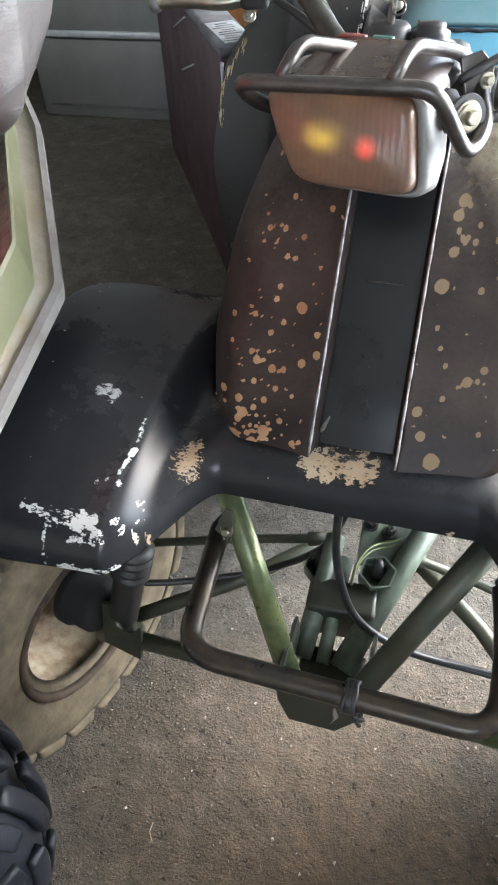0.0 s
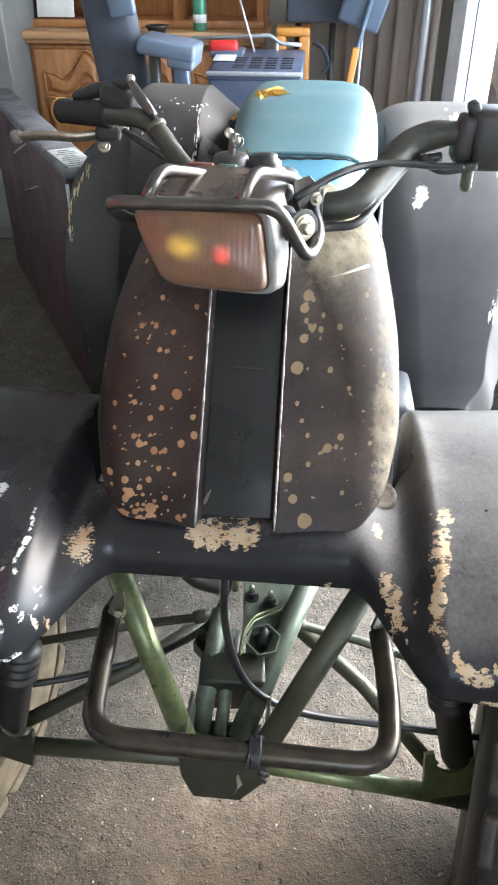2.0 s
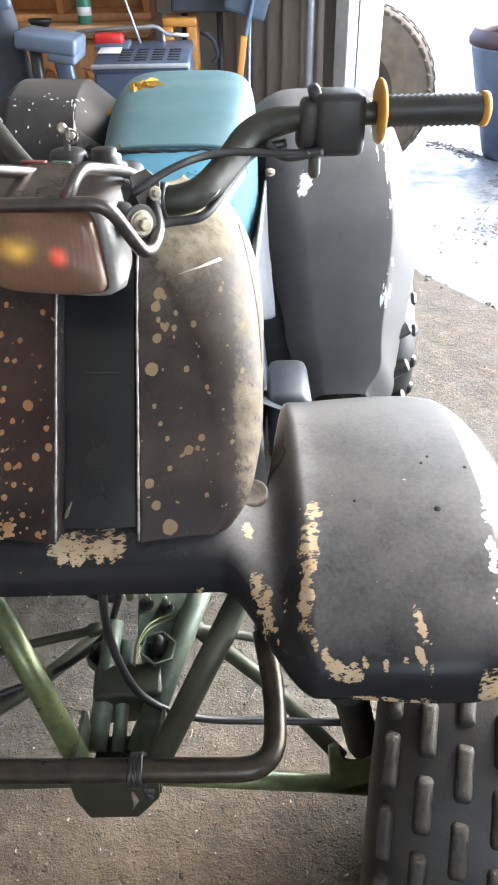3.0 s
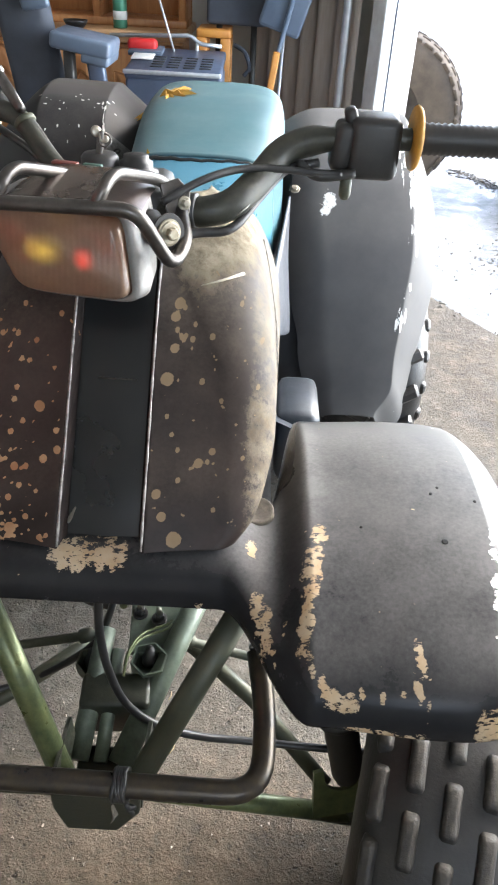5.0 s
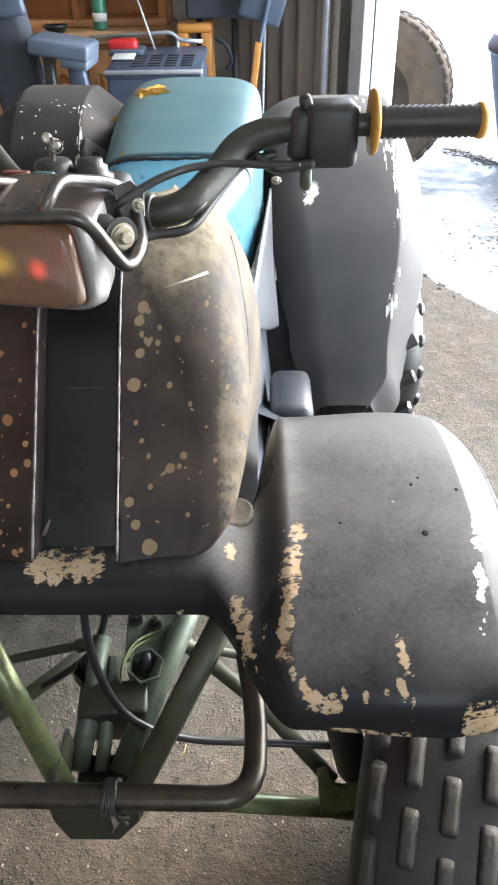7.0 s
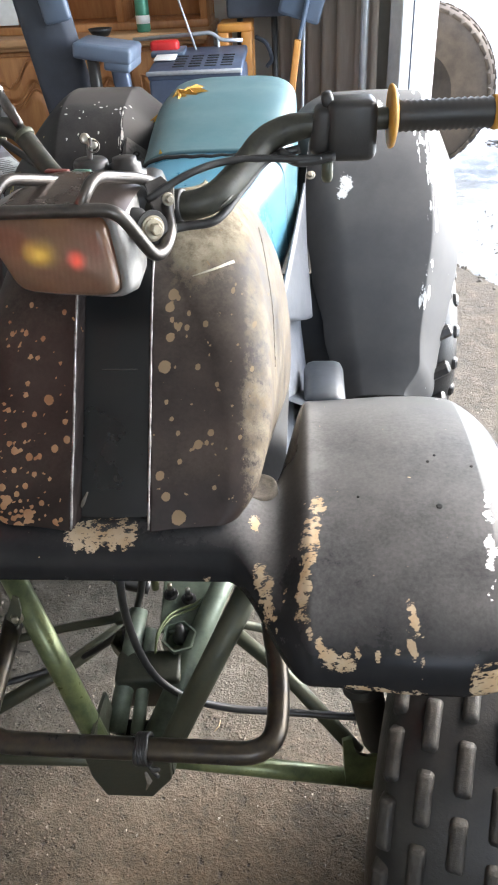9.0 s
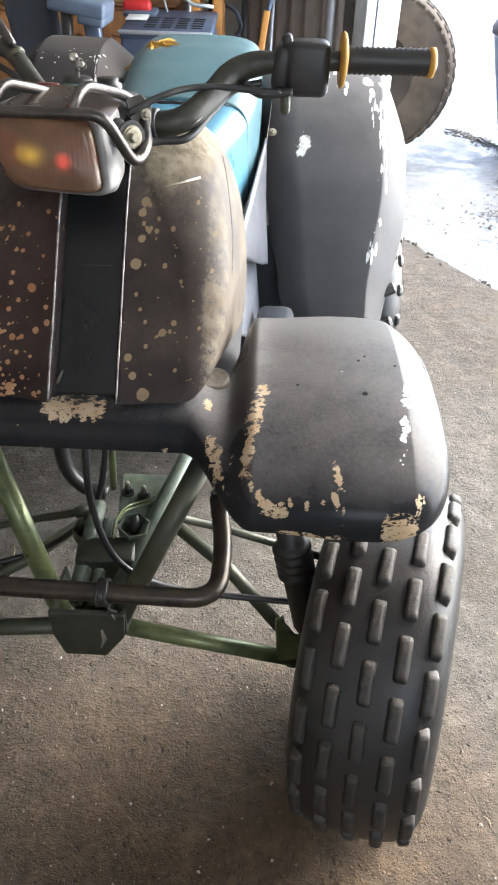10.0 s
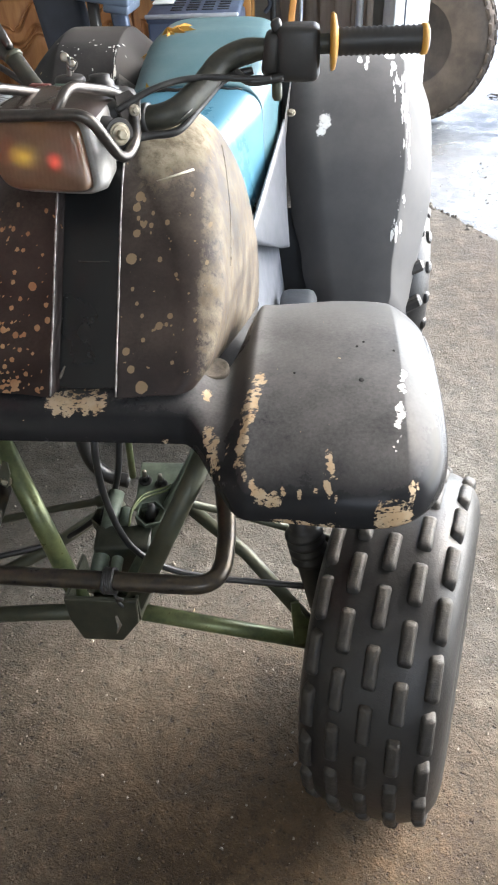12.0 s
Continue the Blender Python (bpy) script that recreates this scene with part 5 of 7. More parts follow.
def seat_fn(u, v):
    k = v * (len(SY) - 1)
    y, z, w = (curve(k, range(len(SY)), a) for a in (SY, SZ, SW))
    a = (u * 2 - 1) * 1.35
    off = interp(y, (0.7, 1.1), (0.0, 0.028))
    if abs(a) < 1:
        return Vector((off + w * math.sin(a * math.pi / 2), y, z - 0.055 * (1 - math.cos(a * math.pi / 2)) ** 1.8))
    d = (abs(a) - 1) / 0.35
    return Vector((off + math.copysign(w + interp(y, (0.6, 0.76, 1.0), (0.010, 0.024, 0.004)) * d, a), y - 0.02 * d, z - 0.055 - 0.12 * d))


SEAM_V = 0.4028
seat = part("seat", sheet(lambda u, v: seat_fn(u, SEAM_V + (1 - SEAM_V) * v) + Vector((0, 0, 0.004)), 80, 60), TEAL_VINYL, quad, "turquoise vinyl seat, torn along a seam")
solid(seat, 0.006)
solid(part("seat_nose", sheet(lambda u, v: seat_fn(u, SEAM_V * 1.03 * v), 80, 50), BLUE_VINYL, seat, "glossy blue front slope of the seat"), 0.004)


def on_seat(x, y, up=0.0):
    off = interp(y, (0.7, 1.1), (0.0, 0.028))
    a = max(-1.0, min(1.0, (x - off) / curve(y, SY, SW)))
    return Vector((x, y, curve(y, SY, SZ) - 0.055 * (1 - math.sqrt(1 - a * a)) ** 1.8 + up))


part("seam", tube([on_seat(-0.10 + 0.215 * k / 24, 0.962 - 0.012 * math.sin(k / 24 * 3.1) + 0.002 * math.sin(k * 1.7), 0.0004) for k in range(25)], [0.0055 - 0.0035 * k / 24 for k in range(25)], 8), BLACK_CABLE, seat, "open seam")
rng = random.Random(3)


def torn_flap(cx, cy, w, d, spikes, lift):
    """Ragged foam that has burst through the vinyl: a lumpy patch with tattered fingers."""
    bm = bmesh.new()
    rings = [[], [], []]
    n = spikes * 2
    for k in range(n):
        a = 2 * math.pi * k / n
        out = rng.uniform(0.7, 1.2) if k % 2 == 0 else rng.uniform(0.42, 0.75)
        for ring, (f, up) in enumerate(((0.35, rng.uniform(0.2, 0.9)), (0.7, rng.uniform(0.5, 1.0)), (1.0, 0.1))):
            x, y = cx + w * out * f * math.cos(a), cy + d * out * f * math.sin(a)
            z = curve(y, SY, SZ) - 0.055 * (1 - math.cos(min(1.0, abs(x - 0.028) / curve(y, SY, SW)) * math.pi / 2)) ** 1.8
            rings[ring].append(bm.verts.new((x, y, z + 0.006 + lift * up)))
    mid_v = bm.verts.new((cx, cy, curve(cy, SY, SZ) + 0.006 + lift * 0.3))
    for k in range(n):
        j = (k + 1) % n
        bm.faces.new((rings[0][k], rings[0][j], mid_v))
        for p, q in zip(rings, rings[1:]):
            bm.faces.new((p[k], q[k], q[j], p[j]))
    return bm


part("torn_foam", torn_flap(-0.072, 1.252, 0.062, 0.046, 17, 0.013), FOAM, seat, "yellow foam bursting from a tear", smooth=False)
part("torn_foam", torn_flap(-0.070, 0.970, 0.026, 0.006, 6, 0.003), FOAM, seat, "orange foam in the open seam", smooth=False)

# body between hood and seat
part("tank_cover", sheet(lambda u, v: Vector(((u * 2 - 1) * (0.10 - 0.02 * v), 0.36 + 0.24 * v, 0.905 - 0.10 * abs(u * 2 - 1) ** 2.5 - 0.09 * v)), 30, 14), BLACK_PLASTIC, quad, "black plastic cover behind the hood")
for s in (1, -1):
    part("side_panel", sheet(lambda u, v, s=s: Vector((s * (0.122 + 0.03 * v + 0.045 * u), 0.58 + 0.46 * u, 0.632 - 0.072 * u - 0.28 * v)), 16, 10), GREY_PLASTIC, quad, "grey plastic side panel")
    flap = [Vector((s * x, y, z)) for x, y, z in ((0.146, 0.635, 0.645), (0.190, 0.89, 0.527), (0.197, 1.04, 0.470), (0.190, 1.10, 0.725))]
    solid(part("side_flap", sheet(lambda u, v, q=flap, s=s: (q[0].lerp(q[3], u)).lerp(q[1].lerp(q[2], u), v) + Vector((s * 0.012 * math.sin(u * math.pi) * math.sin(v * 2.2), 0, 0)), 20, 12), PALE_SIDE, quad, "pale grey plastic flap beside the seat"), 0.004)
    part("foot_guard", sheet(lambda u, v, s=s: Vector((s * (0.14 + 0.09 * u), 0.72 + 0.22 * v, 0.46 - 0.10 * v - 0.04 * u)), 12, 10), FOOT_PLASTIC, quad, "blue-grey foot guard")
    part("foot_well", sheet(lambda u, v, s=s: Vector((s * (0.115 + 0.19 * u), 1.125 - 0.04 * v, 0.525 - 0.27 * v)), 12, 12), FOOT_PLASTIC, quad, "blue-grey wall of the foot well")
    part("foot_box", block(0.08, 0.16, 0.16, 0.02, Matrix.Translation((s * 0.225, 0.86, 0.34))), FOOT_PLASTIC, quad)
part("engine_block", block(0.23, 0.62, 0.40, 0.04, Matrix.Translation((0, 0.80, 0.52))), BLACK_PLASTIC, quad, "dark engine between the side panels")
for s in (1, -1):
    part("inner_fairing", sheet(lambda u, v, s=s: Vector((s * (0.135 + 0.028 * v), 0.20 + 0.42 * u, 0.640 - 0.05 * u - 0.05 * v)), 16, 6), DULL_BLACK, quad, "black fairing under the hood's flank")
part("rear_axle", rod((-0.45, 1.33, 0.27), (0.45, 1.33, 0.27), 0.02), DARK_FRAME, quad)
part("frame_rail", rod((-0.1, 0.62, 0.355), (-0.12, 1.35, 0.34), 0.014), DARK_FRAME, quad)
part("frame_rail", rod((0.1, 0.62, 0.355), (0.12, 1.35, 0.34), 0.014), DARK_FRAME, quad)

# ---- handlebar ----
BAR = [(-0.285, 0.540, 0.966), (-0.205, 0.475, 0.975), (-0.154, 0.430, 0.981), (-0.118, 0.400, 0.940), (-0.07, 0.350, 0.922), (0.0, 0.318, 0.926), (0.062, 0.306, 0.929), (0.094, 0.350, 0.951), (0.114, 0.376, 0.972), (0.142, 0.386, 0.981), (0.20, 0.390, 0.984), (0.30, 0.392, 0.987)]
bar_path = fillet([(x - CX, y, z) for x, y, z in BAR], 0.03)
bar = part("handlebar", tube(bar_path, [0.0105 + 0.0035 * interp(p.x + CX, (-0.08, 0.0, 0.14, 0.17), (0.0, 1.0, 1.0, 0.0)) for p in bar_path], 20), BAR_PAINT, quad, "bent tubular handlebar in dark olive paint")
part("bar_collar", lathe([(0.0135, -0.004), (0.0165, -0.003), (0.0165, 0.003), (0.0135, 0.004)], 24, m=Matrix.Translation((0.034 - CX, 0.311, 0.928)) @ Vector((0.06, -0.012, 0.002)).to_track_quat("Z", "Y").to_matrix().to_4x4()), BLACK_PLASTIC, bar, "dark clamp ring")
part("bar_scratch", tube([(0.075 - CX, 0.303, 0.929), (0.083 - CX, 0.313, 0.934), (0.090 - CX, 0.324, 0.940)], [0.0004, 0.0011, 0.0004], 6), SILVER_EDGE, bar, "bright scratch on the bar")
GRIP = Matrix.Translation((0.241 - CX, 0.388, 0.987)) @ Euler((0, radians(90), radians(2))).to_matrix().to_4x4()
prof = []
for k in range(31):
    prof += [(0.0142 + (0.0011 if k % 2 else -0.0006), 0.006 + k * 0.0031)]
part("grip", lathe([(0.0120, 0.004)] + prof + [(0.0155, 0.101), (0.0155, 0.106), (0.011, 0.108)], 24, m=GRIP), BLACK_PLASTIC, bar, "ribbed black rubber grip")
part("grip_end", lathe([(0.0157, 0.099), (0.0164, 0.102), (0.0157, 0.106)], 24, m=GRIP), YELLOW_RUBBER, bar, "orange-yellow end ring of the grip")
part("grip_flange", lathe([(0.0120, -0.003), (0.029, -0.002), (0.030, 0.0), (0.028, 0.003), (0.016, 0.006)], 32, m=GRIP), YELLOW_RUBBER, bar, "orange-yellow grip flange")
part("switch_box", block(0.050, 0.045, 0.058, 0.009, Matrix.Translation((0.202 - CX, 0.392, 0.977)), seg=3), BLACK_PLASTIC, bar, "black throttle switch box")
part("lever_clamp", block(0.020, 0.034, 0.046, 0.007, Matrix.Translation((0.172 - CX, 0.388, 0.977)) @ Euler((0, radians(8), 0)).to_matrix().to_4x4(), seg=3), BLACK_PLASTIC, bar, "black lever clamp")
part("switch_lug", block(0.012, 0.02, 0.016, 0.004, Matrix.Translation((0.178 - CX, 0.388, 1.004)) @ Euler((0, radians(-20), 0)).to_matrix().to_4x4()), BLACK_PLASTIC, bar)
part("throttle_lever", tube(smooth_path([(0.185 - CX, 0.372, 0.955), (0.15 - CX, 0.362, 0.953), (0.13 - CX, 0.368, 0.962)]), 0.005, 10), BLACK_PLASTIC, bar)
part("cable_stop", lathe([(0.004, 0), (0.006, 0.004), (0.006, 0.018), (0.004, 0.022)], 12, m=Matrix.Translation((0.178 - CX, 0.372, 0.952)) @ Euler((radians(180), 0, 0)).to_matrix().to_4x4()), DARK_FRAME, bar)
DARK_RUBBER = surface("matt_black_rubber", (0.01, 0.01, 0.01), (0.02, 0.019, 0.018), 60, (0.6, 0.8), 0, 0.2, 260)
# left end: clutch perch, lever and switches
LGRIP = Matrix.Translation((-0.212 - CX, 0.482, 0.9745)) @ Vector((-0.080, 0.065, -0.009)).to_track_quat("Z", "Y").to_matrix().to_4x4()
part("grip", lathe([(0.0125, 0.0)] + [(0.0136 + (0.001 if k % 2 else -0.0005), 0.004 + k * 0.0028) for k in range(34)] + [(0.0150, 0.100), (0.011, 0.104)], 24, m=LGRIP), DARK_RUBBER, bar, "ribbed black rubber grip")
part("grip_end", lathe([(0.0148, 0.099), (0.0155, 0.100), (0.0155, 0.102), (0.0148, 0.103)], 24, m=LGRIP), YELLOW_RUBBER, bar, "yellow end ring of the grip")
part("perch", block(0.030, 0.030, 0.018, 0.005, Matrix.Translation((-0.222 - CX, 0.500, 0.952)) @ Euler((0, 0, radians(12))).to_matrix().to_4x4()), DARK_RUBBER, bar, "dark worn lever perch")
part("brake_lever", tube(smooth_path([(-0.228 - CX, 0.498, 0.95), (-0.255 - CX, 0.486, 0.948), (-0.29 - CX, 0.483, 0.95), (-0.328 - CX, 0.486, 0.947)]), 0.0045, 10, flat=1.6), BOLT_STEEL, bar, "bare metal brake lever")
part("lever_ball", lathe([(0.001, -0.008), (0.006, -0.006), (0.0085, 0), (0.006, 0.006), (0.001, 0.008)], 16, m=Matrix.Translation((-0.330 - CX, 0.486, 0.947))), CHROME, bar)
part("cylinder_arm", tube([(-0.182 - CX, 0.472, 1.009), (-0.205 - CX, 0.490, 1.003), (-0.235 - CX, 0.508, 0.995), (-0.265 - CX, 0.528, 0.985)], [0.005, 0.0075, 0.0085, 0.006], 12), DARK_RUBBER, bar, "black master cylinder arm")
part("cylinder_body", block(0.055, 0.03, 0.026, 0.008, Matrix.Translation((-0.196 - CX, 0.478, 0.990)) @ Euler((0, radians(12), radians(-38))).to_matrix().to_4x4()), DARK_RUBBER, bar, "black master cylinder")
part("stay", tube([(-0.182 - CX, 0.470, 1.010), (-0.168 - CX, 0.447, 0.999), (-0.150 - CX, 0.422, 0.986)], [0.0045, 0.006, 0.005], 12), GUARD_STEEL, bar, "bare metal stay of the lever")
part("stay_tip", lathe([(0.001, -0.005), (0.004, -0.003), (0.0052, 0.001), (0.003, 0.005)], 12, m=Matrix.Translation((-0.183 - CX, 0.471, 1.013))), SILVER_EDGE, bar)
part("clamp_band", lathe([(0.0103, -0.003), (0.0116, -0.002), (0.0116, 0.002), (0.0103, 0.003)], 20, m=Matrix.Translation((-0.148 - CX, 0.425, 0.974)) @ Vector((0.036, -0.028, -0.043)).to_track_quat("Z", "Y").to_matrix().to_4x4()), DARK_FRAME, bar, "dark clamp band")
part("worn_flank", tube([(-0.140 - CX + 0.007, 0.417, 0.969), (-0.118 - CX + 0.0085, 0.400, 0.942), (-0.108 - CX + 0.0085, 0.396, 0.932)], 0.0034, 8), SILVER_EDGE, bar, "bare worn flank of the bar")
for k, (x, y, z) in enumerate(((-0.213, 0.505, 0.979), (-0.228, 0.495, 0.936), (-0.205, 0.50, 0.955), (-0.24, 0.50, 0.966))):
    part("bolt", bolt_head((x - CX, y, z), (0.2, -0.8, 0.5), 0.0042 if k else 0.0034, 0.008), BOLT_STEEL if k else YELLOW_RUBBER, bar, smooth=False)
part("clamp", block(0.075, 0.05, 0.035, 0.008, Matrix.Translation((0.0, 0.335, 0.915))), DARK_FRAME, bar)
part("clamp_knob", lathe([(0.02, 0), (0.021, 0.012), (0.016, 0.014), (0.016, 0.02), (0.012, 0.022), (0.012, 0.026), (0.004, 0.027)], 24, m=Matrix.Translation((-0.024 - CX, 0.350, 0.940))), BLACK_PLASTIC, quad, "black round cap")
part("key_housing", lathe([(0.022, -0.02), (0.022, 0.0), (0.0185, 0.004), (0.0175, 0.020), (0.015, 0.023), (0.006, 0.024)], 28, m=Matrix.Translation((-0.058 - CX, 0.348, 0.943))), BLACK_PLASTIC, quad, "ignition lock")
key = part("ignition_key", block(0.0035, 0.010, 0.030, 0.0014, Matrix.Translation((-0.057 - CX, 0.346, 0.972)) @ Euler((0, radians(8), radians(35))).to_matrix().to_4x4()), CHROME, quad, "small flat key in the lock")
for dx, dz in ((-0.0032, 0.002), (0.0036, -0.003)):
    part("key_bow", lathe([(0.0016, -0.0012), (0.0044, -0.0012), (0.0052, 0), (0.0044, 0.0012), (0.0016, 0.0012)], 18, m=Matrix.Translation((-0.056 - CX + dx, 0.345, 0.984 + dz)) @ Euler((radians(72), 0, radians(28))).to_matrix().to_4x4()), BOLT_STEEL, key, "pale worn key bow")
part("key_ring", tube([(-0.051 - CX + 0.0055 * math.cos(a), 0.342 + 0.003 * math.sin(a), 0.979 + 0.005 * math.sin(a)) for a in (2 * math.pi * k / 20 for k in range(21))], 0.0009, 8), GUARD_STEEL, key, "thin steel ring")
part("throttle_cable", tube(smooth_path([(0.009 - CX, 0.280, 0.944), (0.042 - CX, 0.305, 0.958), (0.074 - CX, 0.330, 0.963), (0.11 - CX, 0.348, 0.961), (0.140 - CX, 0.358, 0.957), (0.172 - CX, 0.366, 0.955)]), 0.0036, 10), BLACK_CABLE, quad, "black throttle cable")
part("cable", tube(smooth_path([(0.012 - CX, 0.272, 0.915), (0.040 - CX, 0.290, 0.915), (0.070 - CX, 0.305, 0.916), (0.094 - CX, 0.340, 0.935), (0.118 - CX, 0.368, 0.955), (0.150 - CX, 0.376, 0.962)]), 0.0045, 10), BLACK_CABLE, quad)
part("cable", tube(smooth_path([(-0.09 - CX, 0.36, 0.93), (-0.14 - CX, 0.42, 0.945), (-0.2 - CX, 0.49, 0.955)]), 0.004, 10), BLACK_CABLE, quad)
part("dash_panel", block(0.11, 0.09, 0.05, 0.012, Matrix.Translation((-0.045 - CX, 0.35, 0.922))), BLACK_PLASTIC, quad, "black dash box behind the headlight")
part("lamp_bracket", slab([(0.0, -0.016), (0.020, -0.012), (0.024, 0.008), (0.014, 0.020), (-0.004, 0.016)], -0.002, 0.002, bevel=0.001, m=Matrix.Translation((0.012 - CX, 0.285, 0.942)) @ Euler((radians(70), 0, radians(30))).to_matrix().to_4x4()), GUARD_STEEL, quad, "bent steel lamp bracket", smooth=False)
part("bracket_bolt", bolt_head((0.028 - CX, 0.281, 0.944), (0.5, -0.8, 0.2), 0.0036, 0.006), BOLT_STEEL, quad, smooth=False)
# wire knot on the bumper
rng = random.Random(8)
wind = [(0.0 - CX + 0.010 * (k / 60 - 0.5) + 0.002 * math.sin(k * 0.9), -0.004 + 0.0135 * math.cos(k * 0.62), 0.511 + 0.0135 * math.sin(k * 0.62)) for k in range(61)]
wind += [(0.006 - CX, -0.014, 0.496), (0.012 - CX, -0.010, 0.486), (0.004 - CX, -0.006, 0.480), (0.010 - CX, -0.008, 0.470)]
bm = tube(smooth_path(wind, 3), 0.0024, 6)
part("wire_tie", bm, BLACK_CABLE, quad, "black wire tied round the bumper")

# ---- the other vehicle, parked close beside ----
OLIVE = surface("olive_plastic_dusty", (0.075, 0.080, 0.035), (0.11, 0.112, 0.062), 12, (0.4, 0.6), 0, 0.2, 200, dust=(0.2, (0.2, 0.17, 0.12)))
LIP_GREY = surface("scuffed_grey_lip", (0.15, 0.147, 0.142), (0.095, 0.09, 0.08), 24, (0.5, 0.7), 0, 0.15)
PALE_PANEL = surface("pale_grey_panel", (0.3, 0.295, 0.28), (0.24, 0.23, 0.205), 8, (0.5, 0.65), 0, 0.12)
SHELF_DIRT = surface("stained_grey_plastic", (0.125, 0.118, 0.10), (0.115, 0.098, 0.055), 22, (0.6, 0.8), 0, 0.25, 160, dust=(0.35, (0.28, 0.24, 0.17)))
MUD = surface("dried_brown_mud", (0.075, 0.066, 0.048), (0.19, 0.175, 0.135), 45, (0.85, 0.95), 0, 0.5, 200, 0.004)
VINYL_BROWN = surface("wrinkled_brown_vinyl", (0.055, 0.049, 0.048), (0.095, 0.085, 0.08), 26, (0.5, 0.65), 0, 0.5, 95, 0.003, stretch=(0.6, 0.6, 1.6))
RED_PLASTIC = surface("red_polythene", (0.36, 0.024, 0.011), (0.27, 0.012, 0.007), 14, (0.5, 0.75), 0, 0.4, 38, stretch=(1, 1, 0.4), dust=(0.12, (0.4, 0.1, 0.06)))
RED_PLASTIC.node_tree.nodes["Principled BSDF"].inputs["Specular IOR Level"].default_value = 0.15

other = thing("utility_quad", "olive quad with a dusty grey-lipped mudguard, parked alongside", "quad bike", -0.55, 0.1, 0)
ox, oy = 0.55, -0.1
# outline of the mudguard: the front edge, its corner, the long side and the rear bend
LIP = [(-0.95, -0.215, 0.70), (-0.322, -0.141, 0.742), (-0.271, -0.090, 0.760), (-0.290, 0.136, 0.810), (-0.438, 0.383, 0.850), (-0.62, 0.62, 0.86)]
RIDGE = [(-0.95, -0.165, 0.75), (-0.333, -0.104, 0.787), (-0.290, -0.080, 0.797), (-0.308, 0.114, 0.858), (-0.452, 0.345, 0.875), (-0.64, 0.58, 0.885)]


def outline(pts, r, n=5):
    """The outline with rounded corners, in short even steps along each straight run."""
    raw = fillet([(x + ox, y + oy, z) for x, y, z in pts], r, n)
    out = [raw[0]]
    for a, b_ in zip(raw, raw[1:]):
        steps = 14 if (b_ - a).length > 0.08 else 1
        out += [a.lerp(b_, (k + 1) / steps) for k in range(steps)]
    return out


lip, ridge = outline(LIP, 0.008), outline(RIDGE, 0.006)
centre = Vector((-0.62 + ox, 0.12 + oy, 0.83))


def inward(p, k, dz):
    q = p.lerp(centre, k)
    return Vector((q.x, q.y, p.z + dz))


def band(rows, mat, name, label="", parent=other, smooth=False):
    bm = bmesh.new()
    g = [[bm.verts.new(p) for p in r] for r in rows]
    for a, b in zip(g, g[1:]):
        for k in range(len(a) - 1):
            bm.faces.new((a[k], a[k + 1], b[k + 1], b[k]))
    ob = part(name, bm, mat, parent, label, smooth)
    return ob


band([[p + Vector((0, 0, -0.012)) for p in lip], lip, [inward(p, 0.02, 0.003) for p in lip]], LIP_GREY, "mudguard_lip", "pale scuffed grey lip")
shelf = [Vector((a.x + (c.x - a.x) * 0.80, a.y + (c.y - a.y) * 0.80, a.z + (c.z - a.z) * 0.20)) for a, c in zip(lip, ridge)]
band([[inward(p, 0.02, 0.003) for p in lip], [inward(p, 0.035, 0.001) for p in lip], shelf], SHELF_DIRT, "mudguard_shelf", "stained grey ledge of the mudguard", smooth=True)
band([shelf, [a.lerp(c, 0.85) for a, c in zip(shelf, ridge)], ridge], OLIVE, "mudguard", "olive mudguard step streaked with dust", smooth=True)
band([ridge, [inward(p, 0.008, 0.003) for p in ridge], [inward(p, 0.018, -0.002) for p in ridge]], OLIVE, "mudguard_ridge", "worn olive ridge")
rng = random.Random(4)
torn = [0.12 + 0.012 * math.sin(k * 0.7) + (rng.choice((-0.03, 0.07)) if rng.random() < 0.18 else 0.0) for k in range(len(ridge))]
band([[inward(p, 0.018, -0.002) for p in ridge], [inward(p, 0.06, -0.010) for p in ridge], [inward(p, 0.25, -0.014) for p in ridge]], MUD, "mud_gutter", "gutter caked with dried mud", smooth=True)
band([[inward(p, k, -0.012) for p, k in zip(ridge, torn)], [inward(p, k + 0.01, -0.006) for p, k in zip(ridge, torn)], [inward(p, 0.6, -0.006) for p in ridge], [inward(p, 1.0, 0.0) for p in ridge]], PALE_PANEL, "inner_panel", "pale grey plastic inner panel with a torn edge", smooth=True)
band([[p + Vector((0, 0, -0.012)) for p in lip], [inward(p, 0.30, -0.045) for p in lip]], DULL_BLACK, "mudguard_underside")


def seat2(u, v):
    a = u * 2 * math.pi
    c, s_ = math.cos(a), math.sin(a)
    w = 0.085 + 0.02 * min(1, v * 3)
    nose_k = min(1.0, 0.02 + (v * 14) ** 0.45)
    x = math.copysign(abs(c) ** 0.6, c) * w * nose_k
    z = math.copysign(abs(s_) ** 0.65, s_) * 0.085 * nose_k
    wr = 0.0035 * math.sin(z * 260 + 7 * noise.noise(Vector((x * 14, v * 14, z * 6)))) * max(0, 1 - v * 4) * (0.5 - 0.5 * s_) + 0.003 * noise.noise(Vector((x * 22, v * 30, z * 22)))
    return Vector((-0.392 + ox + x + wr - 0.42 * v, 0.165 + oy + 0.85 * v - wr + 0.02 * z / 0.085, 1.002 + z - 0.02 * (1 - v)))


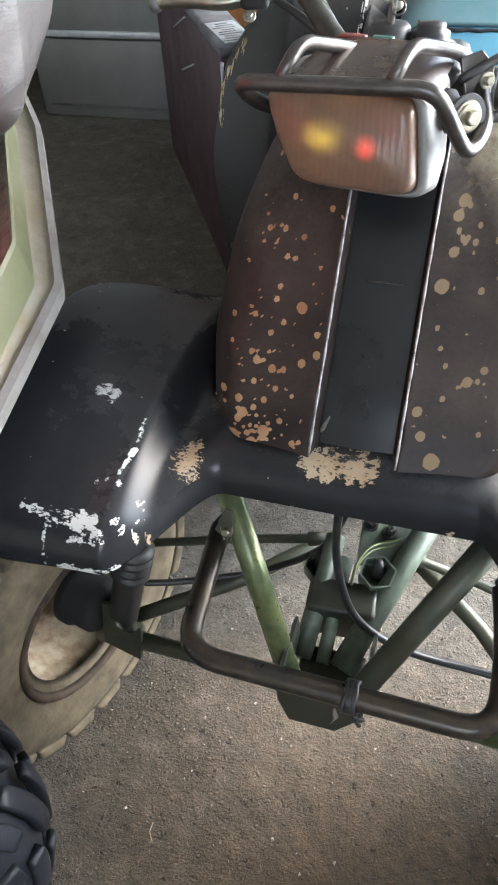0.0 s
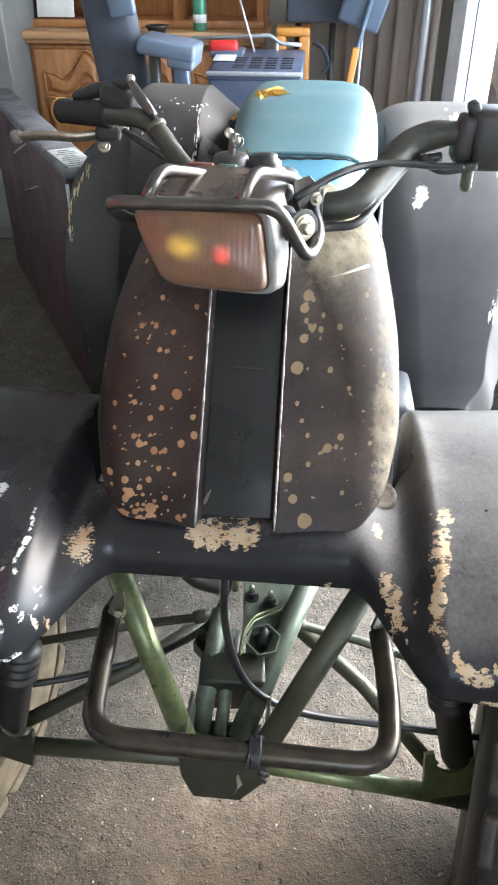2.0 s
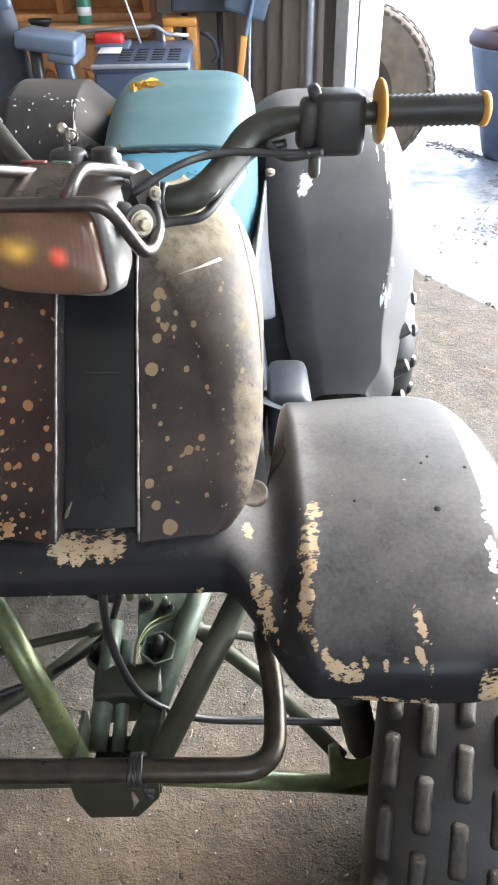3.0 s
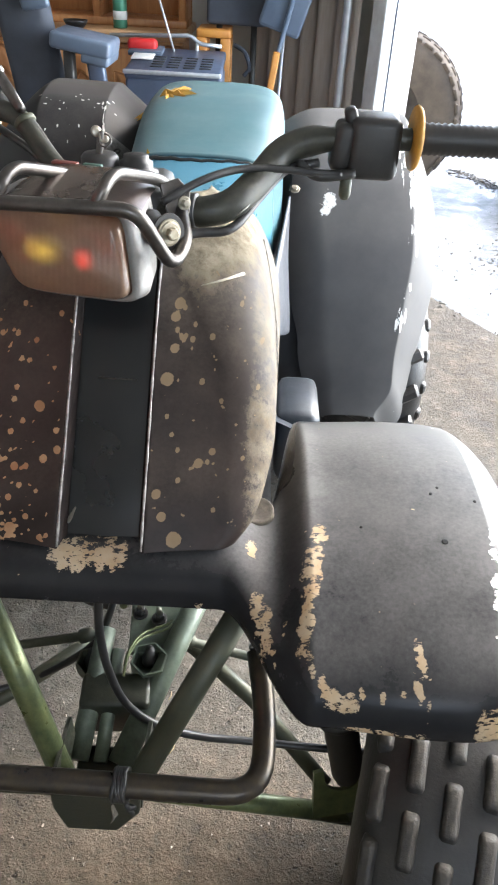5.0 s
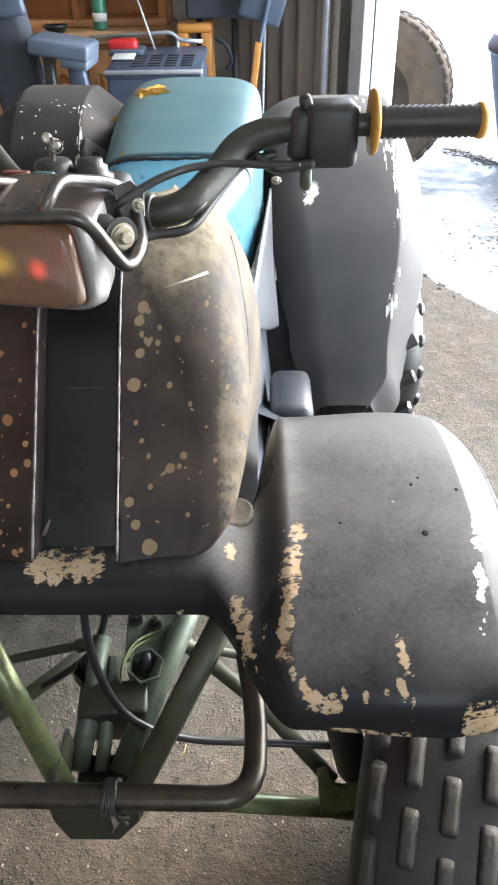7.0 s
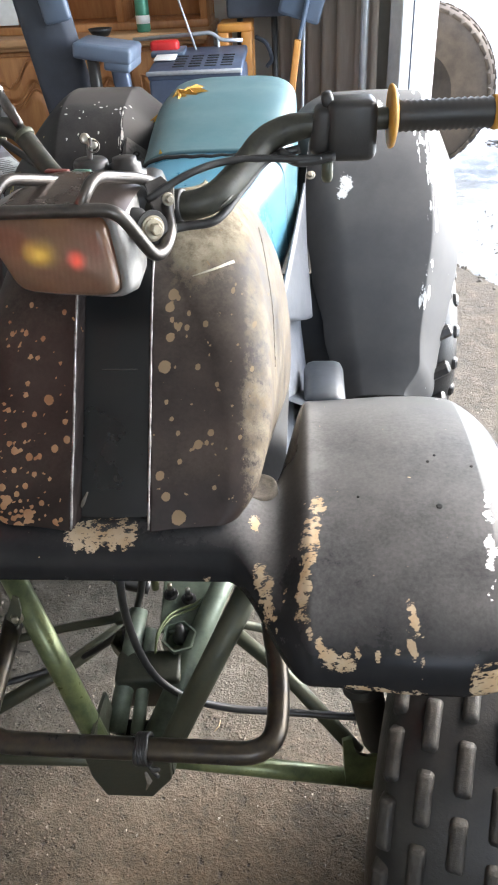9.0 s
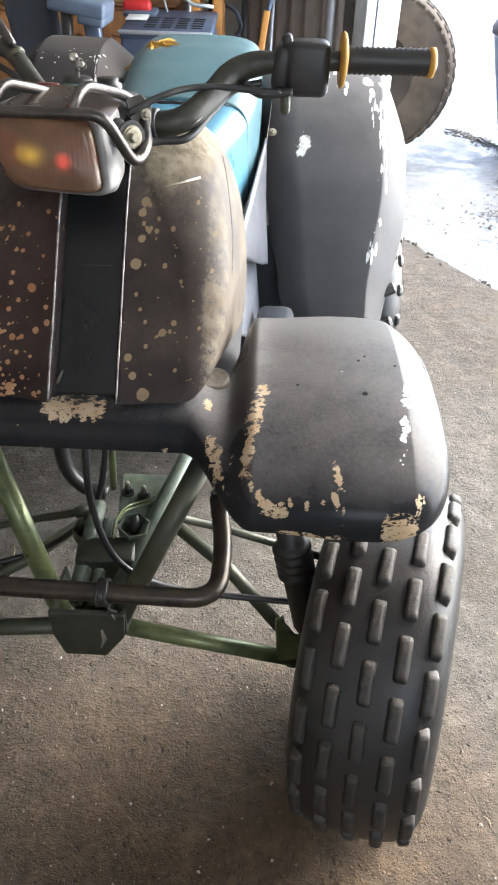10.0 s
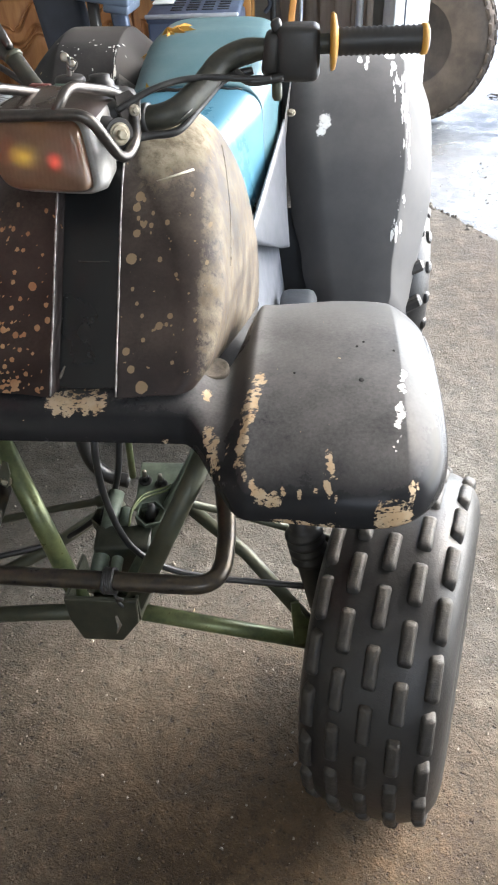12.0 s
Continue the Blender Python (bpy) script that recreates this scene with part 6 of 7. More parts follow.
bm = sheet(seat2, 64, 120)
bmesh.ops.remove_doubles(bm, verts=bm.verts, dist=0.0004)
bmesh.ops.holes_fill(bm, edges=bm.edges)
part("seat", bm, VINYL_BROWN, other, "wrinkled brown vinyl seat with a ragged hem")
part("body", block(0.16, 0.80, 0.30, 0.05, Matrix.Translation((-0.745 + ox, 0.60 + oy, 0.74)) @ Euler((0, 0, radians(26))).to_matrix().to_4x4()), BLACK_PLASTIC, other, "dark bodywork under the seat")
knobby_tyre(other, (-0.520 + ox, -0.255 + oy, 0.250), -37, 0.253, 0.22, RUBBER_BLUE, RUBBER_BLUE, "clean black knobby balloon tyre", count=10, arc=True)
knobby_tyre(other, (-1.02 + ox, 0.92 + oy, 0.25), 26, 0.25, 0.20, RUBBER, RUBBER, "black knobby rear tyre")
part("axle_leg", rod((-0.58 + ox, -0.18 + oy, 0.26), (-0.66 + ox, 0.45 + oy, 0.56), 0.02), DARK_FRAME, other)

# red can that rests on the mudguard
can = thing("fuel_can", "bulging red polythene fuel can standing on the olive mudguard", "fuel can", -0.434, -0.014, 0.811, 30)


def can_fn(u, v):
    """Rounded box, widest two thirds up, with a sloping shoulder."""
    a = u * 2 * math.pi
    h = v
    c, s_ = math.cos(a), math.sin(a)
    grow = curve(h, (0.0, 0.045, 0.15, 0.36, 0.45, 0.75, 0.93, 1.0), (0.70, 0.86, 0.98, 1.19, 1.19, 0.74, 0.56, 0.35))
    x = math.copysign(abs(c) ** 0.5, c) * 0.118 * grow
    y = math.copysign(abs(s_) ** 0.5, s_) * 0.090 * grow
    d = 0.004 * noise.noise(Vector((x * 14, y * 14, h * 6))) + 0.0015 * noise.noise(Vector((x * 60, y * 60, h * 20)))
    return Vector((x + d + 0.012 * h, y + d + 0.02 * h, 0.36 * h))


bm = sheet(can_fn, 72, 60)
bmesh.ops.remove_doubles(bm, verts=bm.verts, dist=0.0005)
bmesh.ops.holes_fill(bm, edges=bm.edges)
part("body", bm, RED_PLASTIC, can)
part("cap", lathe([(0.028, 0), (0.028, 0.02), (0.024, 0.024)], 24, m=Matrix.Translation((-0.02, 0.02, 0.354))), BLACK_PLASTIC, can, "black screw cap")

# ---- along the walls ----
WOOD = surface("orange_oak", (0.46, 0.22, 0.08), (0.34, 0.14, 0.05), 9, (0.32, 0.5), 0, 0.15, 90, stretch=(4, 4, 0.6))
WOOD_TOP = surface("worn_oak_top", (0.5, 0.3, 0.15), (0.38, 0.2, 0.09), 8, (0.35, 0.55), 0, 0.15, 90, stretch=(0.6, 4, 4))
CABINET_GREY = surface("grey_cabinet_paint", (0.155, 0.155, 0.148), (0.125, 0.124, 0.117), 5, (0.4, 0.55), 0.1, 0.08)
HANDLE_PALE = surface("aluminium_strip", (0.5, 0.52, 0.54), (0.4, 0.42, 0.44), 30, (0.3, 0.45), 0.6, 0.05)
BLUE_GREY = surface("blue_grey_plastic", (0.1, 0.13, 0.18), (0.075, 0.1, 0.14), 9, (0.35, 0.5), 0, 0.08)
BLUE_STEEL = surface("blue_enamel", (0.085, 0.11, 0.17), (0.06, 0.078, 0.12), 9, (0.3, 0.45), 0.2, 0.08)
DARK_CLOTH = surface("dark_blue_cloth", (0.04, 0.046, 0.06), (0.055, 0.063, 0.08), 20, (0.8, 0.95), 0, 0.2)
MAROON = surface("dark_maroon_board", (0.034, 0.008, 0.013), (0.02, 0.008, 0.012), 8, (0.5, 0.65), 0, 0.1)
LID_GREY = surface("dusty_grey_lid", (0.13, 0.135, 0.15), (0.07, 0.07, 0.08), 14, (0.5, 0.7), 0, 0.15)
PRINTED = surface("pale_blue_print", (0.36, 0.39, 0.42), (0.24, 0.27, 0.3), 40, (0.6, 0.8))
PAPER = surface("white_paper", (0.7, 0.69, 0.66), (0.62, 0.6, 0.56), 20, (0.8, 0.9))
GREEN_TIN = surface("green_tin", (0.05, 0.2, 0.12), (0.08, 0.24, 0.16), 20, (0.3, 0.5), 0.3)
CURTAIN = surface("grey_brown_curtain", (0.42, 0.37, 0.33), (0.28, 0.24, 0.21), 6, (0.85, 0.95), 0, 0.2, stretch=(3, 3, 0.3))
ORANGE_WOOD = surface("orange_varnished_wood", (0.55, 0.25, 0.05), (0.45, 0.18, 0.04), 14, (0.35, 0.5), 0, 0.1)
RED_KNOB = surface("red_knob", (0.6, 0.03, 0.03), (0.5, 0.02, 0.02), 20, (0.3, 0.45))

dc = thing("drawer_cabinet", "tall grey metal drawer cabinet with pale handle strips", "cabinet", -1.60, 2.76, 0)
part("body", block(0.74, 0.46, 1.42, 0.008, Matrix.Translation((0, 0.24, 0.71))), CABINET_GREY, dc)
for k in range(7):
    z = 0.335 + 0.162 * k
    d = part("drawer", block(0.62, 0.016, 0.150, 0.004, Matrix.Translation((-0.01, 0.0, z + 0.075))), CABINET_GREY, dc)
    part("handle_strip", block(0.60, 0.016, 0.026, 0.004, Matrix.Translation((-0.01, -0.012, z + 0.012))), HANDLE_PALE, d, "pale metal handle strip")
part("plinth_drawer", block(0.62, 0.016, 0.27, 0.004, Matrix.Translation((-0.01, 0.0, 0.19))), CABINET_GREY, dc)

sb = thing("sideboard", "carved orange oak sideboard with a moulded top", "sideboard", -0.78, 3.0, 0)
part("body", block(1.04, 0.40, 0.72, 0.006, Matrix.Translation((0, 0.215, 0.40))), WOOD, sb)
part("plinth", block(1.06, 0.42, 0.06, 0.008, Matrix.Translation((0, 0.21, 0.03))), WOOD, sb)
part("worktop", block(1.10, 0.50, 0.034, 0.011, Matrix.Translation((0, 0.20, 0.797)), seg=3), WOOD_TOP, sb, "pale worn oak top")
part("moulding", block(1.07, 0.46, 0.022, 0.008, Matrix.Translation((0, 0.20, 0.776))), WOOD_TOP, sb)
def wave_top(t):
    """The swan-neck line of the carved doors: low on one side, swelling to a crest on the other."""
    return 0.012 * math.cos(t * 7.5) - 0.012 + 0.083 * math.exp(-((t - 0.76) / 0.25) ** 2)


for k in range(3):
    cxk = -0.275 + 0.322 * k
    d = part("door", block(0.312, 0.02, 0.66, 0.006, Matrix.Translation((cxk, 0.005, 0.415))), WOOD, sb)
    ts = [i / 24 for i in range(25)]
    upper = [(-0.112 + 0.224 * t, 0.652 + wave_top(t)) for t in ts] + [(0.112 - 0.224 * t, 0.580 + 0.75 * wave_top(1 - t)) for t in ts]
    lower = [(-0.112, 0.15)] + [(-0.112 + 0.224 * t, 0.552 + 0.75 * wave_top(t)) for t in ts] + [(0.112, 0.15)]
    for name, outl, low, high in (("upper_panel", upper, lambda t: 0.580 + 0.75 * wave_top(t), lambda t: 0.652 + wave_top(t)), ("lower_panel", lower, lambda t: 0.15, lambda t: 0.552 + 0.75 * wave_top(t))):
        def relief(u, v, low=low, high=high, cxk=cxk):
            z0, z1 = low(u), high(u)
            rim_d = min(0.224 * u, 0.224 * (1 - u), (z1 - z0) * v, (z1 - z0) * (1 - v))
            return Vector((cxk - 0.112 + 0.224 * u, -0.004 - 0.017 * interp(rim_d, (0.0, 0.022), (0.0, 1.0)), z0 + (z1 - z0) * v))
        part(name, sheet(relief, 49, 25), WOOD, d, "swan-neck raised panel")
        mx, mz = sum(x for x, z in outl) / len(outl), sum(z for x, z in outl) / len(outl)
        rim = []
        for x, z in outl + outl[:1]:
            rim.append((cxk + x + math.copysign(0.009, x - mx) * min(1.0, abs(x - mx) / 0.1), -0.008, z + math.copysign(0.007, z - mz)))
        part("carved_bead", tube(rim, 0.0042, 8), WOOD, d)
hutch = thing("hutch", "oak shelf unit standing on the sideboard", "shelf unit", -0.78, 3.22, 0.814)
for x in (-0.53, -0.18, 0.17, 0.52):
    part("upright", block(0.03, 0.24, 0.85, 0.004, Matrix.Translation((x, 0, 0.425))), WOOD, hutch)
for z in (0.015, 0.42, 0.835):
    part("shelf", block(1.08, 0.25, 0.03, 0.005, Matrix.Translation((0, 0, z))), WOOD, hutch)
part("back", block(1.08, 0.012, 0.82, 0.002, Matrix.Translation((0, 0.12, 0.425))), WOOD, hutch)
paper = tagged(part("paper_sheet", block(0.16, 0.004, 0.10, 0.001, Matrix.Translation((-1.13, 3.12, 0.90)) @ Euler((radians(-12), 0, 0)).to_matrix().to_4x4()), PAPER), "white paper propped in the oak shelf unit", "paper")
tin = thing("spray_tin", "green and white spray tin standing on the oak top", "spray tin", -0.50, 3.02, 0.814)
part("can", lathe([(0.026, 0), (0.028, 0.004), (0.028, 0.13), (0.02, 0.145)], 24), GREEN_TIN, tin)
part("label_band", lathe([(0.0285, 0.03), (0.0285, 0.06)], 24), PAPER, tin)
part("cap", lathe([(0.019, 0.145), (0.019, 0.17), (0.015, 0.175)], 20), PAPER, tin)
dish = tagged(part("ashtray", lathe([(0.03, 0), (0.045, 0.02), (0.048, 0.028), (0.042, 0.028), (0.03, 0.01)], 24, m=Matrix.Translation((-0.66, 2.93, 0.814))), BLACK_PLASTIC), "small black dish on the oak top", "dish")

# dark crate with a dusty lid beside the quad
crate_dir = Vector((-0.506, 0.862, 0)).normalized()
ang = math.degrees(math.atan2(crate_dir.y, crate_dir.x)) - 90
ck = thing("crate", "long dark maroon crate with a dusty grey lid", "crate", -0.597 - 0.316 + 0.035, 1.415 + 0.539 + 0.021, 0, ang)
part("body", block(0.082, 1.235, 0.64, 0.006, Matrix.Translation((0, 0, 0.32))), MAROON, ck)
part("lid", block(0.092, 1.255, 0.028, 0.008, Matrix.Translation((0, 0, 0.653))), LID_GREY, ck, "dusty grey lid")
sheet_ob = part("label_sheet", block(0.074, 0.20, 0.002, 0.0006, Matrix.Translation((0.002, -0.515, 0.668)) @ Euler((0, 0, radians(3))).to_matrix().to_4x4()), PRINTED, ck, "pale printed sheet")
for k in range(9):
    part("print_bar", block(0.055 - 0.012 * (k % 3), 0.006, 0.0008, 0.0002, Matrix.Translation((-0.003 + 0.004 * (k % 2), -0.60 + 0.02 * k, 0.6694)) @ Euler((0, 0, radians(3))).to_matrix().to_4x4()), LID_GREY, sheet_ob)
for z, y0 in ((0.52, -0.10), (0.42, -0.20)):
    part("stay", rod((-0.043, y0, z + 0.10), (-0.043, y0 + 0.26, z + 0.02), 0.003, 8), HANDLE_PALE, ck, "thin pale metal stay")
part("corner_strip", block(0.008, 0.008, 0.60, 0.002, Matrix.Translation((-0.040, -0.618, 0.33))), HANDLE_PALE, ck, "pale corner strip")

# padded chair with arm rests
ch = thing("arm_chair", "dark padded chair with blue-grey arm rests", "chair", -0.62, 2.42, 0, 0)
back = part("backrest", block(0.17, 0.09, 0.80, 0.03, Matrix.Translation((-0.06, -0.08, 0.85)) @ Euler((radians(-4), radians(-10), 0)).to_matrix().to_4x4()), DARK_CLOTH, ch, "tall dark backrest")
part("back_shell", block(0.09, 0.03, 0.26, 0.012, Matrix.Translation((-0.035, -0.13, 1.05)) @ Euler((radians(-4), radians(-10), 0)).to_matrix().to_4x4()), BLUE_GREY, back, "pale blue-grey shell")
arm = part("arm_rest", block(0.185, 0.20, 0.048, 0.012, Matrix.Translation((0.142, -0.17, 0.843)) @ Euler((0, radians(9), 0)).to_matrix().to_4x4(), seg=3), BLUE_GREY, ch, "blue-grey plastic arm rest")
part("lip", block(0.085, 0.20, 0.034, 0.008, Matrix.Translation((0.185, -0.165, 0.806)) @ Euler((0, radians(9), 0)).to_matrix().to_4x4()), BLUE_GREY, arm)
part("arm_post", block(0.032, 0.05, 0.30, 0.008, Matrix.Translation((0.085, -0.16, 0.67))), BLACK_PLASTIC, ch, "black arm post")
part("arm_post", block(0.055, 0.04, 0.28, 0.008, Matrix.Translation((0.172, -0.12, 0.67)) @ Euler((0, radians(-6), 0)).to_matrix().to_4x4()), BLUE_STEEL, ch)
part("seat", block(0.42, 0.42, 0.08, 0.025, Matrix.Translation((0.02, -0.02, 0.48))), DARK_CLOTH, ch)
part("pedestal", lathe([(0.03, 0.05), (0.03, 0.44)], 16), BLACK_PLASTIC, ch)
for k in range(5):
    a = k * 1.2566
    part("foot", rod((0, 0, 0.07), (0.24 * math.cos(a), 0.24 * math.sin(a), 0.03), 0.018), BLACK_PLASTIC, ch)

mc = thing("blue_machine", "blue enamelled machine with a slotted top and red knobs", "machine", -0.215, 2.50, 0)
part("body", block(0.315, 0.34, 0.74, 0.012, Matrix.Translation((0.0, 0, 0.37))), BLUE_STEEL, mc)
part("top_plate", block(0.32, 0.345, 0.03, 0.008, Matrix.Translation((0.0, 0, 0.762)) @ Euler((radians(5), 0, 0)).to_matrix().to_4x4()), BLUE_STEEL, mc, "slightly sloping top")
part("front_edge", block(0.325, 0.012, 0.014, 0.004, Matrix.Translation((0.0, -0.176, 0.756))), HANDLE_PALE, mc, "pale front edge")
for i in range(4):
    for j in range(5):
        part("slot", block(0.04, 0.010, 0.004, 0.001, Matrix.Translation((-0.06 + 0.055 * i, -0.12 + 0.035 * j, 0.772 + 0.087 * (-0.12 + 0.035 * j) + 0.006)) @ Euler((radians(5), 0, 0)).to_matrix().to_4x4()), BLACK_PLASTIC, mc)
part("red_knob", block(0.105, 0.05, 0.040, 0.014, Matrix.Translation((-0.135, 0.10, 0.806)), seg=3), RED_KNOB, mc, "red ribbed knob")
part("knob_base", block(0.12, 0.10, 0.016, 0.004, Matrix.Translation((-0.12, 0.09, 0.789)) @ Euler((radians(5), 0, 0)).to_matrix().to_4x4()), BLUE_GREY, mc)
part("instruction_card", block(0.075, 0.08, 0.004, 0.001, Matrix.Translation((-0.118, -0.01, 0.783)) @ Euler((radians(5), 0, 0)).to_matrix().to_4x4()), PAPER, mc, "white and yellow card")
part("rail", tube(fillet([(-0.26, 0.15, 0.825), (0.03, 0.15, 0.838), (0.065, 0.15, 0.812), (0.145, 0.15, 0.808)], 0.015), 0.007, 10), HANDLE_PALE, mc, "pale bent rail")
part("rail_post", rod((0.055, 0.15, 0.76), (0.055, 0.15, 0.822), 0.006), HANDLE_PALE, mc)
part("antenna", tube([(-0.02, 0.12, 0.77), (-0.12, 0.2, 1.05)], 0.004, 8), HANDLE_PALE, mc, "thin slanting rod")

st = thing("wooden_stool", "orange varnished wooden stool behind the machine", "stool", -0.11, 2.88, 0)
part("seat", block(0.13, 0.20, 0.03, 0.008, Matrix.Translation((0, 0, 0.835))), ORANGE_WOOD, st)
for x, y in ((-0.045, -0.08), (0.045, -0.08), (-0.045, 0.08), (0.045, 0.08)):
    part("leg", block(0.04, 0.035, 0.822, 0.005, Matrix.Translation((x, y, 0.411))), ORANGE_WOOD, st)

fc = thing("folded_chair", "folded black and blue-grey metal chair leaning by the wall", "folding chair", 0.06, 2.80, 0)
part("back_panel", block(0.30, 0.03, 0.32, 0.012, Matrix.Translation((-0.05, 0.06, 1.02)) @ Euler((radians(-10), 0, 0)).to_matrix().to_4x4()), DARK_CLOTH, fc)
part("plate", block(0.16, 0.02, 0.26, 0.012, Matrix.Translation((0.11, -0.04, 0.98)) @ Euler((0, radians(18), 0)).to_matrix().to_4x4()), BLUE_GREY, fc, "blue-grey plate")
part("strut", rod((0.14, -0.05, 1.05), (-0.12, -0.12, 0.0), 0.009), BLUE_GREY, fc)
part("strut", rod((0.10, 0.02, 1.05), (0.07, 0.02, 0.0), 0.007), HANDLE_PALE, fc)
part("leg", rod((-0.15, 0.06, 0.95), (-0.17, -0.05, 0.0), 0.012), BLACK_PLASTIC, fc)
part("leg", rod((-0.02, 0.06, 0.95), (-0.02, -0.10, 0.0), 0.012), BLACK_PLASTIC, fc)
part("crank", tube(smooth_path([(-0.09, 0.0, 0.80), (-0.05, -0.03, 0.78), (-0.03, -0.04, 0.73), (-0.05, -0.04, 0.70)]), 0.008, 10), DARK_CLOTH, fc)
stick = tagged(part("stick", block(0.026, 0.026, 0.80, 0.004, Matrix.Translation((0.075, 2.70, 0.40)) @ Euler((0, radians(8), 0)).to_matrix().to_4x4()), ORANGE_WOOD), "orange wooden stick leaning by the wall", "stick")

# hanging curtain beside the doorway
c0, c1 = Vector((0.447, 2.765, 0)), Vector((0.057, 3.335, 0))


def curtain_fn(u, v):
    p = c0.lerp(c1, u)
    fold = 0.030 * math.sin(u * 40 + 0.8 * math.sin(v * 4)) + 0.01 * math.sin(u * 19)
    n = Vector((-0.84, -0.53, 0))
    return Vector((p.x + n.x * fold, p.y + n.y * fold, 0.03 + 2.15 * v))


tagged(solid(part("curtain", sheet(curtain_fn, 140, 12), CURTAIN), 0.004), "grey-brown curtain hanging in folds beside the doorway", "curtain")
tagged(part("downpipe", tube([(0.375, 2.742, 0.0), (0.38, 2.742, 2.2)], 0.015, 14), HANDLE_PALE), "pale grey upright pipe beside the curtain", "pipe")

# door frame
fr = part("door_frame", block(0.150, 0.09, 2.15, 0.006, Matrix.Translation((0.5525, 2.717, 1.075)) @ Euler((0, 0, radians(24))).to_matrix().to_4x4()), JAMB_WHITE, smooth=False)
tagged(fr, "white painted wooden door frame, cracked and chipped", "door frame", kind="structure")
tagged(part("trim", block(0.006, 0.094, 2.14, 0.001, Matrix.Translation((0.526, 2.7050, 1.072)) @ Euler((0, 0, radians(24))).to_matrix().to_4x4()), DARK_CLOTH), "dark crack down the door frame", "trim", kind="structure")

# ---- outside ----
TRACTOR_RUBBER = surface("sun_bleached_brown_rubber", (0.075, 0.058, 0.042), (0.042, 0.033, 0.024), 8, (0.75, 0.9), 0, 0.25, 150)
big = rib_tyre(None, (0.75, 4.02, 0.385), 72, 0, 0.42, 0.24, TRACTOR_RUBBER, "", TRACTOR_RUBBER, rows=(-0.09, -0.03, 0.03, 0.09), count=36, side=0.13, lug=TRACTOR_RUBBER, cover=True)
big.name = "tractor_tyre"
tagged(big, "large brown dusty tractor tyre standing in the yard", "tyre")
rng = random.Random(17)
bm = bmesh.new()
for k in range(420):
    a, r = rng.uniform(0, 6.28), abs(rng.gauss(0, 0.22))
    s_ = rng.uniform(0.002, 0.008)
    block(s_ * 1.6, s_, s_ * 0.8, 0, Matrix.Translation((1.36 + r * math.cos(a), 2.95 + 0.8 * r * math.sin(a), -0.033)) @ Euler((rng.random(), rng.random(), rng.random() * 6)).to_matrix().to_4x4(), bm)
tagged(part("gravel", bm, WET_DIRT, smooth=False), "scatter of dark gravel and dirt on the wet yard", "gravel", kind="stuff")


tub = thing("tub", "dark tapered tub with a red-brown rim in the yard", "tub", 1.76, 4.22, -0.035)
part("shell", lathe([(0.18, 0), (0.20, 0.02), (0.30, 0.40), (0.345, 0.58), (0.345, 0.60), (0.33, 0.60), (0.28, 0.40), (0.18, 0.05)], 48), BLUE_STEEL, tub)
part("rim", lathe([(0.335, 0.595), (0.36, 0.60), (0.365, 0.63), (0.34, 0.68), (0.31, 0.66), (0.32, 0.60)], 48, closed=True), MAROON, tub, "dark red-brown rim")
part("filling", lathe([(0.27, 0.5), (0.25, 0.56), (0.05, 0.6)], 32), PAPER, tub, "pale filling")
rng = random.Random(53)
bm = bmesh.new()
for k in range(160):
    t = rng.random()
    s_ = rng.uniform(0.004, 0.014)
    block(s_ * 2.2, s_, s_ * 0.4, 0, Matrix.Translation((1.33 + 0.22 * t + rng.gauss(0, 0.03), 4.56 - 0.36 * t + rng.gauss(0, 0.05), -0.033)) @ Euler((rng.random() * 0.3, rng.random() * 0.3, rng.random() * 6)).to_matrix().to_4x4(), bm)
tagged(part("mud_clods", bm, WET_DIRT, smooth=False), "streak of dark mud clods on the wet yard", "mud", kind="stuff")
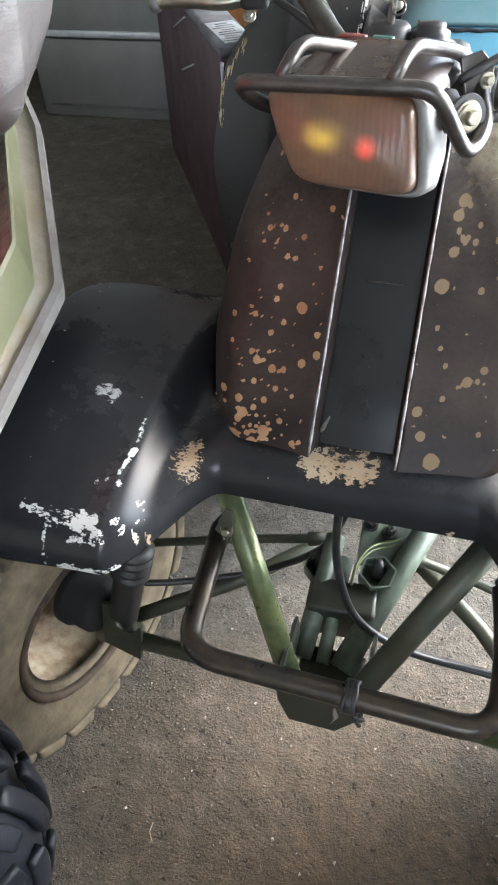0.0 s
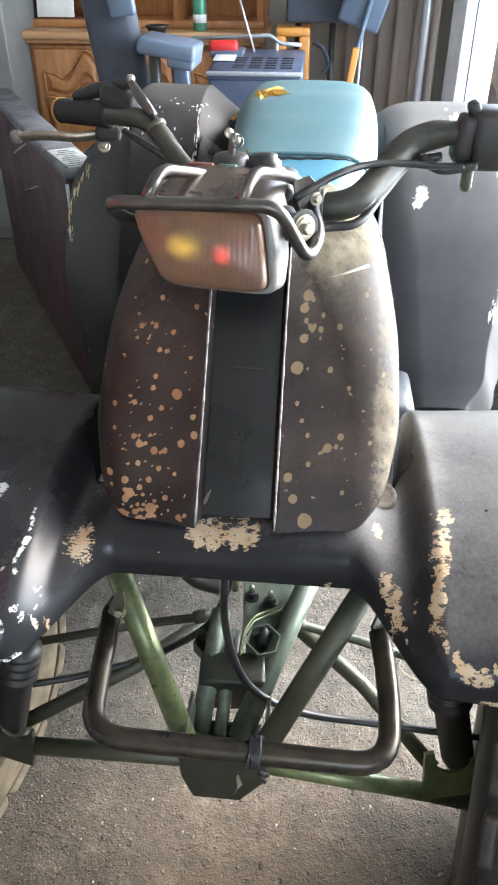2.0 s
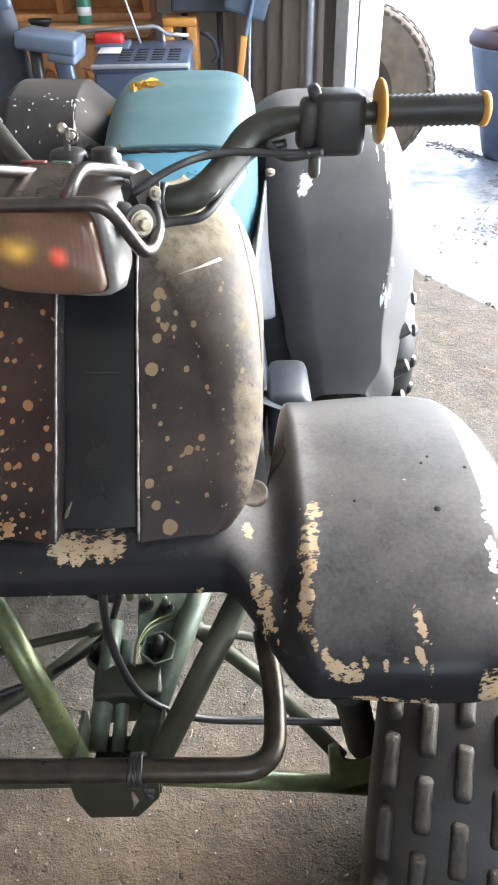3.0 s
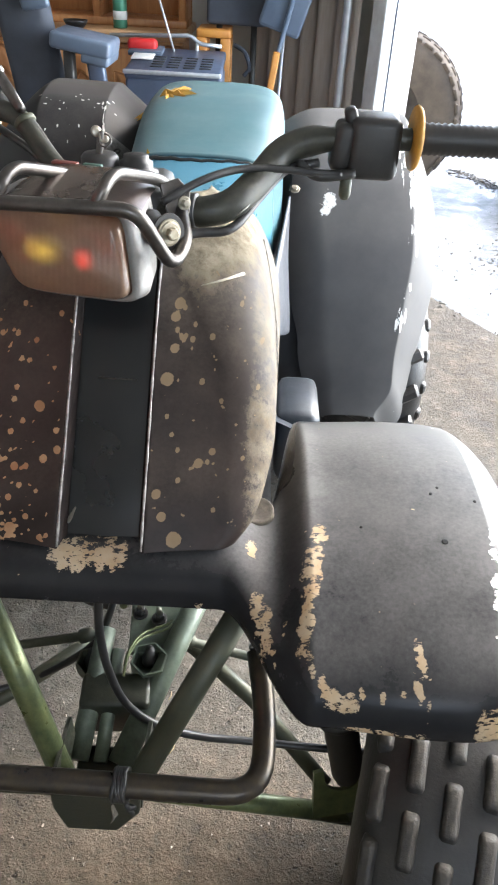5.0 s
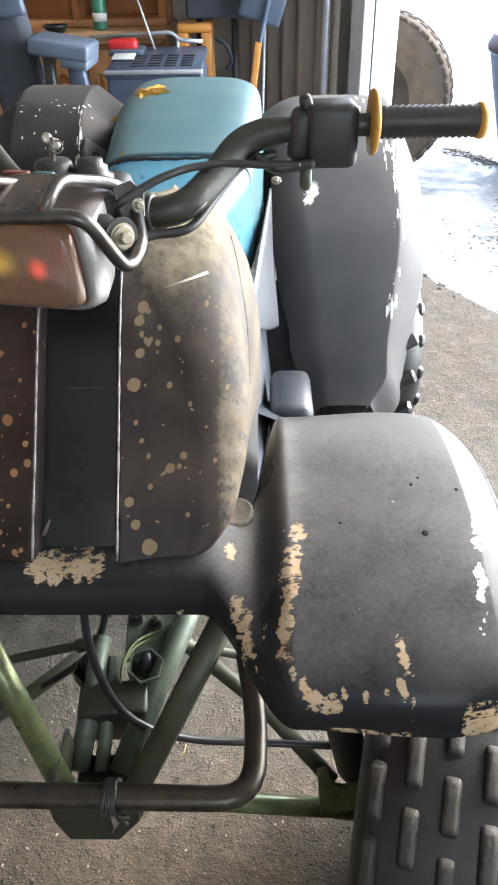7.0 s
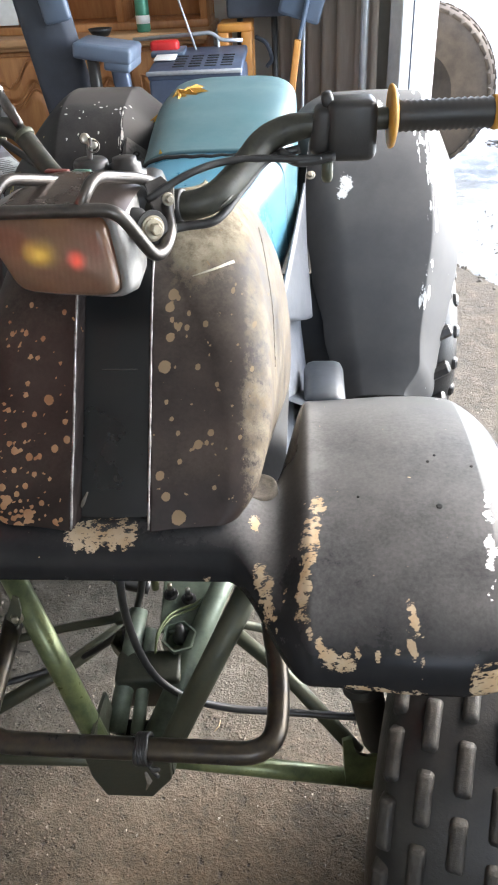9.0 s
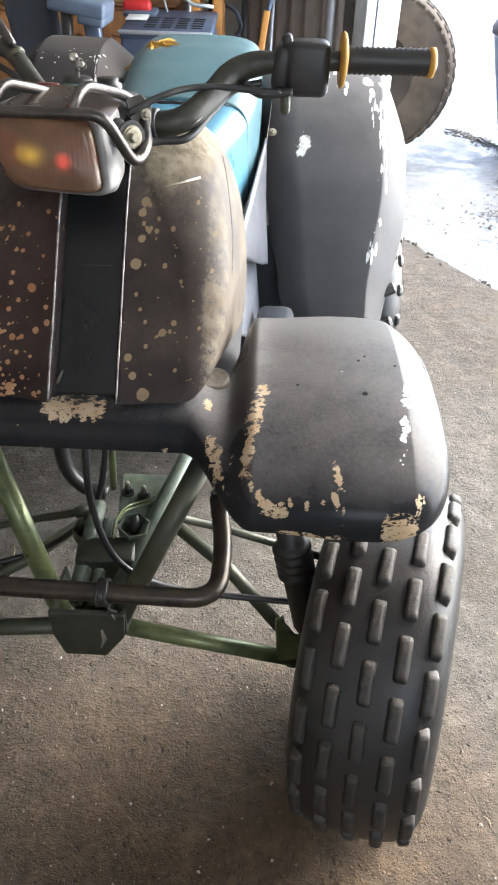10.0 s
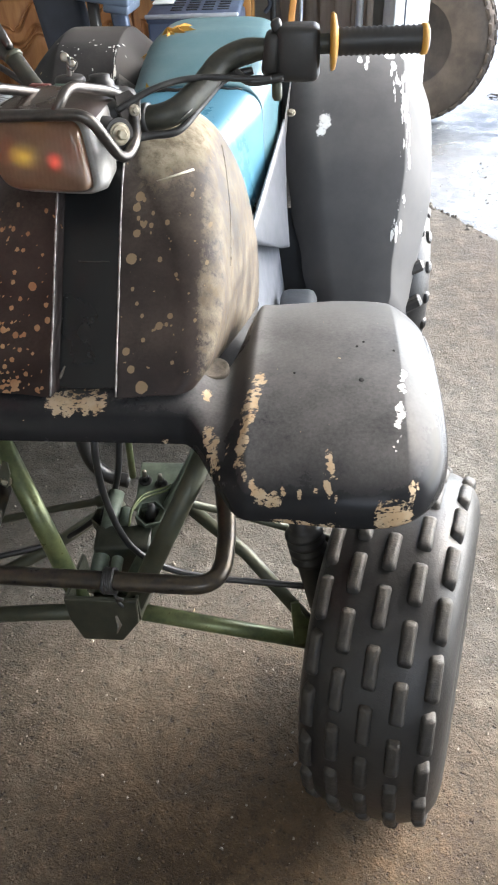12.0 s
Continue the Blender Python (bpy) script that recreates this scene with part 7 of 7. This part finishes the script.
# crumbled edge of the floor slab at the doorway
rng = random.Random(29)
bm = bmesh.new()
for k in range(900):
    t = rng.random() * DOOR_WIDTH
    p = DOOR_JAMB + DOOR_DIR * t + DOOR_OUT * (0.012 * math.sin(t * 9) + 0.009 * math.sin(t * 31) + rng.gauss(0.004, 0.012))
    s_ = 0.005 + 0.016 * rng.random() ** 2
    block(s_ * rng.uniform(0.9, 1.9), s_, s_ * 1.4, s_ * 0.2, Matrix.Translation((p.x, p.y, rng.uniform(-0.030, -0.004))) @ Euler((rng.uniform(-0.6, 0.6), rng.uniform(-0.6, 0.6), rng.uniform(0, 6))).to_matrix().to_4x4(), bm, seg=1, taper=rng.uniform(0.5, 0.9))
tagged(part("threshold", bm, WET_DIRT, smooth=False), "crumbled brown concrete edge at the doorway", "threshold", kind="structure")

# loose bits on the garage floor, by the wheels and under the bumper
rng = random.Random(41)
bm = bmesh.new()
for k in range(3200):
    x, y = rng.uniform(-0.7, 1.3), rng.uniform(-0.5, 1.6)
    s_ = 0.0012 + 0.0040 * rng.random() ** 5
    block(s_ * rng.uniform(1, 1.8), s_, s_ * 0.7, 0, Matrix.Translation((x, y, s_ * 0.15)) @ Euler((rng.random() * 6, rng.random() * 6, rng.random() * 6)).to_matrix().to_4x4(), bm, taper=rng.uniform(0.3, 0.6))
tagged(part("grit", bm, surface("pale_grit", (0.4, 0.36, 0.3), (0.16, 0.13, 0.1), 60, (0.8, 0.95)), smooth=False), "scatter of pale grit and chips on the concrete", "grit", kind="stuff")
bm = bmesh.new()
for k in range(14):
    x, y, a = rng.uniform(-0.4, 0.9), rng.uniform(-0.35, 0.6), rng.uniform(0, 6.28)
    n = rng.uniform(0.006, 0.02)
    tube([(x, y, 0.002), (x + n * math.cos(a), y + n * math.sin(a), 0.004), (x + 2 * n * math.cos(a + 0.3), y + 2 * n * math.sin(a + 0.3), 0.002)], 0.0008, 5, bm)
tagged(part("straw", bm, surface("dry_straw", (0.42, 0.34, 0.2), (0.3, 0.22, 0.12), 60, (0.8, 0.95))), "bits of dry straw and splinters on the concrete", "straw", kind="stuff")
